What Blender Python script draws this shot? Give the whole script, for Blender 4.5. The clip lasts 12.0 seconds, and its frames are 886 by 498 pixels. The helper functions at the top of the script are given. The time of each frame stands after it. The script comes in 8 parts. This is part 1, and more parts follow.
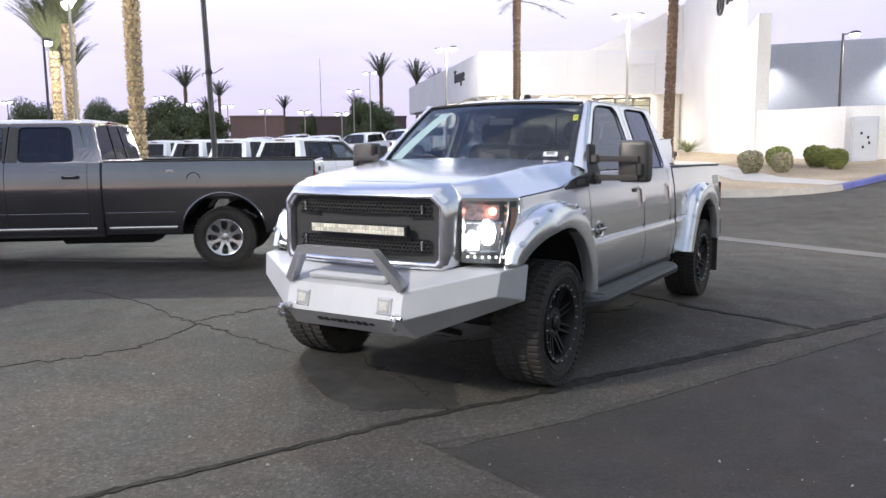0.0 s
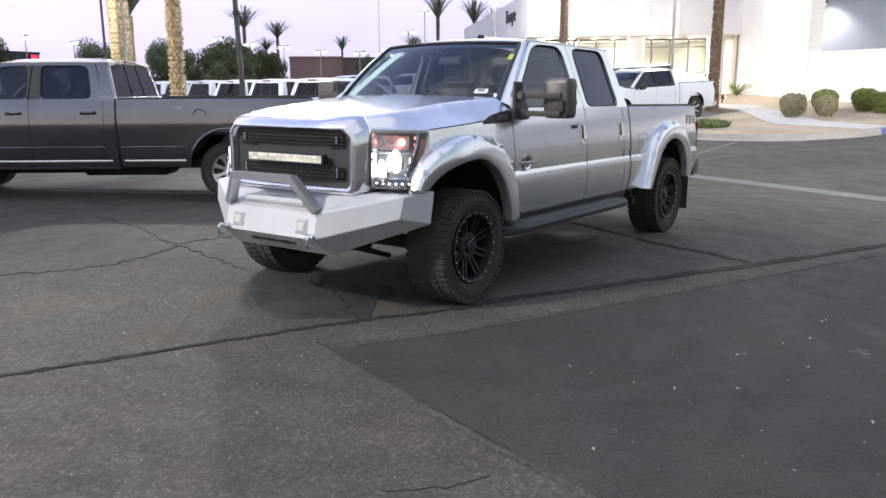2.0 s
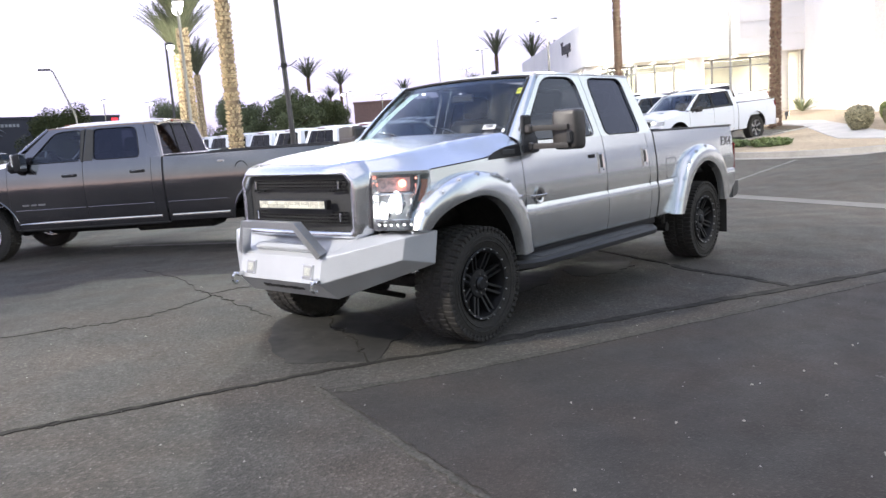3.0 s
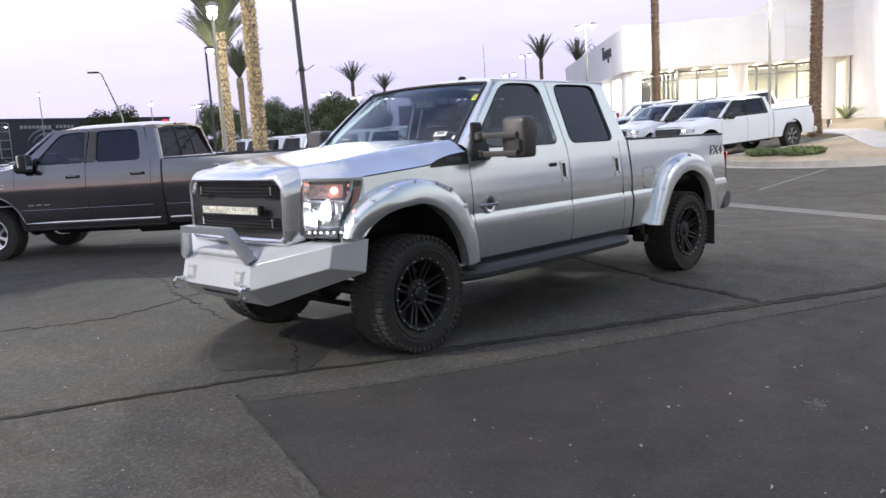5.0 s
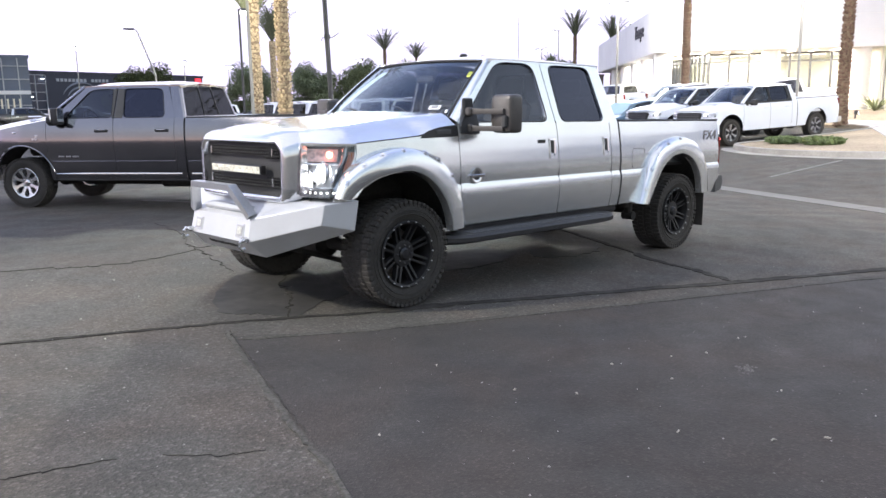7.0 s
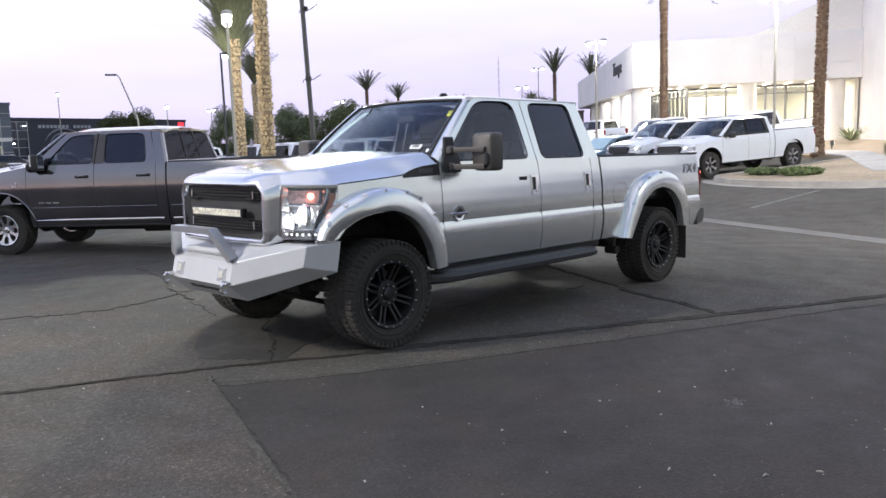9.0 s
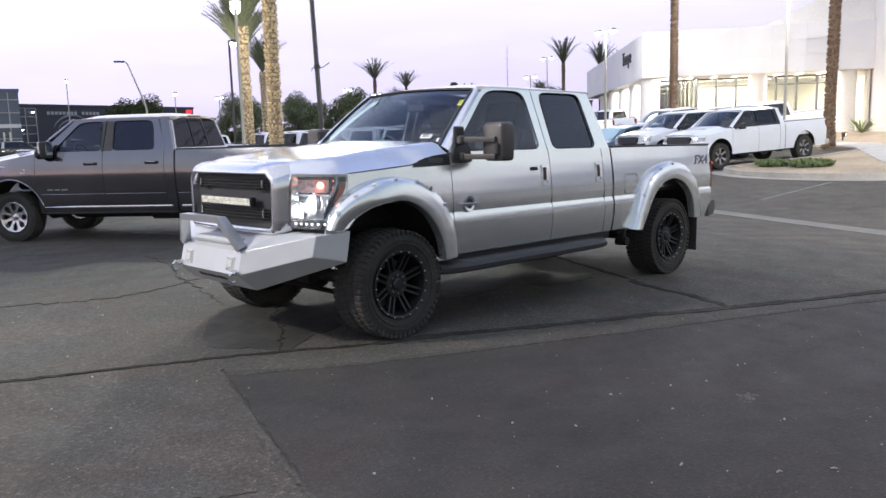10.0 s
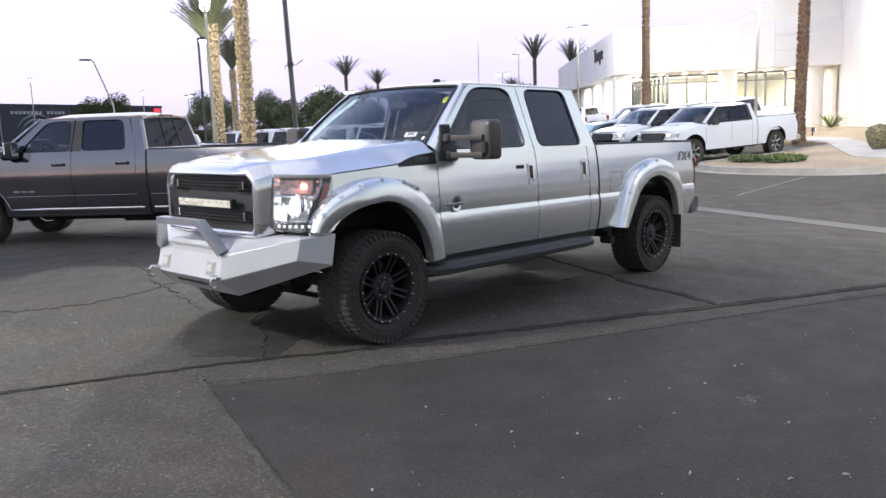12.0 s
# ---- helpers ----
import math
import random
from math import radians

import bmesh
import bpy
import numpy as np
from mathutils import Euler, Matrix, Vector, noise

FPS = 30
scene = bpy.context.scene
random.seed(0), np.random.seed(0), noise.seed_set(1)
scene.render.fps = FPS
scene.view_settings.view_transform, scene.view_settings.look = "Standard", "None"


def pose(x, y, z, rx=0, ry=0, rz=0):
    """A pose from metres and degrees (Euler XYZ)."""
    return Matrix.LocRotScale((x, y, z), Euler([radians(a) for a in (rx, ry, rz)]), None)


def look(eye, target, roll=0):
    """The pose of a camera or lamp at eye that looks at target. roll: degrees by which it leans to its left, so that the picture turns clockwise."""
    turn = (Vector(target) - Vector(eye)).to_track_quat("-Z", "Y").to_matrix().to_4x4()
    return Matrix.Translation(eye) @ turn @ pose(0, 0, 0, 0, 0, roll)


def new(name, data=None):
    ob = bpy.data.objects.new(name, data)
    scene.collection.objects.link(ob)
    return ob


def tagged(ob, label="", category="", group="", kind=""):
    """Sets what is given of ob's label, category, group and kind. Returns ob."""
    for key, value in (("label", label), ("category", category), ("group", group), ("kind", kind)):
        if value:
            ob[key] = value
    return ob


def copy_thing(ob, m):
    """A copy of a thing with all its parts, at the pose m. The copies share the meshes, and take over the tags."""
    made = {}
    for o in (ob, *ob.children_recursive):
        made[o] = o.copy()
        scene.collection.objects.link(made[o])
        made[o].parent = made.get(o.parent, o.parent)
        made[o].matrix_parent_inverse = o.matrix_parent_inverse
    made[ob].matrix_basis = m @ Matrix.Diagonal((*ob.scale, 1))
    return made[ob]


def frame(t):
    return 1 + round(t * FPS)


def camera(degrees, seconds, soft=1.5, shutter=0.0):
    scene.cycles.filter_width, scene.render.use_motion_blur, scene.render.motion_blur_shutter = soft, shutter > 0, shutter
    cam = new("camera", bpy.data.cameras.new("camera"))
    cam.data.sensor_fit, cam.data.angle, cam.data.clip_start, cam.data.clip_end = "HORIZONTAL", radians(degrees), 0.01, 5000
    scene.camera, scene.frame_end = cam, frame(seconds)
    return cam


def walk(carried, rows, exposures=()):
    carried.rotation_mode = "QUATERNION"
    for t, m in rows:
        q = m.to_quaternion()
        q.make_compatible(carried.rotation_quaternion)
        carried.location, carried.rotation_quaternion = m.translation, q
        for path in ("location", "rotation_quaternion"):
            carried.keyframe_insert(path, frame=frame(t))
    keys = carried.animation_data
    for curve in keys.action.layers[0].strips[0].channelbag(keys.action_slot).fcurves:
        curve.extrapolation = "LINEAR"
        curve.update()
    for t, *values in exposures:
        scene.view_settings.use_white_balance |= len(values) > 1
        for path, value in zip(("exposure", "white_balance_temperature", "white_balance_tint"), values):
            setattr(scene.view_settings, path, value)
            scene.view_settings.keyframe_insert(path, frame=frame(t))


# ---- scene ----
cam = camera(58.7, 12.0)
METRES, EYE, TURN = 3.412, 1.655, -58.917
ROWS = [
    (0.0, 0.0, 0.0, 0.0, -0.08, -7.71, 0.63),
    (0.5, 0.0723, -0.0342, 0.0001, 0.7, -8.7, 1.47),
    (1.0, 0.1586, -0.0646, -0.0003, 3.12, -8.28, 1.35),
    (1.5, 0.232, -0.1137, -0.0117, 2.58, -7.73, 0.34),
    (2.0, 0.2929, -0.1423, -0.0133, 4.51, -11.76, 0.36),
    (2.5, 0.3745, -0.1423, -0.0068, 9.41, -12.21, 1.03),
    (3.0, 0.4241, -0.117, -0.0148, 9.2, -8.97, 4.1),
    (5.0, 0.639, -0.0434, -0.0242, 12.74, -8.43, 3.56),
    (5.5, 0.6628, -0.0972, -0.0219, 11.16, -7.75, 1.49),
    (6.0, 0.6945, -0.1319, -0.0264, 12.06, -8.97, 0.99),
    (6.5, 0.742, -0.1526, -0.0237, 14.69, -10.88, 0.57),
    (7.0, 0.7604, -0.1618, -0.0222, 15.04, -10.36, 0.86),
    (7.5, 0.77, -0.158, -0.0224, 13.75, -7.93, 1.84),
    (9.5, 0.7571, -0.1459, -0.0204, 13.86, -7.69, 2.08),
    (10.0, 0.7527, -0.1405, -0.0194, 14.35, -8.43, 1.64),
    (10.5, 0.748, -0.1367, -0.0146, 12.86, -8.97, 2.48),
    (11.0, 0.7357, -0.1284, -0.0119, 11.94, -8.55, 2.15),
    (11.5, 0.7272, -0.116, -0.0152, 12.82, -8.35, 2.11),
    (12.0, 0.709, -0.1008, -0.0169, 12.29, -8.68, 1.99),
]
START = pose(-4.769, -3.0, EYE, 0, 0, TURN)
walk(cam, [(t, START @ pose(METRES * x, METRES * y, METRES * z, 90 + pitch, roll, yaw)) for t, x, y, z, yaw, pitch, roll in ROWS],
     [(0.0, 0.1), (0.5, -0.02), (1.0, 0.03), (1.5, -0.02), (2.0, 0.20), (2.5, 0.57), (3.0, 0.46), (5.0, 0.08), (5.5, 0.07), (6.0, 0.20), (6.5, 0.43), (7.0, 0.61), (7.5, 0.41), (9.3, 0.10), (10.0, 0.13), (11.0, 0.25), (12.0, 0.23)])

# ---- world and light ----
world = bpy.data.worlds.new("dusk_sky")
scene.world = world
world.use_nodes = True
wn, wl = world.node_tree.nodes, world.node_tree.links
wn.clear()


def wnode(kind, **sets):
    n = wn.new(kind)
    for k, v in sets.items():
        n.inputs[k].default_value = v
    return n


w_out = wn.new("ShaderNodeOutputWorld")
w_sky = wn.new("ShaderNodeTexSky")
w_sky.sky_type, w_sky.sun_disc = "NISHITA", False
w_sky.sun_elevation, w_sky.sun_rotation = radians(75), radians(274)
w_co = wn.new("ShaderNodeTexCoord")
w_sep = wn.new("ShaderNodeSeparateXYZ")
w_ramp = wn.new("ShaderNodeValToRGB")
els = w_ramp.color_ramp.elements
els[0].position, els[0].color = 0.0, (0.44, 0.39, 0.56, 1)
els[1].position, els[1].color = 1.0, (0.23, 0.28, 0.48, 1)
for at_, col in ((0.05, (0.50, 0.455, 0.67, 1)), (0.13, (0.60, 0.56, 0.75, 1)), (0.22, (0.74, 0.74, 0.86, 1)), (0.40, (0.62, 0.66, 0.85, 1)), (0.7, (0.28, 0.35, 0.62, 1))):
    e = els.new(at_)
    e.color = col
w_noise = wnode("ShaderNodeTexNoise", Scale=2.2, Detail=4.0, Roughness=0.55)
w_map = wn.new("ShaderNodeMapping")
w_map.inputs["Scale"].default_value = (1.0, 1.0, 5.0)
w_cl = wn.new("ShaderNodeMapRange")
w_cl.inputs["From Min"].default_value, w_cl.inputs["From Max"].default_value = 0.35, 0.7
w_cl.inputs["To Min"].default_value, w_cl.inputs["To Max"].default_value = 0.92, 1.08
w_west = wn.new("ShaderNodeMapRange")
w_west.inputs["From Min"].default_value, w_west.inputs["From Max"].default_value = -0.2, 0.9
w_west.inputs["To Min"].default_value, w_west.inputs["To Max"].default_value = 0.94, 1.16
w_glow = wn.new("ShaderNodeMath")
w_glow.operation = "MULTIPLY"
w_mul = wn.new("ShaderNodeVectorMath")
w_mul.operation = "SCALE"
w_bg1 = wnode("ShaderNodeBackground", Strength=1.36)
w_bg2 = wnode("ShaderNodeBackground", Strength=0.012)
w_add = wn.new("ShaderNodeAddShader")
wl.new(w_co.outputs["Generated"], w_sep.inputs[0])
wl.new(w_sep.outputs["Z"], w_ramp.inputs[0])
wl.new(w_co.outputs["Generated"], w_map.inputs[0])
wl.new(w_map.outputs[0], w_noise.inputs["Vector"])
wl.new(w_noise.outputs[0], w_cl.inputs["Value"])
w_neu = wn.new("ShaderNodeMapRange")  # the afterglow is paler to the south, behind the walk
w_neu.inputs["From Min"].default_value, w_neu.inputs["From Max"].default_value = 0.05, -0.45
w_neu.inputs["To Min"].default_value, w_neu.inputs["To Max"].default_value = 0.0, 1.0
w_tint = wn.new("ShaderNodeMix")
w_tint.data_type, w_tint.blend_type = "RGBA", "MULTIPLY"
[s for s in w_tint.inputs if s.name == "B" and s.type == "RGBA"][0].default_value = (1.03, 1.07, 0.90, 1)
wl.new(w_sep.outputs["Y"], w_neu.inputs["Value"])
wl.new(w_neu.outputs[0], w_tint.inputs["Factor"])
w_back = wn.new("ShaderNodeValToRGB")  # the sky behind the walk: a thin warm glow low down, deep blue above
bk = w_back.color_ramp.elements
bk[0].position, bk[0].color = 0.0, (0.28, 0.23, 0.23, 1)
bk[1].position, bk[1].color = 1.0, (0.23, 0.28, 0.48, 1)
for at_, col in ((0.06, (0.44, 0.38, 0.40, 1)), (0.15, (0.48, 0.49, 0.57, 1)), (0.30, (0.44, 0.48, 0.62, 1)), (0.45, (0.31, 0.36, 0.53, 1)), (0.7, (0.24, 0.29, 0.50, 1))):
    e = bk.new(at_)
    e.color = col
w_dot = wn.new("ShaderNodeVectorMath")
w_dot.operation = "DOT_PRODUCT"
w_dot.inputs[1].default_value = (0.5, 0.87, 0.0)
w_rear = wn.new("ShaderNodeMapRange")
w_rear.interpolation_type = "SMOOTHSTEP"
w_rear.inputs["From Min"].default_value, w_rear.inputs["From Max"].default_value = -0.02, -0.6
w_both = wn.new("ShaderNodeMix")
w_both.data_type = "RGBA"
both_in = [s for s in w_both.inputs if s.type == "RGBA"]
wl.new(w_co.outputs["Generated"], w_dot.inputs[0])
wl.new(w_dot.outputs["Value"], w_rear.inputs["Value"])
wl.new(w_sep.outputs["Z"], w_back.inputs[0])
wl.new(w_rear.outputs[0], w_both.inputs["Factor"])
wl.new(w_ramp.outputs[0], both_in[0])
wl.new(w_back.outputs[0], both_in[1])
wl.new([s for s in w_both.outputs if s.type == "RGBA"][0], [s for s in w_tint.inputs if s.name == "A" and s.type == "RGBA"][0])
wl.new([s for s in w_tint.outputs if s.type == "RGBA"][0], w_mul.inputs[0])
wl.new(w_sep.outputs["Y"], w_west.inputs["Value"])
wl.new(w_west.outputs[0], w_glow.inputs[0])
wl.new(w_cl.outputs[0], w_glow.inputs[1])
wl.new(w_glow.outputs[0], w_mul.inputs["Scale"])
w_ax, w_az, w_ag = wn.new("ShaderNodeMapRange"), wn.new("ShaderNodeMapRange"), wn.new("ShaderNodeMath")  # red afterglow low in the west
w_ax.inputs["From Min"].default_value, w_ax.inputs["From Max"].default_value = -0.6, -1.0
w_az.inputs["From Min"].default_value, w_az.inputs["From Max"].default_value = 0.10, 0.0
w_ag.operation = "MULTIPLY"
w_af, w_sum = wn.new("ShaderNodeVectorMath"), wn.new("ShaderNodeVectorMath")
w_af.operation, w_sum.operation = "SCALE", "ADD"
w_af.inputs[0].default_value = (0.55, 0.36, 0.32)
wl.new(w_sep.outputs["X"], w_ax.inputs["Value"])
wl.new(w_sep.outputs["Z"], w_az.inputs["Value"])
wl.new(w_ax.outputs[0], w_ag.inputs[0])
wl.new(w_az.outputs[0], w_ag.inputs[1])
wl.new(w_ag.outputs[0], w_af.inputs["Scale"])
wl.new(w_mul.outputs[0], w_sum.inputs[0])
wl.new(w_af.outputs[0], w_sum.inputs[1])
wl.new(w_sum.outputs[0], w_bg1.inputs["Color"])
wl.new(w_sky.outputs[0], w_bg2.inputs["Color"])
wl.new(w_bg1.outputs[0], w_add.inputs[0])
wl.new(w_bg2.outputs[0], w_add.inputs[1])
wl.new(w_add.outputs[0], w_out.inputs["Surface"])


def lamp(name, kind, m, energy, color=(1, 1, 1), **sets):
    d = bpy.data.lights.new(name, kind)
    d.energy, d.color = energy, color
    if "angle" in sets:
        d.angle = radians(sets["angle"])
    if "size" in sets:
        d.size = sets["size"]
    if "size_y" in sets:
        d.shape, d.size_y = "RECTANGLE", sets["size_y"]
    if "cone" in sets:
        d.spot_size, d.spot_blend = radians(sets["cone"]), 0.8
    if "radius" in sets:
        d.shadow_soft_size = sets["radius"]
    ob = new(name, d)
    ob.matrix_world = m
    return ob


# the bright western sky after sunset, behind and left of the walk
lamp("sun", "SUN", look((-2.6, 0.2, 9.4), (0, 0, 0)), 0.50, (1.0, 0.90, 0.74), angle=75)
# unseen lot lamp, added behind the camera to brighten the silver truck's front
lamp("lot_lamp_light", "SPOT", look((-9.2, 3.4, 7.3), (0.2, -1.0, 0.8)), 4600, (1.0, 0.94, 0.84), cone=64, radius=0.35)

# ---- materials ----
MATS = {}


def mat(name, color=(0.5, 0.5, 0.5), rough=0.5, metal=0.0, coat=0.0, grain=0.0, gscale=40.0, bump=0.0, bscale=60.0, stain=0.0, sscale=1.5,
        emit=None, strength=0.0, spec=0.5, vary=0.0):
    """Principled surface with variation at two scales: fine grain and broad stains."""
    if name in MATS:
        return MATS[name]
    m = bpy.data.materials.new(name)
    m.use_nodes = True
    nt = m.node_tree
    p = nt.nodes["Principled BSDF"]
    p.inputs["Base Color"].default_value = (*color, 1)
    p.inputs["Roughness"].default_value, p.inputs["Metallic"].default_value = rough, metal
    p.inputs["Coat Weight"].default_value, p.inputs["Coat Roughness"].default_value = coat, 0.05
    p.inputs["Specular IOR Level"].default_value = spec
    co = nt.nodes.new("ShaderNodeTexCoord")
    value = None

    def times(a, b):
        if a is None:
            return b
        n = nt.nodes.new("ShaderNodeMath")
        n.operation = "MULTIPLY"
        nt.links.new(a, n.inputs[0])
        nt.links.new(b, n.inputs[1])
        return n.outputs[0]

    def wave(scale, amount, detail=5.0):
        n = nt.nodes.new("ShaderNodeTexNoise")
        n.inputs["Scale"].default_value, n.inputs["Detail"].default_value = scale, detail
        nt.links.new(co.outputs["Object"], n.inputs["Vector"])
        r = nt.nodes.new("ShaderNodeMapRange")
        r.inputs["From Min"].default_value, r.inputs["From Max"].default_value = 0.3, 0.7
        r.inputs["To Min"].default_value, r.inputs["To Max"].default_value = 1 - amount, 1 + amount
        nt.links.new(n.outputs[0], r.inputs["Value"])
        return r.outputs[0]

    if grain:
        value = times(value, wave(gscale, grain))
    if stain:
        value = times(value, wave(sscale, stain, 4.0))
    if vary:
        oi = nt.nodes.new("ShaderNodeNewGeometry")
        r = nt.nodes.new("ShaderNodeMapRange")
        r.inputs["To Min"].default_value, r.inputs["To Max"].default_value = 1 - vary, 1 + vary
        nt.links.new(oi.outputs["Random Per Island"], r.inputs["Value"])
        value = times(value, r.outputs[0])
    if value is not None:
        n = nt.nodes.new("ShaderNodeVectorMath")
        n.operation = "SCALE"
        n.inputs[0].default_value = color
        nt.links.new(value, n.inputs["Scale"])
        nt.links.new(n.outputs[0], p.inputs["Base Color"])
    if bump:
        n = nt.nodes.new("ShaderNodeTexNoise")
        n.inputs["Scale"].default_value, n.inputs["Detail"].default_value = bscale, 3.0
        nt.links.new(co.outputs["Object"], n.inputs["Vector"])
        b = nt.nodes.new("ShaderNodeBump")
        b.inputs["Strength"].default_value, b.inputs["Distance"].default_value = bump, 0.01
        nt.links.new(n.outputs[0], b.inputs["Height"])
        nt.links.new(b.outputs[0], p.inputs["Normal"])
    if emit:
        p.inputs["Emission Color"].default_value, p.inputs["Emission Strength"].default_value = (*emit, 1), strength
    MATS[name] = m
    return m


def glass(name, tint, gloss=(1.0, 1.0, 1.0)):
    """A thin pane: tinted see-through with a Fresnel gloss."""
    if name in MATS:
        return MATS[name]
    m = bpy.data.materials.new(name)
    m.use_nodes = True
    nt = m.node_tree
    nt.nodes.clear()
    out = nt.nodes.new("ShaderNodeOutputMaterial")
    tr, gl, mix, fr = (nt.nodes.new("ShaderNode" + k) for k in ("BsdfTransparent", "BsdfGlossy", "MixShader", "LayerWeight"))
    tr.inputs[0].default_value = (*tint, 1)
    gl.inputs["Roughness"].default_value = 0.02
    gl.inputs["Color"].default_value = (*gloss, 1)
    fr.inputs["Blend"].default_value = 0.5
    pw, sc = nt.nodes.new("ShaderNodeMath"), nt.nodes.new("ShaderNodeMath")
    pw.operation, sc.operation = "POWER", "MULTIPLY_ADD"
    pw.inputs[1].default_value, sc.inputs[1].default_value, sc.inputs[2].default_value = 5.0, 0.92, 0.065
    nt.links.new(fr.outputs["Facing"], pw.inputs[0])
    nt.links.new(pw.outputs[0], sc.inputs[0])
    nt.links.new(sc.outputs[0], mix.inputs[0])
    nt.links.new(tr.outputs[0], mix.inputs[1])
    nt.links.new(gl.outputs[0], mix.inputs[2])
    nt.links.new(mix.outputs[0], out.inputs[0])
    MATS[name] = m
    return m


SILVER = mat("silver_paint", (0.76, 0.78, 0.79), 0.22, 0.85, 1.0, grain=0.04, gscale=220, stain=0.03, sscale=2.0)
SILVER.node_tree.nodes["Principled BSDF"].inputs["Coat Roughness"].default_value = 0.12
CHARCOAL = mat("charcoal_paint", (0.210, 0.206, 0.222), 0.16, 0.97, 1.0, grain=0.05, gscale=200, stain=0.08, sscale=1.5)
WHITE_PAINT = mat("white_paint", (0.70, 0.735, 0.815), 0.3, 0.0, 0.8, stain=0.03, sscale=1.2)
BLUE_PAINT = mat("blue_paint", (0.22, 0.33, 0.42), 0.3, 0.5, 0.8, stain=0.04)
DARK_PAINT = mat("dark_paint", (0.03, 0.03, 0.035), 0.3, 0.2, 0.8, stain=0.05)
POWDER = mat("powder_coat", (0.52, 0.53, 0.55), 0.42, 0.25, 0.0, grain=0.06, gscale=300, stain=0.06, sscale=3, bump=0.15, bscale=400)
CHROME = mat("chrome", (0.78, 0.79, 0.80), 0.16, 1.0, grain=0.03, gscale=80)
BRUSHED = mat("brushed_alloy", (0.66, 0.67, 0.69), 0.26, 0.95, grain=0.05, gscale=60)
BLACK = mat("black_plastic", (0.022, 0.022, 0.024), 0.5, grain=0.2, gscale=120, bump=0.2, bscale=300)
GREY_PLASTIC = mat("grey_plastic", (0.065, 0.066, 0.068), 0.45, grain=0.15, gscale=90)
WHEEL_BLACK = mat("wheel_black", (0.010, 0.010, 0.011), 0.5, 0.1, grain=0.2, gscale=60)
SATIN = mat("satin_black", (0.016, 0.016, 0.018), 0.35, 0.2, grain=0.15, gscale=80)
RUBBER = mat("rubber", (0.037, 0.034, 0.0305), 0.85, grain=0.25, gscale=60, stain=0.25, sscale=4, bump=0.3, bscale=200)
UNDER = mat("underbody", (0.02, 0.019, 0.018), 0.8, grain=0.4, gscale=20)
SEAT = mat("grey_leather", (0.10, 0.09, 0.085), 0.6, grain=0.15, gscale=60, bump=0.2)
DASH = mat("dashboard", (0.03, 0.03, 0.032), 0.6, grain=0.1)
RED_LENS = mat("red_lens", (0.16, 0.010, 0.010), 0.15, coat=0.6, grain=0.1)
AMBER = mat("amber_lens", (0.30, 0.075, 0.02), 0.2, coat=0.5, grain=0.1)
AMBER_LIT = mat("amber_lit", (0.9, 0.3, 0.2), 0.3, emit=(1.0, 0.32, 0.22), strength=5.0)
TAIL_LIT = mat("tail_lamp_lit", (0.8, 0.1, 0.08), 0.3, emit=(1.0, 0.16, 0.14), strength=5.0)
HEAD_LIT = mat("headlamp_lit", (0.9, 0.9, 0.9), 0.3, emit=(1.0, 0.98, 0.95), strength=4.2)
LED_LIT = mat("led_lit", (0.9, 0.9, 0.9), 0.3, emit=(1.0, 0.97, 0.93), strength=2.0)
PALE_PANE = mat("led_lens", (0.75, 0.72, 0.58), 0.35, grain=0.25, gscale=90)
POST_LIT = mat("street_lamp_lit", (0.9, 0.9, 0.9), 0.3, emit=(1.0, 0.98, 0.94), strength=9.0)
WARM_LIT = mat("downlight_lit", (0.9, 0.9, 0.9), 0.3, emit=(1.0, 0.9, 0.7), strength=5.0)
G_WIND = glass("windscreen_glass", (0.74, 0.80, 0.80), (0.75, 0.82, 0.9))
G_FRONT = glass("front_glass", (0.30, 0.33, 0.36), (0.80, 0.84, 1.0))
G_SIDE = glass("tinted_glass", (0.06, 0.065, 0.085), (0.72, 0.76, 1.0))
G_REAR = glass("rear_glass", (0.06, 0.065, 0.07), (0.35, 0.36, 0.4))
G_CLEAR = glass("clear_glass", (0.85, 0.87, 0.88))
G_SHOP = glass("shop_glass", (0.8, 0.82, 0.8), (0.6, 0.6, 0.6))
HANDLE = mat("silver_handle", (0.90, 0.91, 0.93), 0.16, 0.85, 0.6, grain=0.03)
PAPER = mat("paper", (0.82, 0.83, 0.84), 0.7, stain=0.05)
YELLOW = mat("yellow_paper", (0.72, 0.74, 0.12), 0.7, stain=0.05)
INK = mat("ink", (0.03, 0.03, 0.04), 0.6, stain=0.05)
DECAL = mat("decal_grey", (0.10, 0.09, 0.09), 0.4, grain=0.1)

# ---- mesh helpers ----


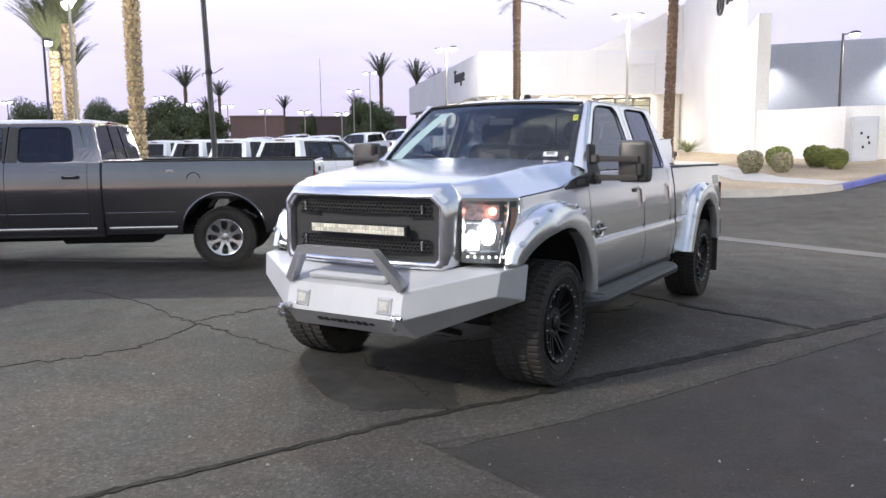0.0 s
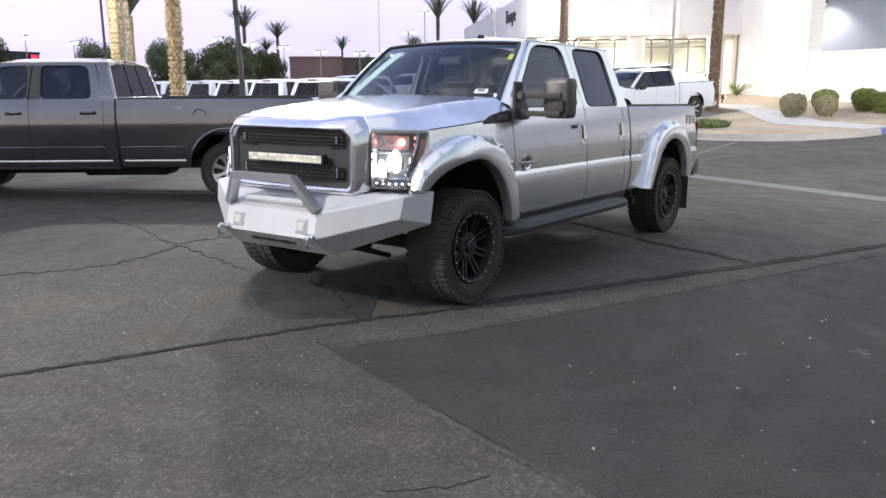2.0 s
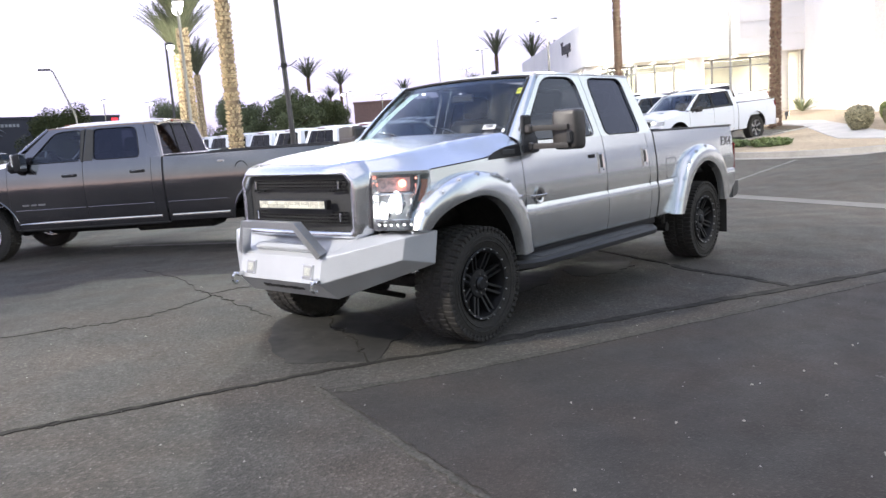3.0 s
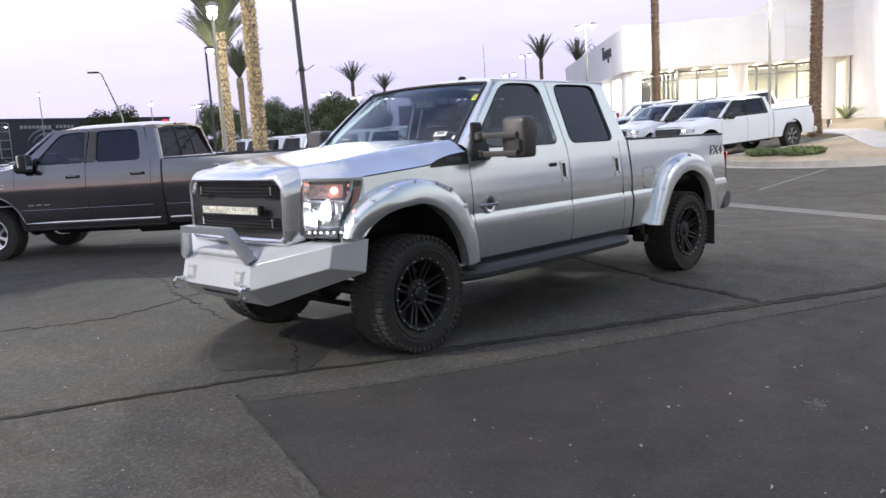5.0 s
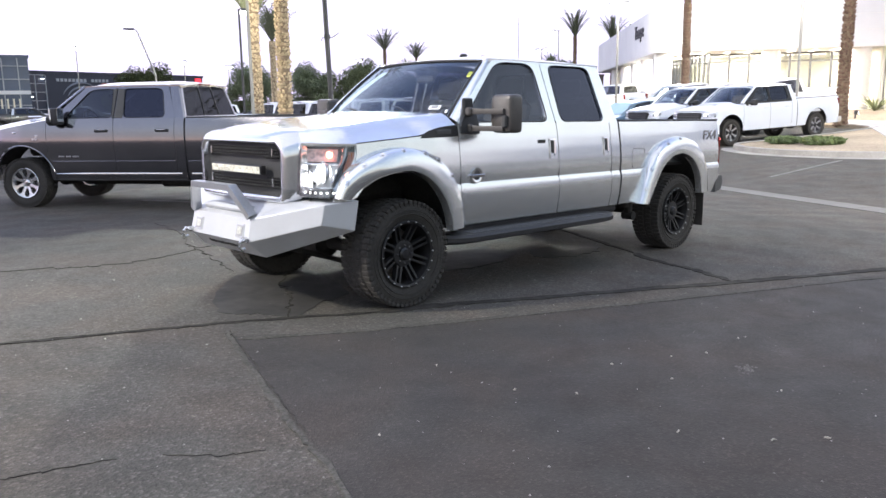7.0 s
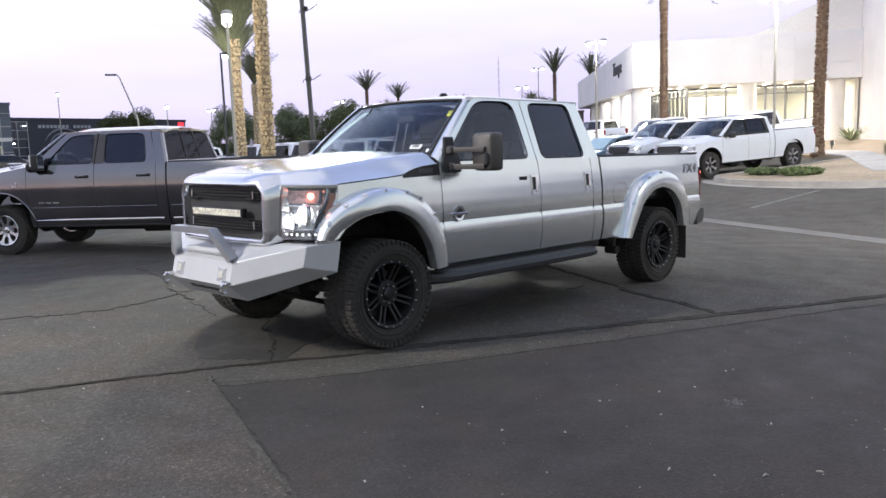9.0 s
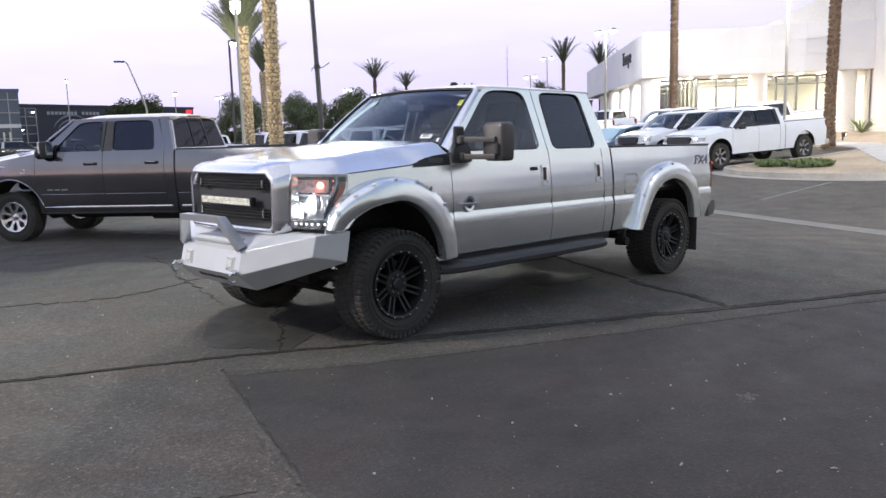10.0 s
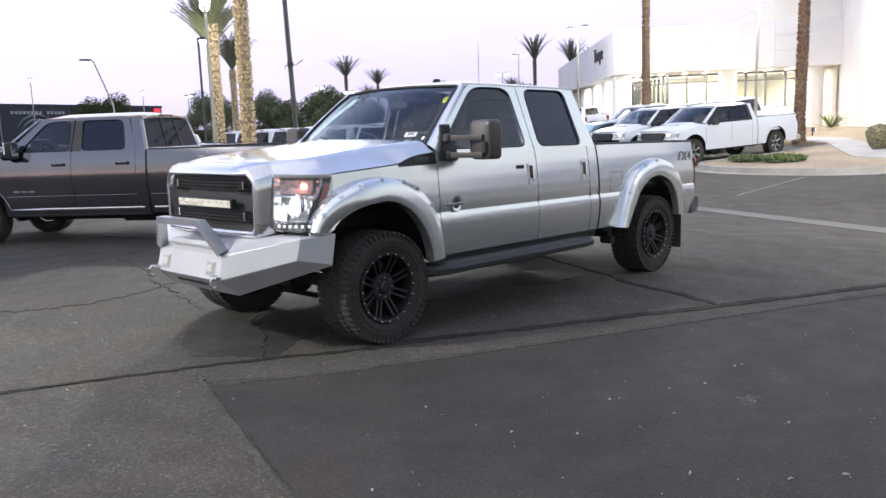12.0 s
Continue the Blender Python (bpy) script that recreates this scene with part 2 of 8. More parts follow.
class Geo:
    """Gathers points and faces for one mesh."""

    def __init__(self):
        self.v, self.f = [], []

    def add(self, vs, fs):
        o = len(self.v)
        self.v += [tuple(p) for p in vs]
        self.f += [tuple(o + i for i in f) for f in fs]
        return self

    def grid(self, rows, closed=False):
        n, k = len(rows), len(rows[0])
        fs = []
        for i in range(n - 1):
            for j in range(k if closed else k - 1):
                a, b = j, (j + 1) % k
                fs.append((i * k + a, i * k + b, (i + 1) * k + b, (i + 1) * k + a))
        return self.add([p for r in rows for p in r], fs)

    def sheet(self, rows, off):
        """A grid with thickness: off is the way to its back."""
        n, k = len(rows), len(rows[0])
        front = [Vector(p) for r in rows for p in r]
        back = [p + Vector(off) for p in front]
        m = len(front)
        fs = []
        for i in range(n - 1):
            for j in range(k - 1):
                q = (i * k + j, i * k + j + 1, (i + 1) * k + j + 1, (i + 1) * k + j)
                fs += [q, tuple(m + t for t in reversed(q))]
        rim = [j for j in range(k)] + [i * k + k - 1 for i in range(1, n)] + [(n - 1) * k + j for j in range(k - 2, -1, -1)] + [i * k for i in range(n - 2, 0, -1)]
        for a, b in zip(rim, rim[1:] + rim[:1]):
            fs.append((a, m + a, m + b, b))
        return self.add(front + back, fs)

    def loft(self, loops, cap=True):
        k = len(loops[0])
        o = len(self.v)
        self.grid(loops, True)
        if cap:
            self.f.append(tuple(o + j for j in reversed(range(k))))
            self.f.append(tuple(o + (len(loops) - 1) * k + j for j in range(k)))
        return self

    def box(self, c, size, b=0.0, m=None):
        h = [s / 2 for s in size]
        b = min(b, *[0.49 * 2 * x for x in h]) if b else 0.0
        c = Vector(c)
        m = m or Matrix.Identity(3)
        if not b:
            vs = [c + m @ Vector((x * h[0], y * h[1], z * h[2])) for x in (-1, 1) for y in (-1, 1) for z in (-1, 1)]
            return self.add(vs, [(0, 1, 3, 2), (4, 6, 7, 5), (0, 4, 5, 1), (2, 3, 7, 6), (0, 2, 6, 4), (1, 5, 7, 3)])
        vs, ix = [], {}
        for x in (-1, 1):
            for y in (-1, 1):
                for z in (-1, 1):
                    for a in range(3):
                        p = [s * (h[i] - (0 if i == a else b)) for i, s in enumerate((x, y, z))]
                        ix[(x, y, z), a] = len(vs)
                        vs.append(c + m @ Vector(p))
        fs = []
        for a in range(3):
            u, w = (a + 1) % 3, (a + 2) % 3
            for s in (-1, 1):
                q = []
                for su, sw in ((-1, -1), (1, -1), (1, 1), (-1, 1)):
                    k = [0, 0, 0]
                    k[a], k[u], k[w] = s, su, sw
                    q.append(ix[tuple(k), a])
                fs.append(q)
            for su in (-1, 1):
                for sw in (-1, 1):
                    k0, k1 = [0, 0, 0], [0, 0, 0]
                    k0[a], k0[u], k0[w] = -1, su, sw
                    k1[a], k1[u], k1[w] = 1, su, sw
                    fs.append((ix[tuple(k0), u], ix[tuple(k1), u], ix[tuple(k1), w], ix[tuple(k0), w]))
        for x in (-1, 1):
            for y in (-1, 1):
                for z in (-1, 1):
                    fs.append([ix[(x, y, z), a] for a in range(3)])
        return self.add(vs, fs)

    def tube(self, path, r, n=8, cap=True):
        path = [Vector(p) for p in path]
        rs = r if isinstance(r, (list, tuple)) else [r] * len(path)
        loops = []
        for i, p in enumerate(path):
            d = (path[min(i + 1, len(path) - 1)] - path[max(i - 1, 0)]).normalized()
            u = d.orthogonal().normalized() if abs(d.z) > 0.99 else d.cross(Vector((0, 0, 1))).normalized()
            w = d.cross(u)
            loops.append([p + rs[i] * (math.cos(2 * math.pi * k / n) * u + math.sin(2 * math.pi * k / n) * w) for k in range(n)])
        return self.loft(loops, cap)

    def cyl(self, a, b, r0, r1=None, n=16):
        return self.tube([a, b], [r0, r0 if r1 is None else r1], n)

    def lathe(self, prof, c, n=32, axis="y", cap=False):
        """prof: (offset along the axis, radius) pairs."""
        loops = []
        for a, r in prof:
            ring = []
            for k in range(n):
                t = 2 * math.pi * k / n
                u, w = r * math.cos(t), r * math.sin(t)
                ring.append((c[0] + u, c[1] + a, c[2] + w) if axis == "y" else ((c[0] + u, c[1] + w, c[2] + a) if axis == "z" else (c[0] + a, c[1] + u, c[2] + w)))
            loops.append(ring)
        return self.loft(loops, cap)

    def prism(self, pts, d):
        k = len(pts)
        d = Vector(d)
        vs = [Vector(p) for p in pts] + [Vector(p) + d for p in pts]
        return self.add(vs, [tuple(range(k)), tuple(range(2 * k - 1, k - 1, -1))] + [(i, i + k, (i + 1) % k + k, (i + 1) % k) for i in range(k)])


def mesh_of(name, geo, material, angle=32):
    me = bpy.data.meshes.new(name)
    me.from_pydata([tuple(p) for p in geo.v], [], geo.f)
    bm = bmesh.new()
    bm.from_mesh(me)
    bmesh.ops.recalc_face_normals(bm, faces=bm.faces)
    bm.to_mesh(me)
    bm.free()
    for p in me.polygons:
        p.use_smooth = True
    me.set_sharp_from_angle(angle=radians(angle))
    me.materials.append(material)
    return me


def part(name, geo, material, parent=None, label="", angle=32):
    """Links a mesh as one object under a thing or a part."""
    ob = new(name, mesh_of(name, geo, material, angle))
    ob.parent = parent
    return tagged(ob, label)


def thing(name, m, label, category, group="", kind=""):
    ob = new(name)
    ob.empty_display_size = 0.2
    ob.matrix_world = m
    return tagged(ob, label, category, group, kind)


def single(name, geo, material, label, category, group="", kind="", m=None, angle=32):
    ob = new(name, mesh_of(name, geo, material, angle))
    if m:
        ob.matrix_world = m
    return tagged(ob, label, category, group, kind)


def lerp(x, table):
    """Piecewise linear table of (x, value)."""
    if x <= table[0][0]:
        return table[0][1]
    for (a, p), (b, q) in zip(table, table[1:]):
        if x <= b:
            return p + (q - p) * (x - a) / (b - a)
    return table[-1][1]


def smooth_path(pts, n):
    """A Catmull-Rom curve through pts, n points."""
    pts = [Vector(p) for p in pts]
    ext = [2 * pts[0] - pts[1]] + pts + [2 * pts[-1] - pts[-2]]
    out = []
    for i in range(n):
        s = (len(pts) - 1) * i / (n - 1)
        k = min(int(s), len(pts) - 2)
        t = s - k
        a, b, c, d = ext[k:k + 4]
        out.append(0.5 * (2 * b + (c - a) * t + (2 * a - 5 * b + 4 * c - d) * t * t + (3 * b - a - 3 * c + d) * t ** 3))
    return out


def words(text, size, depth, material, m, name="lettering", parent=None, label="", shear=0.0):
    """Lettering in the built-in font, as a mesh; m places its middle, x along the line, y up."""
    c = bpy.data.curves.new(name, "FONT")
    c.body, c.size, c.extrude, c.align_x, c.align_y, c.shear = text, size, depth, "CENTER", "CENTER", shear
    c.resolution_u = 3
    tmp = new(name, c)
    me = bpy.data.meshes.new_from_object(tmp)
    bpy.data.objects.remove(tmp)
    me.materials.append(material)
    ob = new(name, me)
    ob.parent = parent
    ob.matrix_basis = m
    return tagged(ob, label)

# ---- ground ----
LIE = [(-400, 0.115), (-5, 0.115), (-1.5, 0.085), (0, 0.05), (4, -0.034), (9, -0.16), (9.6, -0.16), (16, 0.13), (20, 0.29), (24, 0.55), (28, 0.85), (400, 0.85)]


def lie(u, v):
    dip = lerp(v, [(2.5, 0.0), (5.5, 0.055)]) * lerp(u, [(4, 1.0), (9, 0.0)])
    return lerp(u * 0.998, LIE) - dip


def gh(x, y):
    """Height of the lot: it falls to a valley gutter and rises again to the showroom's pad."""
    return lie((0.91 * x - 0.41 * y) * 1.002, (0.41 * x + 0.91 * y) * 1.002)


def asphalt(name, tone, chips, bump, patchy, rough=0.9, stone=95, pits=0.13):
    m = bpy.data.materials.new(name)
    m.use_nodes = True
    nt = m.node_tree
    p = nt.nodes["Principled BSDF"]
    p.inputs["Specular IOR Level"].default_value = 0.25
    co = nt.nodes.new("ShaderNodeTexCoord")

    def noise(scale, detail=4.0):
        n = nt.nodes.new("ShaderNodeTexNoise")
        n.inputs["Scale"].default_value, n.inputs["Detail"].default_value = scale, detail
        nt.links.new(co.outputs["Object"], n.inputs["Vector"])
        return n.outputs[0]

    def span(v, lo, hi, a=0.3, b=0.7):
        r = nt.nodes.new("ShaderNodeMapRange")
        for k, w in (("From Min", a), ("From Max", b), ("To Min", lo), ("To Max", hi)):
            r.inputs[k].default_value = w
        nt.links.new(v, r.inputs["Value"])
        return r.outputs[0]

    def mul(a, b):
        n = nt.nodes.new("ShaderNodeMath")
        n.operation = "MULTIPLY"
        nt.links.new(a, n.inputs[0])
        nt.links.new(b, n.inputs[1])
        return n.outputs[0]

    vo = nt.nodes.new("ShaderNodeTexVoronoi")
    vo.inputs["Scale"].default_value = stone
    nt.links.new(co.outputs["Object"], vo.inputs["Vector"])
    sep = nt.nodes.new("ShaderNodeSeparateColor")
    nt.links.new(vo.outputs["Color"], sep.inputs[0])
    stones = span(sep.outputs[0], 1 - 0.12 * chips, 1 + 1.5 * chips, 0.80, 1.0)
    v = mul(mul(span(noise(0.35, 5), 1 - patchy, 1 + patchy), span(noise(2.4, 7), 1 - patchy, 1 + patchy)),
            mul(stones, span(noise(38, 5), 1 - pits, 1 + pits)))
    sc = nt.nodes.new("ShaderNodeVectorMath")
    sc.operation = "SCALE"
    sc.inputs[0].default_value = tone
    nt.links.new(v, sc.inputs["Scale"])
    warm = nt.nodes.new("ShaderNodeMix")
    warm.data_type = "RGBA"
    warm.blend_type = "MULTIPLY"
    warm.inputs["B"].default_value = (1.07, 0.98, 0.94, 1)
    nt.links.new(sc.outputs[0], warm.inputs["A"])
    nt.links.new(span(noise(1.3, 6), 0.0, 1.0, 0.42, 0.62), warm.inputs["Factor"])
    nt.links.new(warm.outputs["Result"], p.inputs["Base Color"])
    nt.links.new(span(noise(2.5), rough - 0.12, min(1, rough + 0.05)), p.inputs["Roughness"])
    b = nt.nodes.new("ShaderNodeBump")
    b.inputs["Strength"].default_value, b.inputs["Distance"].default_value = bump, 0.006
    h = nt.nodes.new("ShaderNodeMath")
    h.operation = "ADD"
    nt.links.new(vo.outputs["Distance"], h.inputs[0])
    nt.links.new(noise(60), h.inputs[1])
    nt.links.new(h.outputs[0], b.inputs["Height"])
    nt.links.new(b.outputs[0], p.inputs["Normal"])
    return m


ASPHALT = asphalt("worn_asphalt", (0.076, 0.0722, 0.0632), 0.42, 0.7, 0.18, 0.9, 72, 0.26)
ASPHALT_NEW = asphalt("sealed_asphalt", (0.0475, 0.0443, 0.0395), 0.28, 0.35, 0.17, 0.8)
TAR_OLD = mat("old_tar", (0.047, 0.044, 0.039), 0.95, spec=0.1, grain=0.3, gscale=12, stain=0.2)
HAIR = mat("crack_dust", (0.056, 0.052, 0.046), 0.95, spec=0.1, grain=0.35, gscale=18, stain=0.25)
SKIM = mat("skim_coat", (0.083, 0.079, 0.069), 0.95, spec=0.15, grain=0.4, gscale=40, stain=0.2, sscale=3)
# damp tone, darkened further to paint in shade under the truck
DAMP_SHADE = mat("damp_and_shade", (0.037, 0.035, 0.031), 0.8, grain=0.3, gscale=9, stain=0.35, sscale=3)
CONCRETE = mat("concrete", (0.146, 0.139, 0.128), 0.85, grain=0.12, gscale=30, stain=0.12, sscale=1.2, bump=0.3, bscale=120)
KERB = mat("kerb_concrete", (0.35, 0.33, 0.30), 0.85, grain=0.12, gscale=25, stain=0.15, sscale=2, bump=0.3, bscale=100)
GRAVEL = mat("desert_gravel", (0.39, 0.31, 0.215), 0.95, grain=0.35, gscale=22, stain=0.2, sscale=0.6, bump=0.8, bscale=30)
LINE_PAINT = mat("line_paint", (0.13, 0.127, 0.120), 0.8, grain=0.35, gscale=14, stain=0.3, sscale=3)
BLUE_KERB = mat("blue_kerb_paint", (0.10, 0.11, 0.32), 0.7, grain=0.2, gscale=20, stain=0.2)

UDIR, VDIR = Vector((0.91, -0.41, 0)).normalized(), Vector((0.41, 0.91, 0)).normalized()
us = [-1500, -300, -60, -20, -10, -7, -5, -4, -3, -1.5, -0.75, 0, 1, 2, 3, 4, 5, 6, 7, 8, 9, 9.6, 11, 13, 16, 18, 20, 22, 24, 26, 28, 40, 80, 300, 1600]
vs_ = [-1500, -300, -60, -20, -8, -4, 0, 2.5, 3.5, 4.5, 5.5, 8, 16, 40, 100, 400, 1600]
g = Geo()
g.grid([[(UDIR.x * u + VDIR.x * v, UDIR.y * u + VDIR.y * v, lie(u, v)) for v in vs_] for u in us])
single("ground", g, ASPHALT, "worn grey asphalt parking lot with cracks and light stone chips", "ground", kind="structure")


def cut(pts, axis, at, keep):
    """The part of a polygon on one side of a line x = at or y = at."""
    out = []
    for a, b in zip(pts, pts[1:] + pts[:1]):
        da, db = (a[axis] - at) * keep, (b[axis] - at) * keep
        if da >= 0:
            out.append(a)
        if da * db < 0:
            t = da / (da - db)
            out.append((a[0] + (b[0] - a[0]) * t, a[1] + (b[1] - a[1]) * t))
    return out


def decal(name, pts, material, label, category, lift=0.004, kind="structure", cell=None):
    """A thin flush patch that lies on the lot; a large one is cut into cells that follow the slope."""
    g = Geo()
    pieces = [pts]
    if cell:
        for axis in (0, 1):
            lo, hi = min(p[axis] for p in pts), max(p[axis] for p in pts)
            lines = [lo + (hi - lo) * k / math.ceil((hi - lo) / cell) for k in range(math.ceil((hi - lo) / cell) + 1)]
            pieces = [cut(cut(q, axis, a, 1), axis, b, -1) for q in pieces for a, b in zip(lines, lines[1:])]
            pieces = [q for q in pieces if len(q) > 2]
    for q in pieces:
        g.prism([(x, y, gh(x, y) + lift) for x, y in q], (0, 0, -0.02))
    return single(name, g, material, label, category, kind=kind)


def seam(name, pts, width, material, label, seed, lift=0.006, wander=0.02, steps=9):
    """A crack or tar seam: a ribbon of uneven width."""
    rnd = random.Random(seed)
    path = []
    for (a, b), (c, d) in zip(pts, pts[1:]):
        for i in range(steps):
            t = i / steps
            path.append(Vector((a + (c - a) * t + rnd.uniform(-wander, wander), b + (d - b) * t + rnd.uniform(-wander, wander), 0)))
    path.append(Vector((*pts[-1], 0)))
    rows = []
    for i, p in enumerate(path):
        d = (path[min(i + 1, len(path) - 1)] - path[max(0, i - 1)]).normalized()
        n = Vector((-d.y, d.x, 0))
        w = width * rnd.uniform(0.62, 1.0) * (1 if 0 < i < len(path) - 1 else 0.2)
        rows.append([(q.x, q.y, gh(q.x, q.y) + lift) for q in (p - n * w / 2, p + n * w * rnd.uniform(0.3, 0.6))])
    g = Geo()
    g.sheet(rows, (0, 0, -0.012))
    return single(name, g, material, label, "pavement seam", kind="structure")


LONG = [(-3.3, 0.38), (-2.73, 0.12), (-2.4, -0.03), (-1.82, -0.29), (-1.12, -0.56), (-0.27, -1.0), (0.25, -1.17), (1.0, -1.53), (1.77, -1.87), (2.6, -2.28), (3.49, -2.67), (4.4, -3.05), (7.5, -4.3)]
DIAG = [(-1.36, -0.70), (-1.43, -0.83), (-1.67, -1.55), (-1.88, -2.16), (-1.99, -2.52), (-2.08, -2.85), (-2.6, -4.3), (-3.2, -6.5)]
LIP = [(-1.42, -0.94), (-0.6, -1.36), (0.6, -1.86), (2.2, -2.48), (3.8, -3.10), (7.5, -4.55)]
decal("pavement", DIAG[1:] + [(-3.6, -9.0), (9, -12), (12, -6.2)] + LIP[:0:-1],
      ASPHALT_NEW, "darker smooth sealed asphalt overlay", "pavement", cell=0.7)
seam("seam_tar", LONG[:6], 0.060, TAR_OLD, "dark tar-filled seam across the asphalt", 3, lift=0.006, wander=0.012)
seam("seam_tar", LONG[5:], 0.130, TAR_OLD, "broad dark tar-filled seam across the asphalt", 33, lift=0.006, wander=0.012)
seam("seam_tar", LONG[1:6], 0.012, TAR_OLD, "open black crack along the old seam", 4, lift=0.009)
seam("seam_skim", DIAG, 0.040, SKIM, "pale feathered edge of the overlay", 5, lift=0.008, wander=0.012)
seam("crack", [(x + 0.03, y) for x, y in DIAG[1:5]], 0.006, HAIR, "thin dark crack along the overlay edge", 35, lift=0.010, wander=0.012)
seam("seam_skim", LIP, 0.085, SKIM, "pale feathered edge of the overlay", 6, lift=0.008, wander=0.012)
seam("seam_tar", [(3.35, -0.9), (3.13, -1.25), (2.99, -1.81), (2.75, -2.3)], 0.10, TAR_OLD, "dark tar-filled side seam", 7)
seam("seam_tar", [(3.35, -0.9), (3.9, 0.2), (4.6, 1.8)], 0.08, TAR_OLD, "dark tar-filled side seam", 17)
seam("crack", [(-3.6, -1.95), (-3.14, -2.06), (-2.97, -2.11), (-2.72, -2.20)], 0.0025, HAIR, "thin crack in the asphalt", 8, lift=0.004, wander=0.012)
seam("crack", [(-2.55, -2.30), (-2.37, -2.49), (-2.2, -2.56)], 0.0022, HAIR, "thin crack in the asphalt", 18, lift=0.004, wander=0.012)
seam("crack", [(0.7, 5.08), (0.40, 3.6), (0.05, 2.75), (0.0, 2.4), (-0.10, 1.98), (-0.33, 1.06)], 0.008, HAIR, "branching crack in the asphalt", 9, wander=0.035)
seam("crack", [(-3.4, 3.3), (-1.64, 2.52), (-1.27, 2.3), (-0.85, 2.17), (-0.3, 2.3), (0.03, 2.45)], 0.006, HAIR, "thin crack in the asphalt", 10, wander=0.04)
seam("crack", [(0.03, 2.52), (0.55, 2.5), (0.85, 2.4), (1.4, 2.2)], 0.012, HAIR, "thin crack in the asphalt", 11, wander=0.05)
seam("crack", [(0.03, 0.71), (-0.30, 0.28), (-0.42, -0.02), (-0.60, -0.3), (-0.86, -0.72)], 0.015, TAR_OLD, "branching crack in the asphalt", 12, lift=0.009, wander=0.035)
# flat dark patches: damp ground plus under-truck shade put into the colour
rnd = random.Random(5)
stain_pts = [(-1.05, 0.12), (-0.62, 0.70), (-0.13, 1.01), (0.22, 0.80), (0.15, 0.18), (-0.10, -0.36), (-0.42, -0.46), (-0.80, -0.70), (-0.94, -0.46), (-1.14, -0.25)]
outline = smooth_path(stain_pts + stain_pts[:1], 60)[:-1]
decal("stain", [(p.x + rnd.uniform(-0.02, 0.02), p.y + rnd.uniform(-0.02, 0.02)) for p in outline], DAMP_SHADE, "dark damp stain with painted shade below the silver truck", "stain")
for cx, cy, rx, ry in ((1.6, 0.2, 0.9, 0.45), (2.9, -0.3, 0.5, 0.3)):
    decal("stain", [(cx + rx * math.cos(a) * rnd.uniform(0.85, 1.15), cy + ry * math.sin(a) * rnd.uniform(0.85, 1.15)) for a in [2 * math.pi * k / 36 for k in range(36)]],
          DAMP_SHADE, "dark stained patch with painted shade below the silver truck", "stain")
# valley gutter of pale concrete
g = Geo()
for i in range(16):
    v0, v1 = -21 + 3.0 * i, -21 + 3.0 * i + 2.985
    q = [UDIR * u + VDIR * v for u, v in ((9.06, v0), (9.54, v0), (9.54, v1), (9.06, v1))]
    g.prism([(p.x, p.y, -0.16 + 0.010) for p in q], (0, 0, -0.1))
single("gutter", g, CONCRETE, "pale concrete valley gutter across the lot", "gutter", kind="structure")
# painted bay lines
for a, b in (((1.74, 7.92), (3.24, 5.50)), ((13.2, 2.0), (16.9, 1.85)), ((12.0, 9.0), (16.5, 13.5))):
    d = (Vector(b) - Vector(a)).normalized() * 0.05
    n = Vector((-d.y, d.x))
    decal("bay_line", [(a[0] - n.x, a[1] - n.y), (b[0] - n.x, b[1] - n.y), (b[0] + n.x, b[1] + n.y), (a[0] + n.x, a[1] + n.y)], LINE_PAINT, "worn white bay line", "bay line", 0.005)
# grit and litter
rnd = random.Random(11)
g = Geo()
for i in range(800):
    x, y = rnd.uniform(-3.6, 4.5), rnd.uniform(-5.2, 3.0)
    r = rnd.choice((0.002, 0.003, 0.003, 0.004, 0.005, 0.007))
    z = gh(x, y) + 0.004
    g.add([(x + r * rnd.uniform(0.6, 1.6) * math.cos(a), y + r * rnd.uniform(0.6, 1.6) * math.sin(a), z) for a in (0, 1.6, 3.1, 4.7)] + [(x, y, z + r)],
          [(0, 1, 4), (1, 2, 4), (2, 3, 4), (3, 0, 4), (3, 2, 1, 0)])
single("grit", g, mat("pale_grit", (0.24, 0.23, 0.21), 0.9, vary=0.5), "loose pale grit on the asphalt", "grit", kind="stuff")
for i, (x, y) in enumerate(((-0.69, -3.73), (-0.43, -4.09), (-0.24, -4.23), (-1.74, -2.8), (-0.83, -2.23), (-0.82, -2.82), (-0.05, -2.94), (-0.61, -3.08), (0.23, -3.83), (0.35, -3.1), (-0.03, -3.31), (0.57, -3.22), (1.04, -3.19),
                            (-2.0, 0.28), (-1.29, 1.43), (-2.06, -0.34))):
    a = 2.4 * i
    g = Geo()
    ll = 0.03 if i < 3 else 0.016
    g.tube([(x, y, gh(x, y) + 0.009), (x + 0.5 * ll * math.cos(a), y + 0.5 * ll * math.sin(a), gh(x, y) + 0.013), (x + ll * math.cos(a + 0.3), y + ll * math.sin(a + 0.3), gh(x, y) + 0.010)], [0.003, 0.006, 0.004], 5)
    single("litter", g, mat("straw_litter", (0.36, 0.34, 0.29), 0.9, grain=0.2), "pale scrap of litter on the asphalt", "litter", "litter on the lot")
g = Geo()
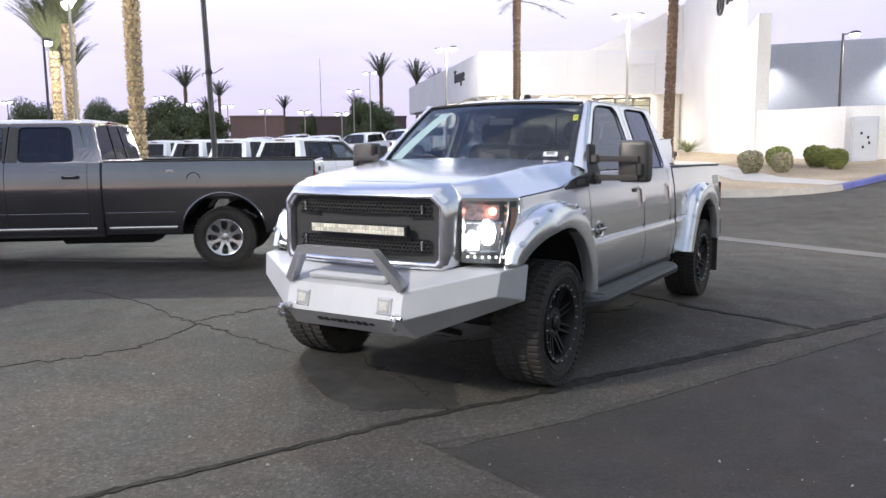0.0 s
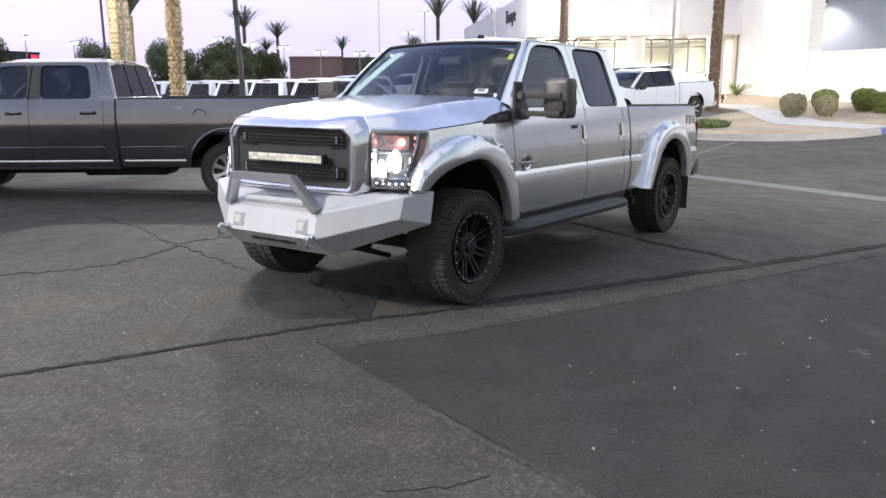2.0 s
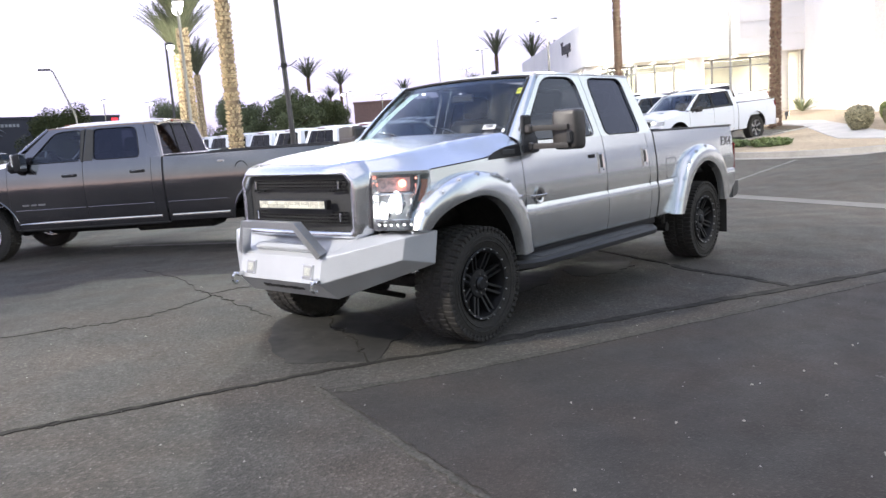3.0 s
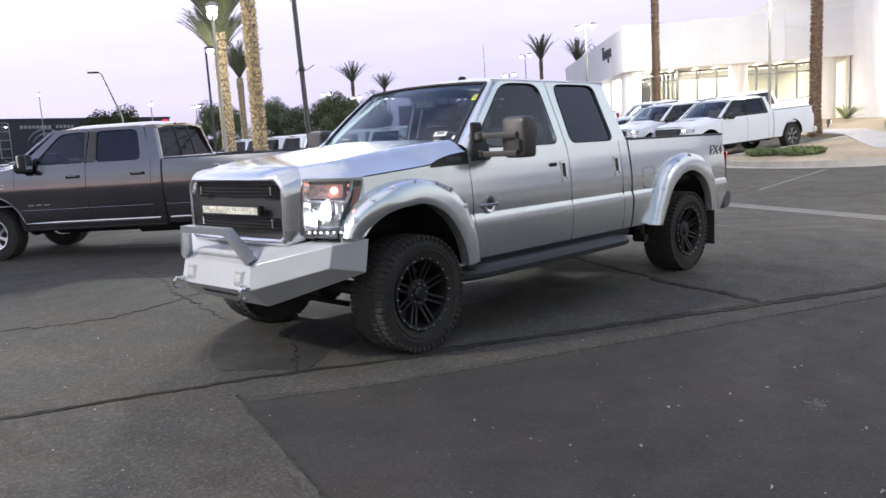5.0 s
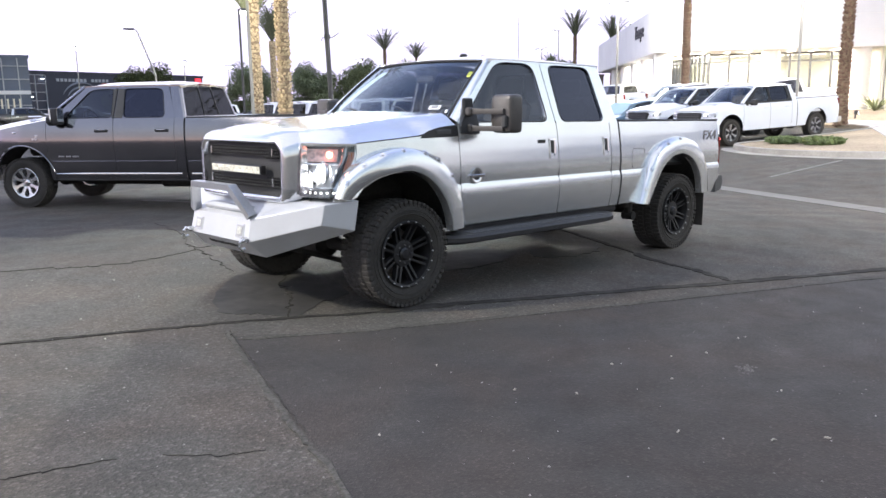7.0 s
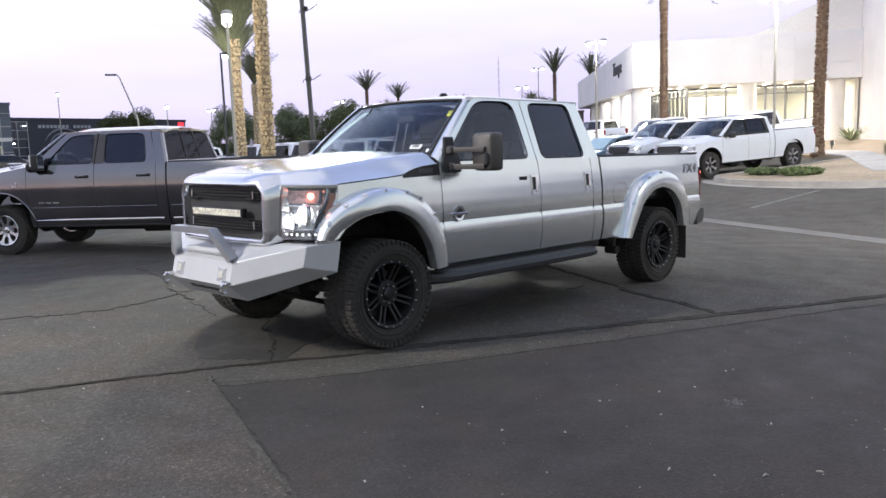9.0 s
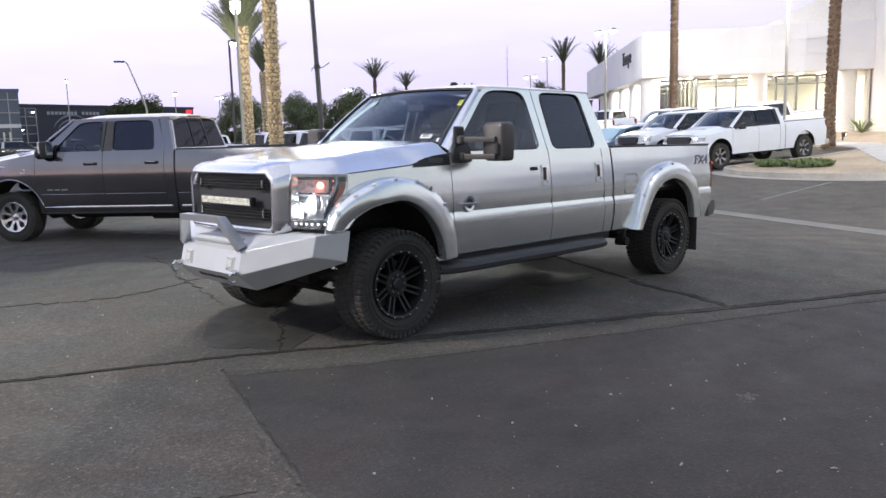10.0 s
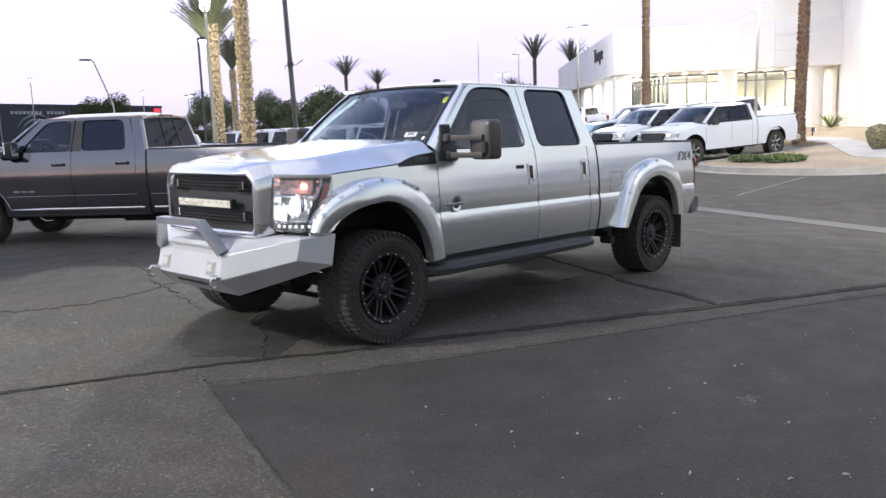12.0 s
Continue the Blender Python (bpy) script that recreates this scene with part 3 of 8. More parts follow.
for i in range(70):
    a, r = rnd.uniform(0, 6.28), abs(rnd.gauss(0, 0.035))
    x, y = 0.47 + 1.3 * r * math.cos(a), -3.51 + r * math.sin(a)
    z = gh(x, y) + 0.004
    g.add([(x + 0.012 * math.cos(k + a), y + 0.012 * math.sin(k + a), z) for k in (0, 1.6, 3.1, 4.7)] + [(x, y, z + 0.006)], [(0, 1, 4), (1, 2, 4), (2, 3, 4), (3, 0, 4), (3, 2, 1, 0)])
single("rubble", g, mat("grey_rubble", (0.105, 0.10, 0.09), 0.9, vary=0.4), "small heap of crumbled asphalt", "rubble", kind="stuff")

# ---- pickups ----


def wheel_meshes(kind, R, rim, w):
    """Meshes of one wheel, its outer face to -y: (name, mesh) of the rim, then of what it carries."""
    t = Geo()
    s = w / 2
    half = [(-s + 0.03, rim - 0.008), (-s + 0.012, rim + 0.03), (-s, rim + 0.45 * (R - rim)), (-s + 0.004, R - 0.055), (-s + 0.018, R - 0.022), (-s + 0.045, R - 0.010)]
    t.lathe(half + [(0, R - 0.008)] + [(-a, r) for a, r in reversed(half)], (0, 0, 0), 64)
    n = 46 if kind != "off_road" else 54
    for k in range(n):
        for j, (a, wid, off) in enumerate(((-s + 0.035, 0.075, 0), (-0.045, 0.06, 0.5), (0.045, 0.06, 0), (s - 0.035, 0.075, 0.5))):
            th = 2 * math.pi * (k + off) / n
            m = Matrix.Rotation(-th, 3, "Y")
            t.box(m @ Vector((R - 0.013 - (0.004 if j in (0, 3) else 0), a, 0)), (0.026, wid, 2 * math.pi * R / n * 0.78), 0.006, m)
    if kind == "off_road":
        for k in range(n):
            m = Matrix.Rotation(-2 * math.pi * k / n, 3, "Y")
            for sg in (-1, 1):
                t.box(m @ Vector((R - 0.038, sg * (s - 0.011), 0)), (0.036 if k % 2 else 0.022, 0.014, 0.024), 0.004, m)
        for rr in (rim + 0.05, R - 0.075):
            t.lathe([(-s + 0.004, rr - 0.004), (-s - 0.003, rr), (-s + 0.004, rr + 0.004)], (0, 0, 0), 64)
    out = [("tyre", mesh_of("tyre", t, RUBBER))]
    r = Geo()
    barrel = [(-s + 0.025, rim - 0.012), (-s + 0.012, rim), (-s + 0.006, rim - 0.006), (-s + 0.012, rim - 0.024), (-s + 0.05, rim - 0.034), (0.0, rim - 0.045), (s - 0.02, rim - 0.03), (s - 0.02, rim - 0.06),
              (0.0, rim - 0.07)]
    r.lathe(barrel, (0, 0, 0), 48)
    hub_r = {"off_road": 0.112, "eight_lug": 0.105, "street": 0.09}[kind]
    r.lathe([(-s + 0.075, 0.0), (-s + 0.055, 0.06), (-s + 0.06, hub_r - 0.012), (-s + 0.08, hub_r), (0.02, 0.12), (0.04, 0.0)], (0, 0, 0), 32)
    ns = 8 if kind != "street" else 6
    spoke = Geo()
    body, r = r, spoke
    for th in (0.0,):
        if kind == "off_road":
            for sg in (-1, 1):
                p0 = Vector((0.085, -s + 0.082, sg * 0.020))
                p1 = Vector((rim - 0.02, -s + 0.042, sg * 0.023))
                d = (p1 - p0).normalized()
                nrm = Vector((0, -1, 0)) - d * d.dot(Vector((0, -1, 0)))
                nrm.normalize()
                sd = d.cross(nrm) * 0.0085
                loops = [[p + sd + nrm * 0.012, p - sd + nrm * 0.012, p - sd * 1.4 - nrm * 0.025, p + sd * 1.4 - nrm * 0.025] for p in (p0, p1)]
                r.loft(loops)
        else:
            wd = 0.027 if kind == "eight_lug" else 0.03
            p0 = Vector((0.07 * math.cos(th), -s + 0.055, 0.07 * math.sin(th)))
            p1 = Vector(((rim - 0.02) * math.cos(th), -s + 0.03, (rim - 0.02) * math.sin(th)))
            sd = Vector((-math.sin(th), 0, math.cos(th)))
            loops = [[p + sd * q + Vector((0, -0.012, 0)), p - sd * q + Vector((0, -0.012, 0)), p - sd * q * 1.3 + Vector((0, 0.03, 0)), p + sd * q * 1.3 + Vector((0, 0.03, 0))]
                     for p, q in (((p0, wd * 1.0), (p0.lerp(p1, 0.35), wd * 0.72), (p0.lerp(p1, 0.6), wd * 0.8), (p0.lerp(p1, 0.8), wd * 1.25), (p1, wd * 2.6)) if kind == "eight_lug" else ((p0, wd * 0.6), (p0.lerp(p1, 0.55), wd * 0.55), (p1, wd * 1.1)))]
            r.loft(loops)
    r = body
    rim_mat = {"off_road": WHEEL_BLACK, "eight_lug": BRUSHED, "street": mat("two_tone_alloy", (0.17, 0.17, 0.18), 0.3, 0.8, grain=0.1)}[kind]
    rim_me = mesh_of("wheel", r, rim_mat)
    spoke_me = mesh_of("spoke", spoke, rim_mat if kind != "street" else mat("machined_alloy", (0.55, 0.55, 0.57), 0.3, 0.7, grain=0.1))
    out += [("spoke", spoke_me, 2 * math.pi * (k + 0.5) / ns) for k in range(ns)]
    b = Geo()
    if kind == "off_road":
        b.cyl((rim - 0.010, -s + 0.014, 0), (rim - 0.010, -s - 0.003, 0), 0.0048, n=6)
        bolt_me = mesh_of("rim_bolt", b, mat("zinc_bolt", (0.5, 0.5, 0.5), 0.4, 0.3, grain=0.05))
        out += [("rim_bolt", bolt_me, 2 * math.pi * k / 20) for k in range(20)]
    c = Geo()
    c.lathe([(-s + 0.03, 0.0), (-s + 0.032, 0.035), (-s + 0.045, 0.05), (-s + 0.08, 0.052)], (0, 0, 0), 20)
    if kind != "street":
        nut = Geo()
        nut.cyl((0.070, -s + 0.085, 0), (0.070, -s + 0.048, 0), 0.010, 0.007, 6)
        nut_me = mesh_of("lug_nut", nut, CHROME)
        out += [("lug_nut", nut_me, 2 * math.pi * k / 8) for k in range(8)]
    out.append(("hub_cap", mesh_of("hub_cap", c, CHROME if kind == "eight_lug" else mat("hub_black", (0.03, 0.03, 0.032), 0.28, 0.4, grain=0.1))))
    d = Geo()
    d.lathe([(0.02, 0.0), (0.02, rim - 0.075), (0.045, rim - 0.075), (0.045, 0.0)], (0, 0, 0), 32)
    out.append(("brake_disc", mesh_of("brake_disc", d, mat("cast_iron", (0.10, 0.09, 0.085), 0.5, 0.8, grain=0.2))))
    return rim_me, out


def put_wheel(meshes, parent, x, y, z):
    rim_me, rest = meshes
    w = new("wheel", rim_me)
    w.parent = parent
    w.matrix_basis = pose(x, y, z, 0, 0, 0 if y < 0 else 180)
    for name, me, *turn in rest:
        o = new(name, me)
        o.parent = w
        if turn:
            o.rotation_euler = (0, turn[0], 0)
    return w


def rounded(pts, r, k=4):
    """A closed loop of (x, z) with its corners rounded, k points a corner."""
    out = []
    n = len(pts)
    for i in range(n):
        p, a, b = Vector(pts[i]), Vector(pts[i - 1]), Vector(pts[(i + 1) % n])
        ca, cb = min(r, 0.45 * (a - p).length), min(r, 0.45 * (b - p).length)
        e, f = p + (a - p).normalized() * ca, p + (b - p).normalized() * cb
        for j in range(k):
            t = j / (k - 1)
            out.append(tuple((1 - t) ** 2 * e + 2 * t * (1 - t) * p + t * t * f))
    return out


def pickup(P, m, name, label, paint, group=""):
    """A four-door pickup. x runs back from the front axle, y to its right side, z up from the ground."""
    root = thing(name, m, label, "pickup truck", group)
    prof, plan, rock = P["prof"], P["plan"], P["rock"]
    far = P.get("far", False)
    nz = 5 if far else P.get("bands", 13)
    creases = [] if far else [z for z, _ in prof if 0.6 < z < 1.0]

    def Y(x, z):
        return lerp(z, prof) * lerp(x, plan)

    def curtain(name, xs, bot, top, s, th=0.02, rows=None):
        g = Geo()
        cols = []
        for x in xs:
            b, t = bot(x), top(x)
            k = rows or nz
            zz = [b + (t - b) * j / k for j in range(k + 1)]
            for q in creases:
                j = min(range(1, k), key=lambda i: abs(zz[i] - q))
                if abs(zz[j] - q) < 0.6 * (t - b) / k:
                    zz[j] = q
            cols.append([(x, s * Y(x, z), z) for z in zz])
        g.sheet(cols, (0, -s * th, 0))
        return part(name, g, paint, root, angle=13)

    def arch(x, xc, floor):
        r, zc = P["arch_r"], P["arch_z"]
        return max(floor, zc + math.sqrt(max(0.0, r * r - (x - xc) ** 2))) if abs(x - xc) < r else floor

    def stations(x0, x1, xc=None):
        xs = {round(x0, 4), round(x1, 4)}
        k = max(2, int((x1 - x0) / (0.3 if far else 0.12)))
        xs |= {round(x0 + (x1 - x0) * i / k, 4) for i in range(k + 1)}
        if xc == 0.0:
            xs |= {round(q, 4) for q, _ in P["head"] if x0 < q < x1}
        if xc is not None:
            r = P["arch_r"]
            for i in range(0, 21):
                x = xc - r * math.cos(math.pi * i / 20)
                for q in (x - 0.002, x) if i in (0, 20) else (x,):
                    if x0 < q < x1:
                        xs.add(round(q, 4))
        return sorted(xs)

    wb = P["wb"]
    head = P["head"]
    for s in (-1, 1):
        # fender, with the lamp's slanted rear edge
        curtain("fender", stations(P["nose"], P["doorF"] - 0.006, 0.0), lambda x: arch(x, 0.0, rock if x > 0 else P.get("chin", 0.88)),
                lambda x: max(lerp(x, head) if x < head[-1][0] else lerp(x, P["shut"]), arch(x, 0.0, rock if x > 0 else P.get("chin", 0.88)) + 0.01), s)
        # doors: lower panel, window frame, pane, handle
        for nm, x0, x1, win, frm in (("front_door", P["doorF"], P["gapB"], P["winF"], P["frmF"]), ("rear_door", P["gapB"] + 0.008, P["doorR"], P["winR"], P["frmR"])):
            dz0 = P["belt"]
            door = curtain(nm, stations(x0, x1), lambda x: rock, lambda x: dz0, s, 0.03, rows=nz + 5)
            g = Geo()
            k = 1 if far else 2
            rows = [[], []]
            win, frm = rounded(win, 0.075, 2 if far else 5), rounded(frm, 0.03, 2 if far else 5)
            n = len(win)
            for i in range(n):
                for j in range(k):
                    t = j / k
                    for row, lp, dy in ((0, frm, 0.0), (1, win, 0.0)):
                        a, b = lp[i], lp[(i + 1) % n]
                        x, z = a[0] + (b[0] - a[0]) * t, a[1] + (b[1] - a[1]) * t
                        rows[row].append(Vector((x, s * (Y(x, z) + dy), z)))
            rows[0].append(rows[0][0])
            rows[1].append(rows[1][0])
            g.sheet([[a, b] for a, b in zip(rows[0], rows[1])], (0, -s * 0.035, 0))
            part("window_frame", g, P.get("frame_mat", paint), door)
            inner = rows[1][:-1]
            cen = sum(inner, Vector()) / len(inner)
            g = Geo()
            pts = [cen.lerp(p, 1.01) + Vector((0, -s * 0.012, 0)) for p in inner] + [cen.lerp(p, 0.5) + Vector((0, -s * 0.012, 0)) for p in inner] + [cen + Vector((0, -s * 0.012, 0))]
            q = len(inner)
            g.add(pts, [(i, (i + 1) % q, q + (i + 1) % q, q + i) for i in range(q)] + [(q + i, q + (i + 1) % q, 2 * q) for i in range(q)])
            pane = part("window_pane", g, G_FRONT if nm == "front_door" else G_SIDE, door, angle=60)
            pane.visible_shadow = False
            g = Geo()
            g.tube([p + Vector((0, s * 0.002, 0)) for p in inner + inner[:1]], 0.0055, 5)
            part("window_seal", g, BLACK, door)
            hx, hz = x1 - P.get("handle_in", 0.11), P["handle_z"]
            g = Geo()
            if P.get("handle") == "upright":
                g.sheet([[(hx + dx, s * (Y(hx, z) + 0.012), z) for z in (hz - 0.09, hz - 0.04, hz + 0.01, hz + 0.05, hz + 0.088)] for dx in (-0.044, 0.044)], (0, -s * 0.02, 0))
                part("door_handle", g, HANDLE, door)
                g = Geo()
                g.tube([(hx + dx, s * (Y(hx, hz + dz) + 0.006), hz + dz) for dx, dz in ((-0.046, -0.092), (0.046, -0.092), (0.046, 0.090), (-0.046, 0.090), (-0.046, -0.092))], 0.0016, 4)
                part("handle_gap", g, DECAL, door)
                g = Geo()
                g.sheet([[(hx + dx, s * (Y(hx, z) + 0.0145), z) for z in (hz - 0.045, hz + 0.01, hz + 0.07)] for dx in (-0.036, 0.010)], (0, -s * 0.01, 0))
                part("handle_recess", g, SATIN, door)
                g = Geo()
                g.sheet([[(hx + dx, s * (Y(hx, z) + dy), z) for z in (hz - 0.045, hz + 0.01, hz + 0.07)] for dx, dy in ((0.004, 0.016), (0.010, 0.028), (0.034, 0.028), (0.040, 0.016))], (0, -s * 0.008, 0))
                part("handle_grip", g, HANDLE, door)
                g = Geo()
                g.cyl((hx + 0.012, s * (Y(hx, hz) + 0.010), hz - 0.062), (hx + 0.012, s * (Y(hx, hz) + 0.020), hz - 0.062), 0.011, n=10)
                part("lock", g, CHROME, door)
            else:
                g.box((hx, s * (Y(hx, hz) + 0.012), hz), (0.22, 0.022, 0.045), 0.01)
                part("door_handle", g, P.get("handle_mat", BLACK), door)
                if not far:
                    g = Geo()
                    g.box((hx, s * (Y(hx, hz) + 0.022), hz + 0.012), (0.15, 0.008, 0.006), 0.002)
                    part("handle_trim", g, CHROME, door)
        # cab corner and bed side
        curtain("cab_corner", stations(P["doorR"] + 0.006, P["cabR"]), lambda x: rock, lambda x: P["belt"], s)
        bed = curtain("bed_side", stations(P["bed0"], P["bed1"], wb), lambda x: arch(x, wb, rock), lambda x: P["rail"], s, 0.03)
        g = Geo()
        g.box(((P["bed0"] + P["bed1"]) / 2, s * (Y(3.5, P["rail"]) - 0.03), P["rail"] + 0.008), (P["bed1"] - P["bed0"] - 0.02, 0.075, 0.022), 0.008)
        part("rail_cap", g, BLACK, bed)
        g = Geo()
        g.sheet([[(x, s * (Y(x, 1.0) - 0.14), z) for z in (P["bed_floor"], P["rail"])] for x in (P["bed0"] + 0.02, P["bed1"] - 0.03)], (0, s * 0.05, 0))
        part("bed_wall", g, paint, bed)
        # tail lamp
        zt0, zt1 = P["tail"]
        g = Geo()
        wrap = 0.04 if P.get("far") else 0.0
        g.box((P["bed1"] - 0.012 - wrap / 4, s * (Y(4.9, 1.15) - 0.112 + wrap / 2), (zt0 + zt1) / 2), (0.07 + wrap / 2, 0.155 + wrap, zt1 - zt0), 0.012)
        tl = part("tail_lamp", g, RED_LENS, root)
        # arch lip and liner
        for xc in (0.0, wb):
            r, zc = P["arch_r"], P["arch_z"]
            g = Geo()
            k = 17
            rows = []
            for i in range(k):
                a = 0.45 + (math.pi - 0.6) * i / (k - 1)
                x, z = xc - r * math.cos(a), zc + r * math.sin(a)
                rows.append([(x, s * min(Y(x, max(z, rock)) - 0.005, 2), z), (x, s * 0.45, z)])
            g.sheet(rows, (0, 0, 0.004))
            part("wheel_well", g, UNDER, root)
            if P.get("lip", True):
                g = Geo()
                g.tube([(xc - r * math.cos(math.pi * i / 24), s * (Y(xc - r * math.cos(math.pi * i / 24), max(zc + r * math.sin(math.pi * i / 24), rock)) - 0.002), zc + r * math.sin(math.pi * i / 24)) for i in range(25) if zc + r * math.sin(math.pi * i / 24) > rock - 0.05], 0.014, 6)
                part("arch_lip", g, paint, root)
        # rocker
        g = Geo()
        g.box(((P["doorF"] + P["cabR"]) / 2, s * (Y(1.5, rock) - 0.05), rock - 0.035 + P.get("sill_up", 0)), (P["cabR"] - P["doorF"], 0.09, 0.075), 0.02)
        part("rocker", g, P.get("rocker_mat", paint), root)
    # cab: roof, pillars, screen, rear wall
    X0, X1, zr = P["roof0"], P["roof1"], P["roof"]
    g = Geo()
    rows = []
    for i in range(13):
        t = i / 12
        x = X0 + (X1 - X0) * t
        zc = zr - 0.075 * (1 - min(1, t / 0.22)) ** 2 - 0.05 * max(0, (t - 0.8) / 0.2) ** 2
        ze = zc - 0.075
        ye = Y(x, P["frmtop"]) + 0.006
        row = []
        for j in range(15):
            q = -1 + 2 * j / 14
            aq = abs(q)
            z = zc - (zc - ze) * aq ** 4 if aq < 0.99 else P["frmtop"] - 0.005
            bow = -0.07 * (1 - q * q) * (1 if i == 0 else 0.6 if i == 1 else 0)
            row.append((x + bow, ye * q, z))
        rows.append(row)
    g.sheet(rows, (0, 0, -0.03))
    part("roof", g, paint, root)
    wsb, wst = P["ws_base"], P["ws_top"]
    g = Geo()
    rows = []
    for i in range(9):
        t = i / 8
        row = []
        for j in range(13):
            q = -1 + 2 * j / 12
            b = Vector((wsb[0] + (wsb[3] - wsb[0]) * (1 - q * q), wsb[1] * q, wsb[2]))
            e = Vector((wst[0] - 0.07 * (1 - q * q), wst[1] * q, wst[2] + 0.02 * (1 - q * q)))
            p = b.lerp(e, t)
            p.z += 0.02 * math.sin(math.pi * t)
            row.append(p)
        rows.append(row)
    g.grid(rows)
    pane = part("windscreen", g, G_WIND, root, angle=60)
    pane.visible_shadow = False
    g = Geo()
    edge = [r[0] for r in rows] + rows[-1][1:] + [r[-1] for r in reversed(rows[:-1])]
    g.tube([p + Vector((-0.004, 0, 0.004)) for p in edge], 0.010, 5)
    part("windscreen_seal", g, BLACK, pane)
    for s in (-1, 1):
        side = 0 if s < 0 else 12
        g = Geo()
        rows2 = []
        fa, fb = P["pillar"]
        for i in range(9):
            t = i / 8
            x, z = fa[0] + (fb[0] - fa[0]) * t, fa[1] + (fb[1] - fa[1]) * t
            out = Vector((x, s * (Y(x, z) + 0.002), z))
            inn = rows[i][side]
            rows2.append([out.lerp(inn, q / 6) + Vector((-0.028, s * 0.020, 0.018)) * P.get("puff", 1.0) * math.sin(math.pi * q / 6) for q in range(7)])
        g.sheet(rows2, (0.03, -s * 0.02, -0.02))
        part("pillar", g, paint, root)
        g = Geo()
        b0, b1 = P["cabR"], P["cabtop"]
        rows3 = []
        for i in range(7):
            t = i / 6
            z = P["belt"] + (P["frmtop"] - P["belt"]) * t
            xa = P["frmR"][-1][0] + (P["frmR_top"] - P["frmR"][-1][0]) * t
            xb = b0 + (b1 - b0) * t
            rows3.append([(xa - 0.01, s * (Y(xa, z) - 0.002), z), (xb, s * (Y(xb, z) - 0.002), z), (xb + 0.01, s * (Y(xb, z) - 0.05), z)])
        g.sheet(rows3, (-0.012, -s * 0.03, 0))
        part("rear_pillar", g, P.get("rear_mat", paint), root)
    # rear wall with its window
    g = Geo()
    b0, b1, zb, zt = P["cabR"], P["cabtop"], P["belt"], P["frmtop"]

    def rear(q, t):
        z = zb + (zt - zb) * t
        x = b0 + (b1 - b0) * t
        return Vector((x + 0.012, q * (Y(x, z) - 0.04), z))

    outer = [rear(-1, 0), rear(1, 0), rear(1, 1), rear(-1, 1)]
    rq, rt = P.get("rear_glass", (0.84, 0.1))
    inner = [rear(-rq, rt), rear(rq, rt), rear(rq - 0.03, 1 - rt), rear(0.03 - rq, 1 - rt)]
    g.sheet([[a, b] for a, b in zip(outer + outer[:1], inner + inner[:1])], (-0.03, 0, 0))
    g.sheet([[(b0 + 0.012, q * (Y(b0, z) - 0.01), z) for q in (-1, 1)] for z in (rock, zb)], (-0.03, 0, 0))
    wall = part("rear_wall", g, P.get("rear_mat", paint), root)
    g = Geo()
    g.grid([[inner[0], inner[1]], [inner[3], inner[2]]])
    pane = part("rear_window", g, G_REAR, wall)
    pane.visible_shadow = False
    for q in (-0.28, 0.28):
        g = Geo()
        g.tube([rear(q, rt) + Vector((0.004, 0, 0)), rear(q, 1 - rt) + Vector((0.004, 0, 0))], 0.010, 5)
        part("window_bar", g, BLACK, wall)
    g = Geo()
    g.box((b1 + 0.03, 0, zt + 0.012), (0.05, 0.36, 0.03), 0.008)
    part("brake_lamp", g, RED_LENS, root)
    # bed floor, tailgate, rear bumper
    g = Geo()
    yb = Y(3.5, 1.0) - 0.13
    g.sheet([[(P["bed0"] + 0.02 + (P["bed1"] - P["bed0"] - 0.05) * i, -yb + 2 * yb * j / 36, P["bed_floor"] + (0.014 if j % 4 in (1, 2) else 0.0)) for j in range(37)] for i in (0, 1)], (0, 0, -0.04))
    part("bed_floor", g, P.get("bed_mat", BLACK), root)
    g = Geo()
    g.box((P["bed0"] + 0.03, 0, (P["bed_floor"] + P["rail"]) / 2), (0.05, 2 * yb, P["rail"] - P["bed_floor"]))
    part("bed_front", g, paint, root)
    g = Geo()
    g.box((P["bed1"] - 0.01, 0, (rock + 0.2 + P["rail"]) / 2), (0.06, 2 * yb + 0.1, P["rail"] - rock - 0.2), 0.02)
    gate = part("tailgate", g, paint, root)
    g = Geo()
    g.box((P["bed1"] + 0.025, 0, P["rail"] - 0.14), (0.02, 0.22, 0.07), 0.01)
    part("gate_handle", g, BLACK, gate)
    g = Geo()
    zb2 = rock + 0.09
    g.loft([[(P["bed1"] - 0.05 + dx, y, zb2 + dz) for dx, dz in ((0, -0.10), (0.16, -0.07), (0.20, 0.0), (0.18, 0.09), (0, 0.10))] for y in (-0.86, -0.5, 0.5, 0.86)])
    for s in (-1, 1):
        g.loft([[(P["bed1"] - 0.05 + dx * k, s * y, zb2 + dz) for dx, dz in ((0, -0.10), (0.16, -0.07), (0.20, 0.0), (0.18, 0.09), (0, 0.10))] for y, k in ((0.86, 1), (0.965, 1.0), (0.995, 0.85))])
    part("rear_bumper", g, P.get("bumper_mat", CHROME), root)
    # underbody
    g = Geo()
    for s in (-1, 1):
        g.box((wb / 2 + 0.35, s * 0.43, rock - 0.0), (P["bed1"] - P["nose"] - 0.75, 0.08, 0.13), 0.01)
    g.box((P["doorF"] + 1.0, 0, rock + 0.03), (P["cabR"] - P["doorF"] + 0.3, 1.66, 0.06))
    for xc in (0.0, wb):
        g.cyl((xc, -0.8, P["R"]), (xc, 0.8, P["R"]), 0.055, n=12)
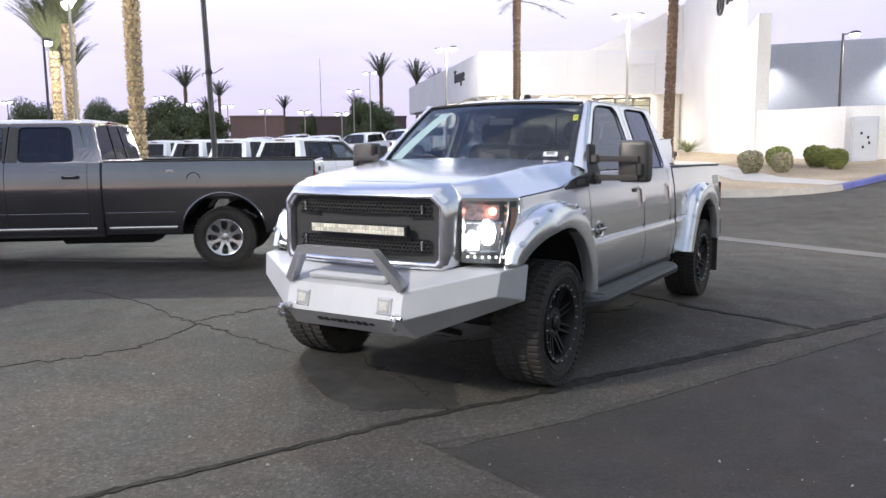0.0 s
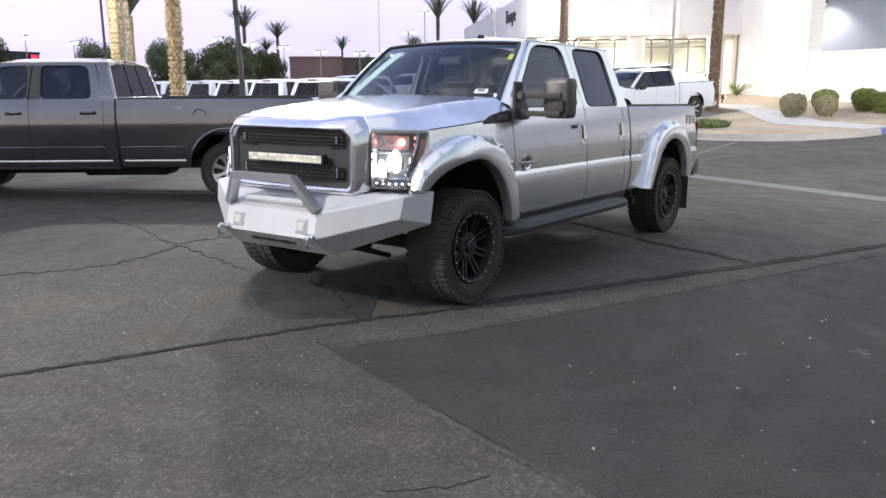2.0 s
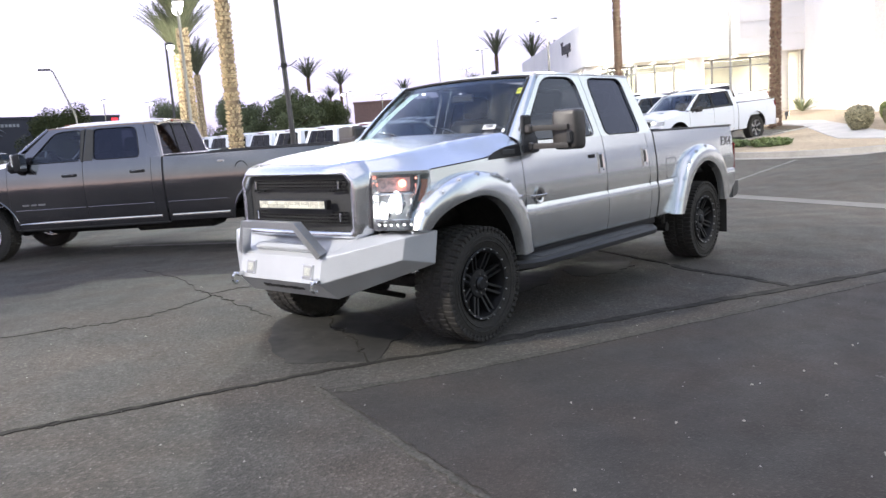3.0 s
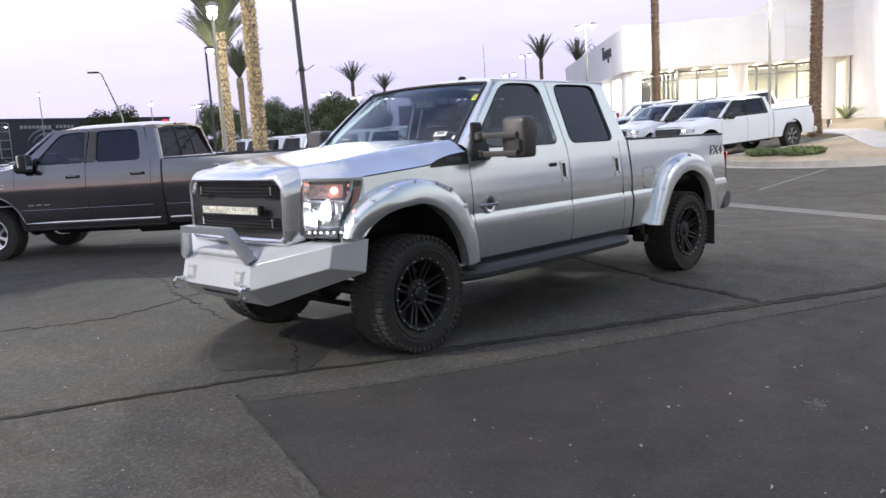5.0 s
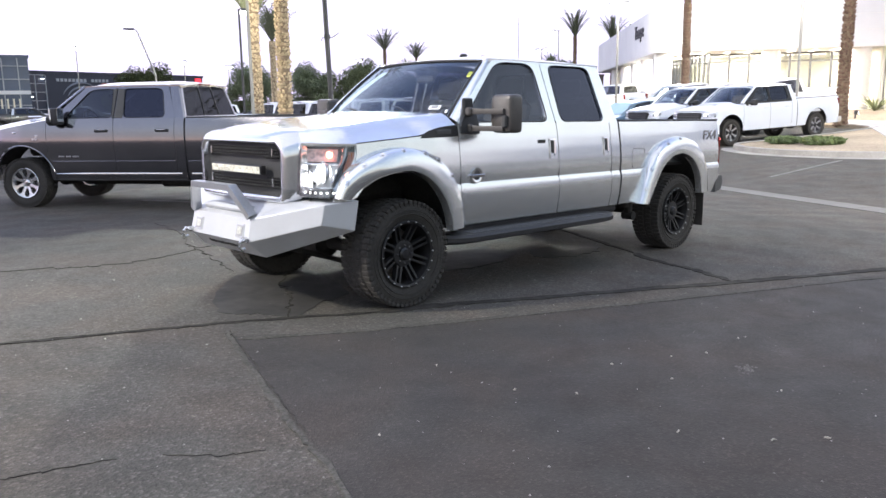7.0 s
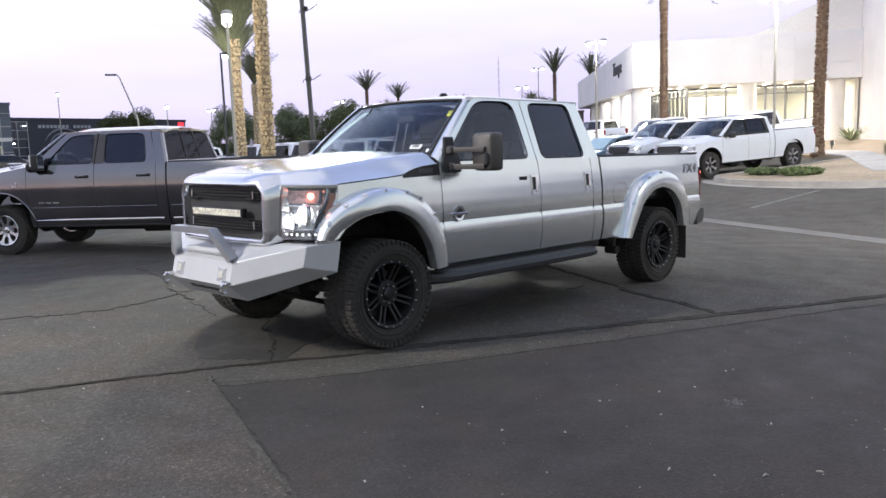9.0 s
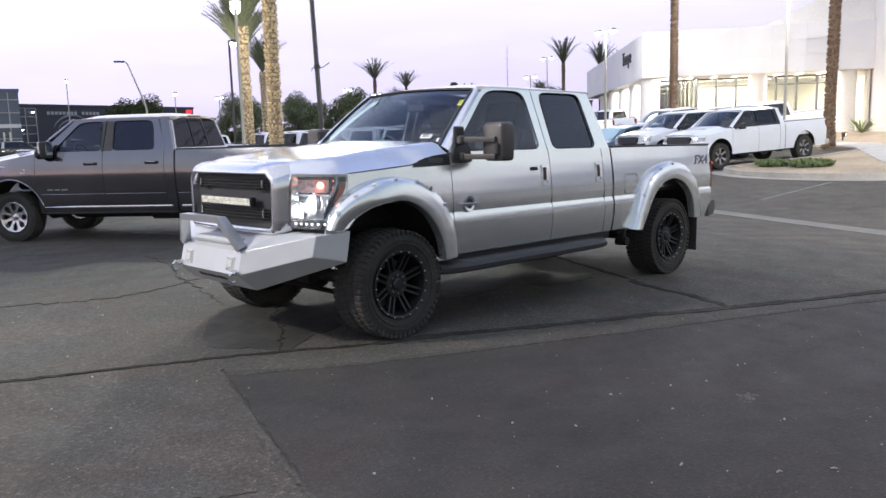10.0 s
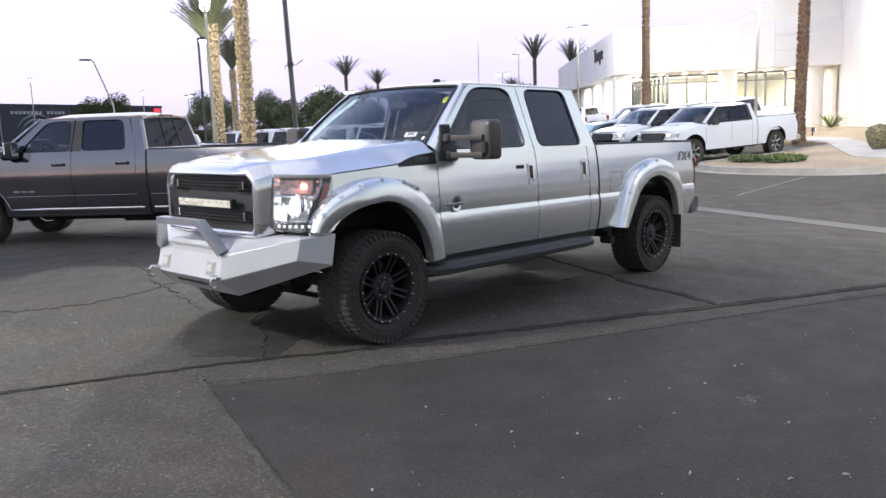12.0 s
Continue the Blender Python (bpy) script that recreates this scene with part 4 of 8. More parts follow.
        g.lathe([(-0.17, 0.03), (-0.1, 0.13), (0.1, 0.13), (0.17, 0.03)], (xc, 0.12, P["R"]), 14)
    g.cyl((0.3, 0.05, 0.55), (wb - 0.2, 0.1, P["R"]), 0.045, n=10)
    g.cyl((0.1, -0.75, P["R"] + 0.06), (0.25, 0.6, P["R"] + 0.10), 0.02, n=8)
    g.box((0.75, 0, 0.66), (1.1, 0.7, 0.20), 0.03)
    part("underbody", g, UNDER, root)
    g = Geo()
    g.box((0.12, 0, 1.04), (0.75, 1.0, 0.46), 0.05)
    part("engine", g, UNDER, root)
    # inside
    g = Geo()
    zf = rock + 0.1
    x0 = P["doorF"] + 0.05
    g.loft([[(x0 - 0.12, y, zf + 0.1), (x0 + 0.28, y, zf + 0.1), (x0 + 0.30, y, P["belt"] - 0.12), (x0 + 0.15, y, P["belt"] - 0.02), (x0 - 0.12, y, P["belt"] - 0.02)] for y in (-0.86, -0.2, 0.2, 0.86)])
    part("dashboard", g, DASH, root)
    for sx in (P["doorF"] + 0.85, P["doorF"] + 1.75):
        for sy in (-0.42, 0.42):
            g = Geo()
            m3 = Matrix.Rotation(radians(14), 3, "Y")
            g.box((sx, sy, zf + 0.30), (0.52, 0.56, 0.2), 0.06)
            g.box((sx + 0.30, sy, zf + 0.62), (0.17, 0.54, 0.66), 0.06, m3)
            seat = part("seat", g, SEAT, root)
            g = Geo()
            g.box((sx + 0.41, sy, zf + 1.06), (0.11, 0.29, 0.20), 0.04, m3)
            part("headrest", g, SEAT, seat)
    g = Geo()
    sw = Vector((P["doorF"] + 0.48, -0.42, P["belt"] - 0.03))
    mw = Matrix.Rotation(radians(-28), 3, "Y")
    g.tube([sw + mw @ Vector((0, 0.19 * math.cos(a), 0.19 * math.sin(a))) for a in [2 * math.pi * k / 28 for k in range(29)]], 0.017, 6)
    for a in (0.2, 2.9, 4.7):
        g.tube([sw, sw + mw @ Vector((0, 0.18 * math.cos(a), 0.18 * math.sin(a)))], 0.018, 5)
    g.box(sw, (0.05, 0.14, 0.12), 0.02, mw)
    g.cyl(sw, sw + Vector((-0.35, 0, -0.2)), 0.03, n=8)
    part("steering_wheel", g, DASH, root)
    g = Geo()
    g.box((P["ws_top"][0] - 0.02, 0, P["ws_top"][2] - 0.13), (0.03, 0.24, 0.07), 0.012)
    part("rear_view_mirror", g, DASH, root)
    # wheels
    meshes = wheel_meshes(P["wheel"], P["R"], P["rim"], P["tw"])
    for xc in (0.0, wb):
        for s in (-1, 1):
            put_wheel(meshes, root, xc, s * P["track"], P.get("hub_z", P["R"]))
    return root, Y


def panel_gap(root, Y, x, z0, z1, r):
    """The dark gap between two panels of both sides, from z0 up to z1."""
    for s in (-1, 1):
        g = Geo()
        g.tube([(x, s * (Y(x, z0 + (z1 - z0) * k / 10) - 0.6 * r), z0 + (z1 - z0) * k / 10) for k in range(11)], r, 6)
        part("door_gap", g, SATIN, root)


def hood(P, root, Y, paint, front):
    """Hood grid between the two shut lines. front: (x, half width, z) of its nose corner."""
    g = Geo()
    rows = []
    n, m_ = (29, 48) if P.get("lamp_bow") else (15, 24)
    for i in range(n):
        t = i / (n - 1)
        row = []
        for j in range(m_ + 1):
            q = -1 + 2 * j / m_
            aq = abs(q)
            xe = lerp(t, [(0, front[0]), (0.32, P["head"][-1][0]), (1, P["doorF"] - 0.01)])
            ye = lerp(t, [(0, front[1]), (0.32, Y(P["head"][-1][0], P["shut"][0][1]) - 0.004), (1, Y(P["doorF"], P["shut"][-1][1]) - 0.004)])
            ze = lerp(t, [(0, front[2]), (0.32, P["shut"][0][1])]) if t < 0.32 else lerp(xe, P["shut"])
            bow = math.sin(math.pi * min(1, t / 0.32))
            xe, ye = xe - 0.027 * bow * P.get("lamp_bow", 0), ye + 0.018 * bow * P.get("lamp_bow", 0)
            xc = front[0] - 0.03 + (P["cowl"][0] - front[0] + 0.03) * t
            zc = front[3] + (P["cowl"][1] - front[3]) * t ** 0.8
            k = aq ** 2.5
            x = xc + (xe - xc) * k
            y = ye * q
            z = zc + (ze - zc) * aq ** (3.0 + 3.0 * max(0, 1 - t / 0.3))
            qc = 0.84 - 0.22 * t
            if P.get("dome"):
                # flat top, a crease, and a flank that falls in two facets to the shut line
                qd = lerp(t, [(0, 0.86), (0.6, 0.79), (0.85, 0.84), (1.0, 0.90)])
                crown = 0.022 * (aq / qd) ** 2 if aq < qd else 0
                z = zc - crown if aq < qd else zc + (ze - zc) * lerp((aq - qd) / (1 - qd), [(0, 0.24), (0.06, 0.27), (0.5, 0.66), (0.56, 0.70), (1, 1)])
            z += P.get("bulge", 0.03) / (1 + math.exp((aq - qc) / 0.022)) * min(1, t * 3)
            if P.get("lamp_bow"):
                w = max(0.0, 1 - t / 0.22) ** 2 * (1 - aq ** 12)
                z += (front[3] - max(0, abs(y) - 0.588) - z) * w
                x += (front[0] + 0.05 * (y / 0.65) ** 2 - x) * w
            row.append((x, y, z))
        rows.append(row)
    g.sheet(rows, (0, 0, -0.02))
    return part("hood", g, paint, root, angle=50)


def mirror_pair(P, root, Y, at, size, mats, arms=2, off=0.2):
    """Door mirrors on arms."""
    for s in (-1, 1):
        base = Vector((at[0] - 0.06, s * (Y(at[0], at[2]) + 0.01), at[2]))
        c = Vector((at[0] + 0.10, s * at[1], at[2]))
        g = Geo()
        g.box(base + Vector((0, -s * 0.005, -0.02)), (0.11, 0.04, size[2] * 0.95), 0.012)
        if arms == 1:
            g.tube([base + Vector((0.01, 0, 0)), base.lerp(c, 0.3) + Vector((-0.02, 0, 0)), c + Vector((-0.03, 0, 0))], 0.045, 8)
        else:
            g.sheet([[(base.x + dx, s * (Y(base.x + dx, at[2] + z0 + (z1 - z0) * k / 4) + 0.016), at[2] + z0 + (z1 - z0) * k / 4) for k in range(5)]
                     for dx, z0, z1 in ((-0.11, -0.155, -0.10), (-0.05, -0.16, -0.01), (0.02, -0.165, 0.04), (0.07, -0.165, 0.04), (0.10, -0.155, 0.0))], (0, -s * 0.03, 0))
        mir = part("door_mirror", g, mats[0], root)
        if arms == 2:
            for dz in (size[2] * 0.06, -size[2] * 0.38):
                g = Geo()
                p0, p1 = base + Vector((-0.015, 0, dz)), c + Vector((-0.5 * size[0] - 0.008, s * 0.22 * size[1], dz))
                g.loft([[p + Vector((dx * k, 0, dv * k)) for dx, dv in ((-0.016, -0.021), (0.016, -0.021), (0.020, 0.0), (0.016, 0.021), (-0.016, 0.021), (-0.020, 0.0))] for p, k in ((p0, 1.1), (p0.lerp(p1, 0.5), 1.0), (p1, 1.0))])
                g.box(base + Vector((-0.012, s * 0.03, dz)), (0.06, 0.07, 0.07), 0.014)
                part("mirror_arm", g, mats[1], mir)
            g = Geo()
            g.box(c + Vector((-0.5 * size[0] - 0.012, s * 0.27 * size[1], -0.06)), (0.035, 0.05, 0.10), 0.012)
            part("arm_clamp", g, mats[0], mir)
        g = Geo()
        sx, sy, sz = size
        prof = [(-0.5, 0.80), (-0.44, 0.92), (-0.2, 1.0), (0.4, 1.0), (0.5, 0.97)]
        loops = []
        for a, k in prof:
            ring = []
            for j in range(20):
                t = 2 * math.pi * j / 20
                cu, su = math.cos(t), math.sin(t)
                ring.append(c + Vector((a * sx, s * 0.5 * sy * k * math.copysign(abs(cu) ** 0.24, cu), 0.5 * sz * k * math.copysign(abs(su) ** 0.24, su))))
            loops.append(ring)
        g.loft(loops)
        part("mirror_shell", g, mats[1], mir, angle=45)
        g = Geo()
        g.box(c + Vector((sx * 0.5 + 0.002, 0, 0.02)), (0.006, sy * 0.82, sz * 0.8), 0.002)
        part("mirror_glass", g, mat("mirror", (0.8, 0.8, 0.8), 0.03, 1.0), mir)


def plain_nose(P, root, Y, paint, x0, zb=0.42):
    """Grille, lamps and bumper of the parked pickups."""
    zt, zl = P["head"][-1][1], P["head"][0][1]

    def nose(q, z):
        """The rounded front face: q across -1..1, swept back to the sides and leaning back above."""
        return Vector((x0 + 0.20 * abs(q) ** 2.6 + 0.05 * max(0.0, (z - zl) / (zt - zl)) ** 2, q * 0.94, z))

    qs = [k / 8 - 1 for k in range(17)]
    g = Geo()
    g.sheet([[nose(q, zl - 0.02 + (zt + 0.02 - zl + 0.02) * k / 5) for k in range(6)] for q in qs], (0.06, 0, 0))
    part("front_panel", g, paint, root)
    # grille with cut corners, a bright frame and bars
    g = Geo()
    mid, hh = (zl + zt) / 2 - 0.02, (zt - zl) / 2
    loop = [(-0.50, -hh * 0.55), (-0.44, -hh), (0.44, -hh), (0.50, -hh * 0.55), (0.54, hh * 0.5), (0.48, hh * 0.92), (-0.48, hh * 0.92), (-0.54, hh * 0.5)]
    front = [nose(y / 0.94, mid + z) + Vector((-0.066, 0, 0)) for y, z in loop]
    g.loft([front, [p + Vector((0.095, 0, 0)) for p in front]])
    gr = part("grille", g, SATIN, root)
    g = Geo()
    g.tube([p + Vector((-0.004, 0, 0)) for p in front + front[:1]], 0.013, 6)
    part("grille_frame", g, P.get("grille_trim", CHROME), gr)
    for k in range(3):
        z = mid - 0.55 * hh + k * 0.5 * hh
        g = Geo()
        g.tube([nose(0.5, z) + Vector((-0.072, y - 0.47, 0)) for y in (-0.47, -0.24, 0, 0.24, 0.47)], 0.011, 5)
        part("grille_bar", g, GREY_PLASTIC, gr)
    for s in (-1, 1):
        g = Geo()
        rows = []
        for k in range(7):
            q = 0.60 + 0.40 * k / 6
            rows.append([nose(s * q, z) + Vector((-0.012 + 0.01 * k / 6, 0, 0)) for z in (zt - 0.20 + 0.03 * k / 6, zt - 0.12, zt - 0.045)])
        g.sheet(rows, (0.05, 0, 0))
        hl = part("headlamp", g, mat("lamp_lens", (0.45, 0.47, 0.50), 0.10, 0.5, 0.6, grain=0.35, gscale=18), root)
        g = Geo()
        for k in (1, 3):
            p = nose(s * (0.66 + 0.11 * k), zt - 0.115)
            g.cyl(p + Vector((-0.016, 0, 0)), p + Vector((-0.006, 0, 0)), 0.034, n=12)
        part("lamp_bulb", g, CHROME, hl)
    g = Geo()
    g.loft([[(x0 - 0.06 + 0.24 * abs(q) ** 2.6 + dx, q * 0.97, zb + dz) for dx, dz in ((0.02, 0.0), (-0.04, 0.08), (-0.05, 0.20), (-0.02, 0.28), (0.03, 0.31), (0.2, 0.31), (0.2, 0.0))] for q in qs])
    part("front_bumper", g, P.get("front_bumper_mat", paint), root, angle=40)


# ---- the silver lifted pickup ----
PS = dict(
    wb=3.967, rock=0.60, belt=1.425, R=0.418, hub_z=0.442, lamp_bow=1, rim=0.262, tw=0.32, track=0.88, wheel="off_road",
    bands=30, bumper_mat=GREY_PLASTIC,
    prof=[(0.45, 0.95), (0.60, 0.985), (0.70, 1.004), (0.78, 1.014), (0.85, 1.018), (0.89, 1.0165), (0.92, 1.011), (0.946, 1.0005), (1.01, 1.0055), (1.10, 1.002), (1.20, 0.993), (1.30, 0.979), (1.43, 0.955), (1.985, 0.745), (2.1, 0.71)],
    plan=[(-0.9, 0.86), (-0.61, 0.905), (-0.35, 0.91), (0.0, 0.972), (0.35, 1.0), (4.4, 1.0), (4.95, 0.985)],
    nose=-0.60, chin=0.88, head=[(-0.575, 0.90), (-0.40, 1.19), (-0.375, 1.285)], shut=[(-0.375, 1.288), (0.20, 1.336), (0.40, 1.396), (0.58, 1.412)],
    doorF=0.60, gapB=1.875, doorR=2.715, cabR=2.865, cabtop=2.755, bed0=2.893, bed1=4.95, rail=1.43, bed_floor=0.98, tail=(0.99, 1.34),
    arch_r=0.565, arch_z=0.50, handle="upright", handle_z=1.20, handle_in=0.085, lip=False,
    winF=[(0.715, 1.437), (0.775, 1.525), (1.224, 1.915), (1.332, 1.948), (1.672, 1.952), (1.748, 1.90), (1.765, 1.437)],
    frmF=[(0.62, 1.42), (0.69, 1.53), (1.202, 1.95), (1.315, 1.985), (1.835, 1.985), (1.859, 1.97), (1.866, 1.42)],
    winR=[(1.965, 1.437), (1.972, 1.91), (2.02, 1.95), (2.532, 1.952), (2.594, 1.915), (2.635, 1.437)],
    frmR=[(1.876, 1.42), (1.869, 1.97), (1.885, 1.985), (2.625, 1.985), (2.683, 1.96), (2.745, 1.42)], frmR_top=2.675, frmtop=1.985,
    pillar=((0.60, 1.44), (1.185, 1.968)), roof0=1.155, roof1=2.785, roof=2.035, ws_base=(0.62, 0.835, 1.478, 0.42), ws_top=(1.165, 0.70, 1.955), cowl=(0.44, 1.528), bulge=0.0, dome=1, puff=0.45, rocker_mat=SATIN)
truck, TY = pickup(PS, pose(0, 0, 0.015, 0, 1.1, 0), "pickup_truck", "lifted silver four-door pickup with headlamps on, parked on worn asphalt", SILVER)
hood(PS, truck, TY, SILVER, (-0.705, 0.672, 1.298, 1.380))

for s in (-1, 1):
    g = Geo()
    g.tube([(x, s * (TY(x, z) + 0.001), z + 0.002) for x, z in [(x, lerp(x, PS["shut"])) for x in [-0.37 + 0.95 * k / 30 for k in range(31)]]], 0.0045, 5)
    part("hood_gap", g, SATIN, truck)
# fender flares with bolts
F_OUT = [(-0.595, 0.905), (-0.535, 1.04), (-0.415, 1.15), (-0.23, 1.23), (0.01, 1.258), (0.26, 1.20), (0.45, 1.05), (0.56, 0.84), (0.605, 0.60)]
F_IN = [(-0.50, 0.89), (-0.42, 0.98), (-0.30, 1.045), (-0.14, 1.08), (0.04, 1.075), (0.22, 0.99), (0.35, 0.84), (0.41, 0.70), (0.43, 0.59)]
R_OUT = [(3.195, 0.585), (3.30, 0.84), (3.42, 1.06), (3.62, 1.20), (3.92, 1.265), (4.22, 1.225), (4.44, 1.09), (4.56, 0.88), (4.60, 0.62)]
R_IN = [(3.30, 0.575), (3.44, 0.80), (3.56, 0.95), (3.72, 1.05), (3.92, 1.085), (4.12, 1.04), (4.27, 0.94), (4.36, 0.80), (4.40, 0.62)]
for s in (-1, 1):
    for OUT, INN in ((F_OUT, F_IN), (R_OUT, R_IN)):
        o = smooth_path([(x, 0, z) for x, z in OUT], 29)
        i_ = smooth_path([(x, 0, z) for x, z in INN], 29)
        g = Geo()
        rows = []
        for k_, (a, b) in enumerate(zip(o, i_)):
            row = []
            ya = TY(a.x, a.z) + 0.004
            yo = lerp(k_, [(0, 0.985), (9, 1.095)]) if OUT is F_OUT else 1.095
            for t, k in ((0, 0.0), (0.02, 0.30), (0.07, 0.62), (0.16, 0.80), (0.40, 0.92), (0.70, 0.985), (0.90, 1.0), (1.0, 0.96)):
                p = a.lerp(b, t)
                row.append((p.x, s * (ya + (yo - ya) * k), p.z))
            q = b + (b - a).normalized() * 0.012
            row.append((q.x, s * (yo - 0.065), q.z))
            rows.append(row)
        g.sheet(rows, (0, -s * 0.012, 0))
        fl = part("fender_flare", g, SILVER, truck, angle=40)
        for k in (3, 7, 10, 13, 16, 18, 21) if OUT is F_OUT else (2, 5, 8, 11, 14):
            a, b = o[k], i_[k]
            p = a.lerp(b, 0.10)
            ya = TY(a.x, a.z)
            y = s * (ya + ((lerp(k, [(0, 0.985), (9, 1.095)]) if OUT is F_OUT else 1.095) - ya) * 0.70 + 0.004)
            n = ((a - b).normalized() * 0.8 + Vector((0, s * 0.6, 0))).normalized()
            c = Vector((p.x, y, p.z))
            g = Geo()
            g.cyl(c - n * 0.004, c + n * 0.003, 0.022, n=12)
            bz = part("bolt_pocket", g, BRUSHED, fl)
            g = Geo()
            g.cyl(c, c + n * 0.012, 0.014, 0.009, 6)
            part("bolt", g, CHROME, bz)

# steel front bumper with its hoop
def half_bumper(s):
    A, B = Vector((-0.995, s * 0.44, 0.748)), Vector((-1.035, s * 0.44, 0.578))
    C, D = Vector((-0.695, s * 0.93, 0.868)), Vector((-0.717, s * 0.918, 0.720))
    Eh, G2 = Vector((-0.43, s * 0.985, 0.885)), Vector((-0.47, s * 0.985, 0.665))
    H = Vector((-0.90, s * 0.47, 0.457))
    return A, B, C, D, Eh, G2, H


g = Geo()
L, Rr = half_bumper(1), half_bumper(-1)
for a, b, c, d, e_, g2, h in (L, Rr):
    s = 1 if a.y > 0 else -1
    i1, i2, i3 = Vector((-0.80, s * 0.60, 0.868)), Vector((-0.60, s * 0.74, 0.892)), Vector((-0.43, s * 0.80, 0.888))
    k = Vector((-0.45, s * 0.80, 0.62))
    vs = [a, b, c, d, e_, g2, h, i1, i2, i3, k]
    g.add(vs, [(0, 2, 3, 1), (2, 4, 5, 3), (1, 3, 5, 6), (0, 7, 8, 2), (2, 8, 9, 4), (4, 9, 10, 5), (5, 10, 6)])
a, b, h = L[0], L[1], L[6]
a2, b2, h2 = Rr[0], Rr[1], Rr[6]
n = 7
mid = [[p.lerp(q, t / n) for t in range(n + 1)] for p, q in ((b, b2), (a, a2))]
g.grid(mid)
g.add([Vector((-0.80, 0.60, 0.868)), a, a2, Vector((-0.80, -0.60, 0.868))], [(0, 1, 2, 3)])
g.add([b, b2, h2, h], [(0, 1, 2, 3)])
g.add([h, h2, Vector((-0.5, -0.5, 0.56)), Vector((-0.5, 0.5, 0.56))], [(0, 1, 2, 3)])
g.add([Vector((-0.80, 0.60, 0.868)), Vector((-0.80, -0.60, 0.868)), Vector((-0.78, -0.60, 0.80)), Vector((-0.78, 0.60, 0.80))], [(0, 1, 2, 3)])
bumper = part("front_bumper", g, POWDER, truck, "satin silver angular steel bumper", angle=12)
md = bumper.modifiers.new("edge", "BEVEL")
md.width, md.segments, md.limit_method, md.angle_limit = 0.006, 2, "ANGLE", radians(14)
g = Geo()
hoop = [(-0.985, 0.43, 0.765), (-1.055, 0.28, 0.972), (-1.055, -0.28, 0.972), (-0.985, -0.43, 0.765)]


def flat_bar(g, path, w, h):
    """A square-edged bar along path."""
    path = [Vector(p) for p in path]
    loops = []
    for i, p in enumerate(path):
        d = (path[min(i + 1, len(path) - 1)] - path[max(i - 1, 0)]).normalized()
        u = d.cross(Vector((1, 0, 0))).normalized()
        f = d.cross(u).normalized()
        k = 1.0
        loops.append([p + u * w + f * h, p - u * w + f * h, p - u * w - f * h, p + u * w - f * h])
    g.loft(loops)


flat_bar(g, hoop, 0.024, 0.036)
part("hoop", g, mat("hoop_steel", (0.60, 0.61, 0.64), 0.34, 0.85, grain=0.06, gscale=60), bumper, "bent steel hoop", angle=20)
for s in (-1, 1):
    tilt = Matrix.Rotation(radians(13), 3, "Y")
    face = Vector((-1.017, s * 0.315, 0.655))
    g = Geo()
    g.box(face, (0.014, 0.112, 0.105), 0.0065, tilt)
    pod = part("fog_lamp", g, POWDER, bumper)
    g = Geo()
    g.box(face + tilt @ Vector((-0.007, 0, 0)), (0.008, 0.088, 0.082), 0.0035, tilt)
    part("fog_bezel", g, mat("fog_bezel", (0.38, 0.38, 0.39), 0.4, 0.3, grain=0.1), pod)
    g = Geo()
    g.box(face + tilt @ Vector((-0.010, 0, 0)), (0.008, 0.058, 0.054), 0.003, tilt)
    part("fog_lens", g, mat("fog_cells", (0.52, 0.52, 0.46), 0.3, grain=0.5, gscale=160), pod)
    g = Geo()
    for dy, dz in ((-1, -1), (-1, 1), (1, -1), (1, 1)):
        c = face + tilt @ Vector((-0.006, dy * 0.045, dz * 0.042))
        g.cyl(c, c + tilt @ Vector((-0.007, 0, 0)), 0.006, n=6)
    part("screws", g, CHROME, pod)
    g = Geo()
    g.tube([(-1.03, s * 0.44, 0.60), (-1.075, s * 0.44, 0.605), (-1.10, s * 0.44, 0.585), (-1.105, s * 0.44, 0.555), (-1.085, s * 0.44, 0.535), (-1.06, s * 0.44, 0.54)], 0.011, 7)
    g.tube([(-1.0, s * 0.415, 0.60), (-1.07, s * 0.415, 0.60)], 0.02, 7)
    g.tube([(-1.065, s * 0.40, 0.60), (-1.065, s * 0.47, 0.60)], 0.013, 7)
    part("shackle", g, BRUSHED, bumper)
g = Geo()
for k in range(9):
    y = -0.20 + k * 0.05
    g.box((-0.985, y, 0.525), (0.006, 0.034, 0.034 if k % 3 else 0.02), 0.0, Matrix.Rotation(radians(-48), 3, "Y"))
part("cut_letters", g, SATIN, bumper, "row of cut-out bars in the chin")
g = Geo()
g.box((-0.90, 0, 0.80), (0.16, 0.62, 0.05), 0.02)
part("winch_tray", g, POWDER, bumper)

# bright grille surround, black insert and light bar
def chamfered(y, z0, z1, c, x, xt=None, n=5):
    """A rectangle with cut upper corners, as a loop with n points a side."""
    pts = [(-y, z0 + 0.4 * c), (-y + 0.4 * c, z0), (y - 0.4 * c, z0), (y, z0 + 0.4 * c), (y, z1 - c), (y - c, z1), (-y + c, z1), (-y, z1 - c)]
    out = []
    for i in range(8):
        a, b = pts[i], pts[(i + 1) % 8]
        for k in range(n):
            t = k / n
            yy, zz = a[0] + (b[0] - a[0]) * t, a[1] + (b[1] - a[1]) * t
            lift = 0.0 if xt is None else (xt - x) * max(0, (zz - (z1 - c)) / c) if zz > z1 - c else 0.0
            out.append(Vector((x + lift + 0.05 * (yy / 0.65) ** 2, yy, zz)))
    return out


g = Geo()
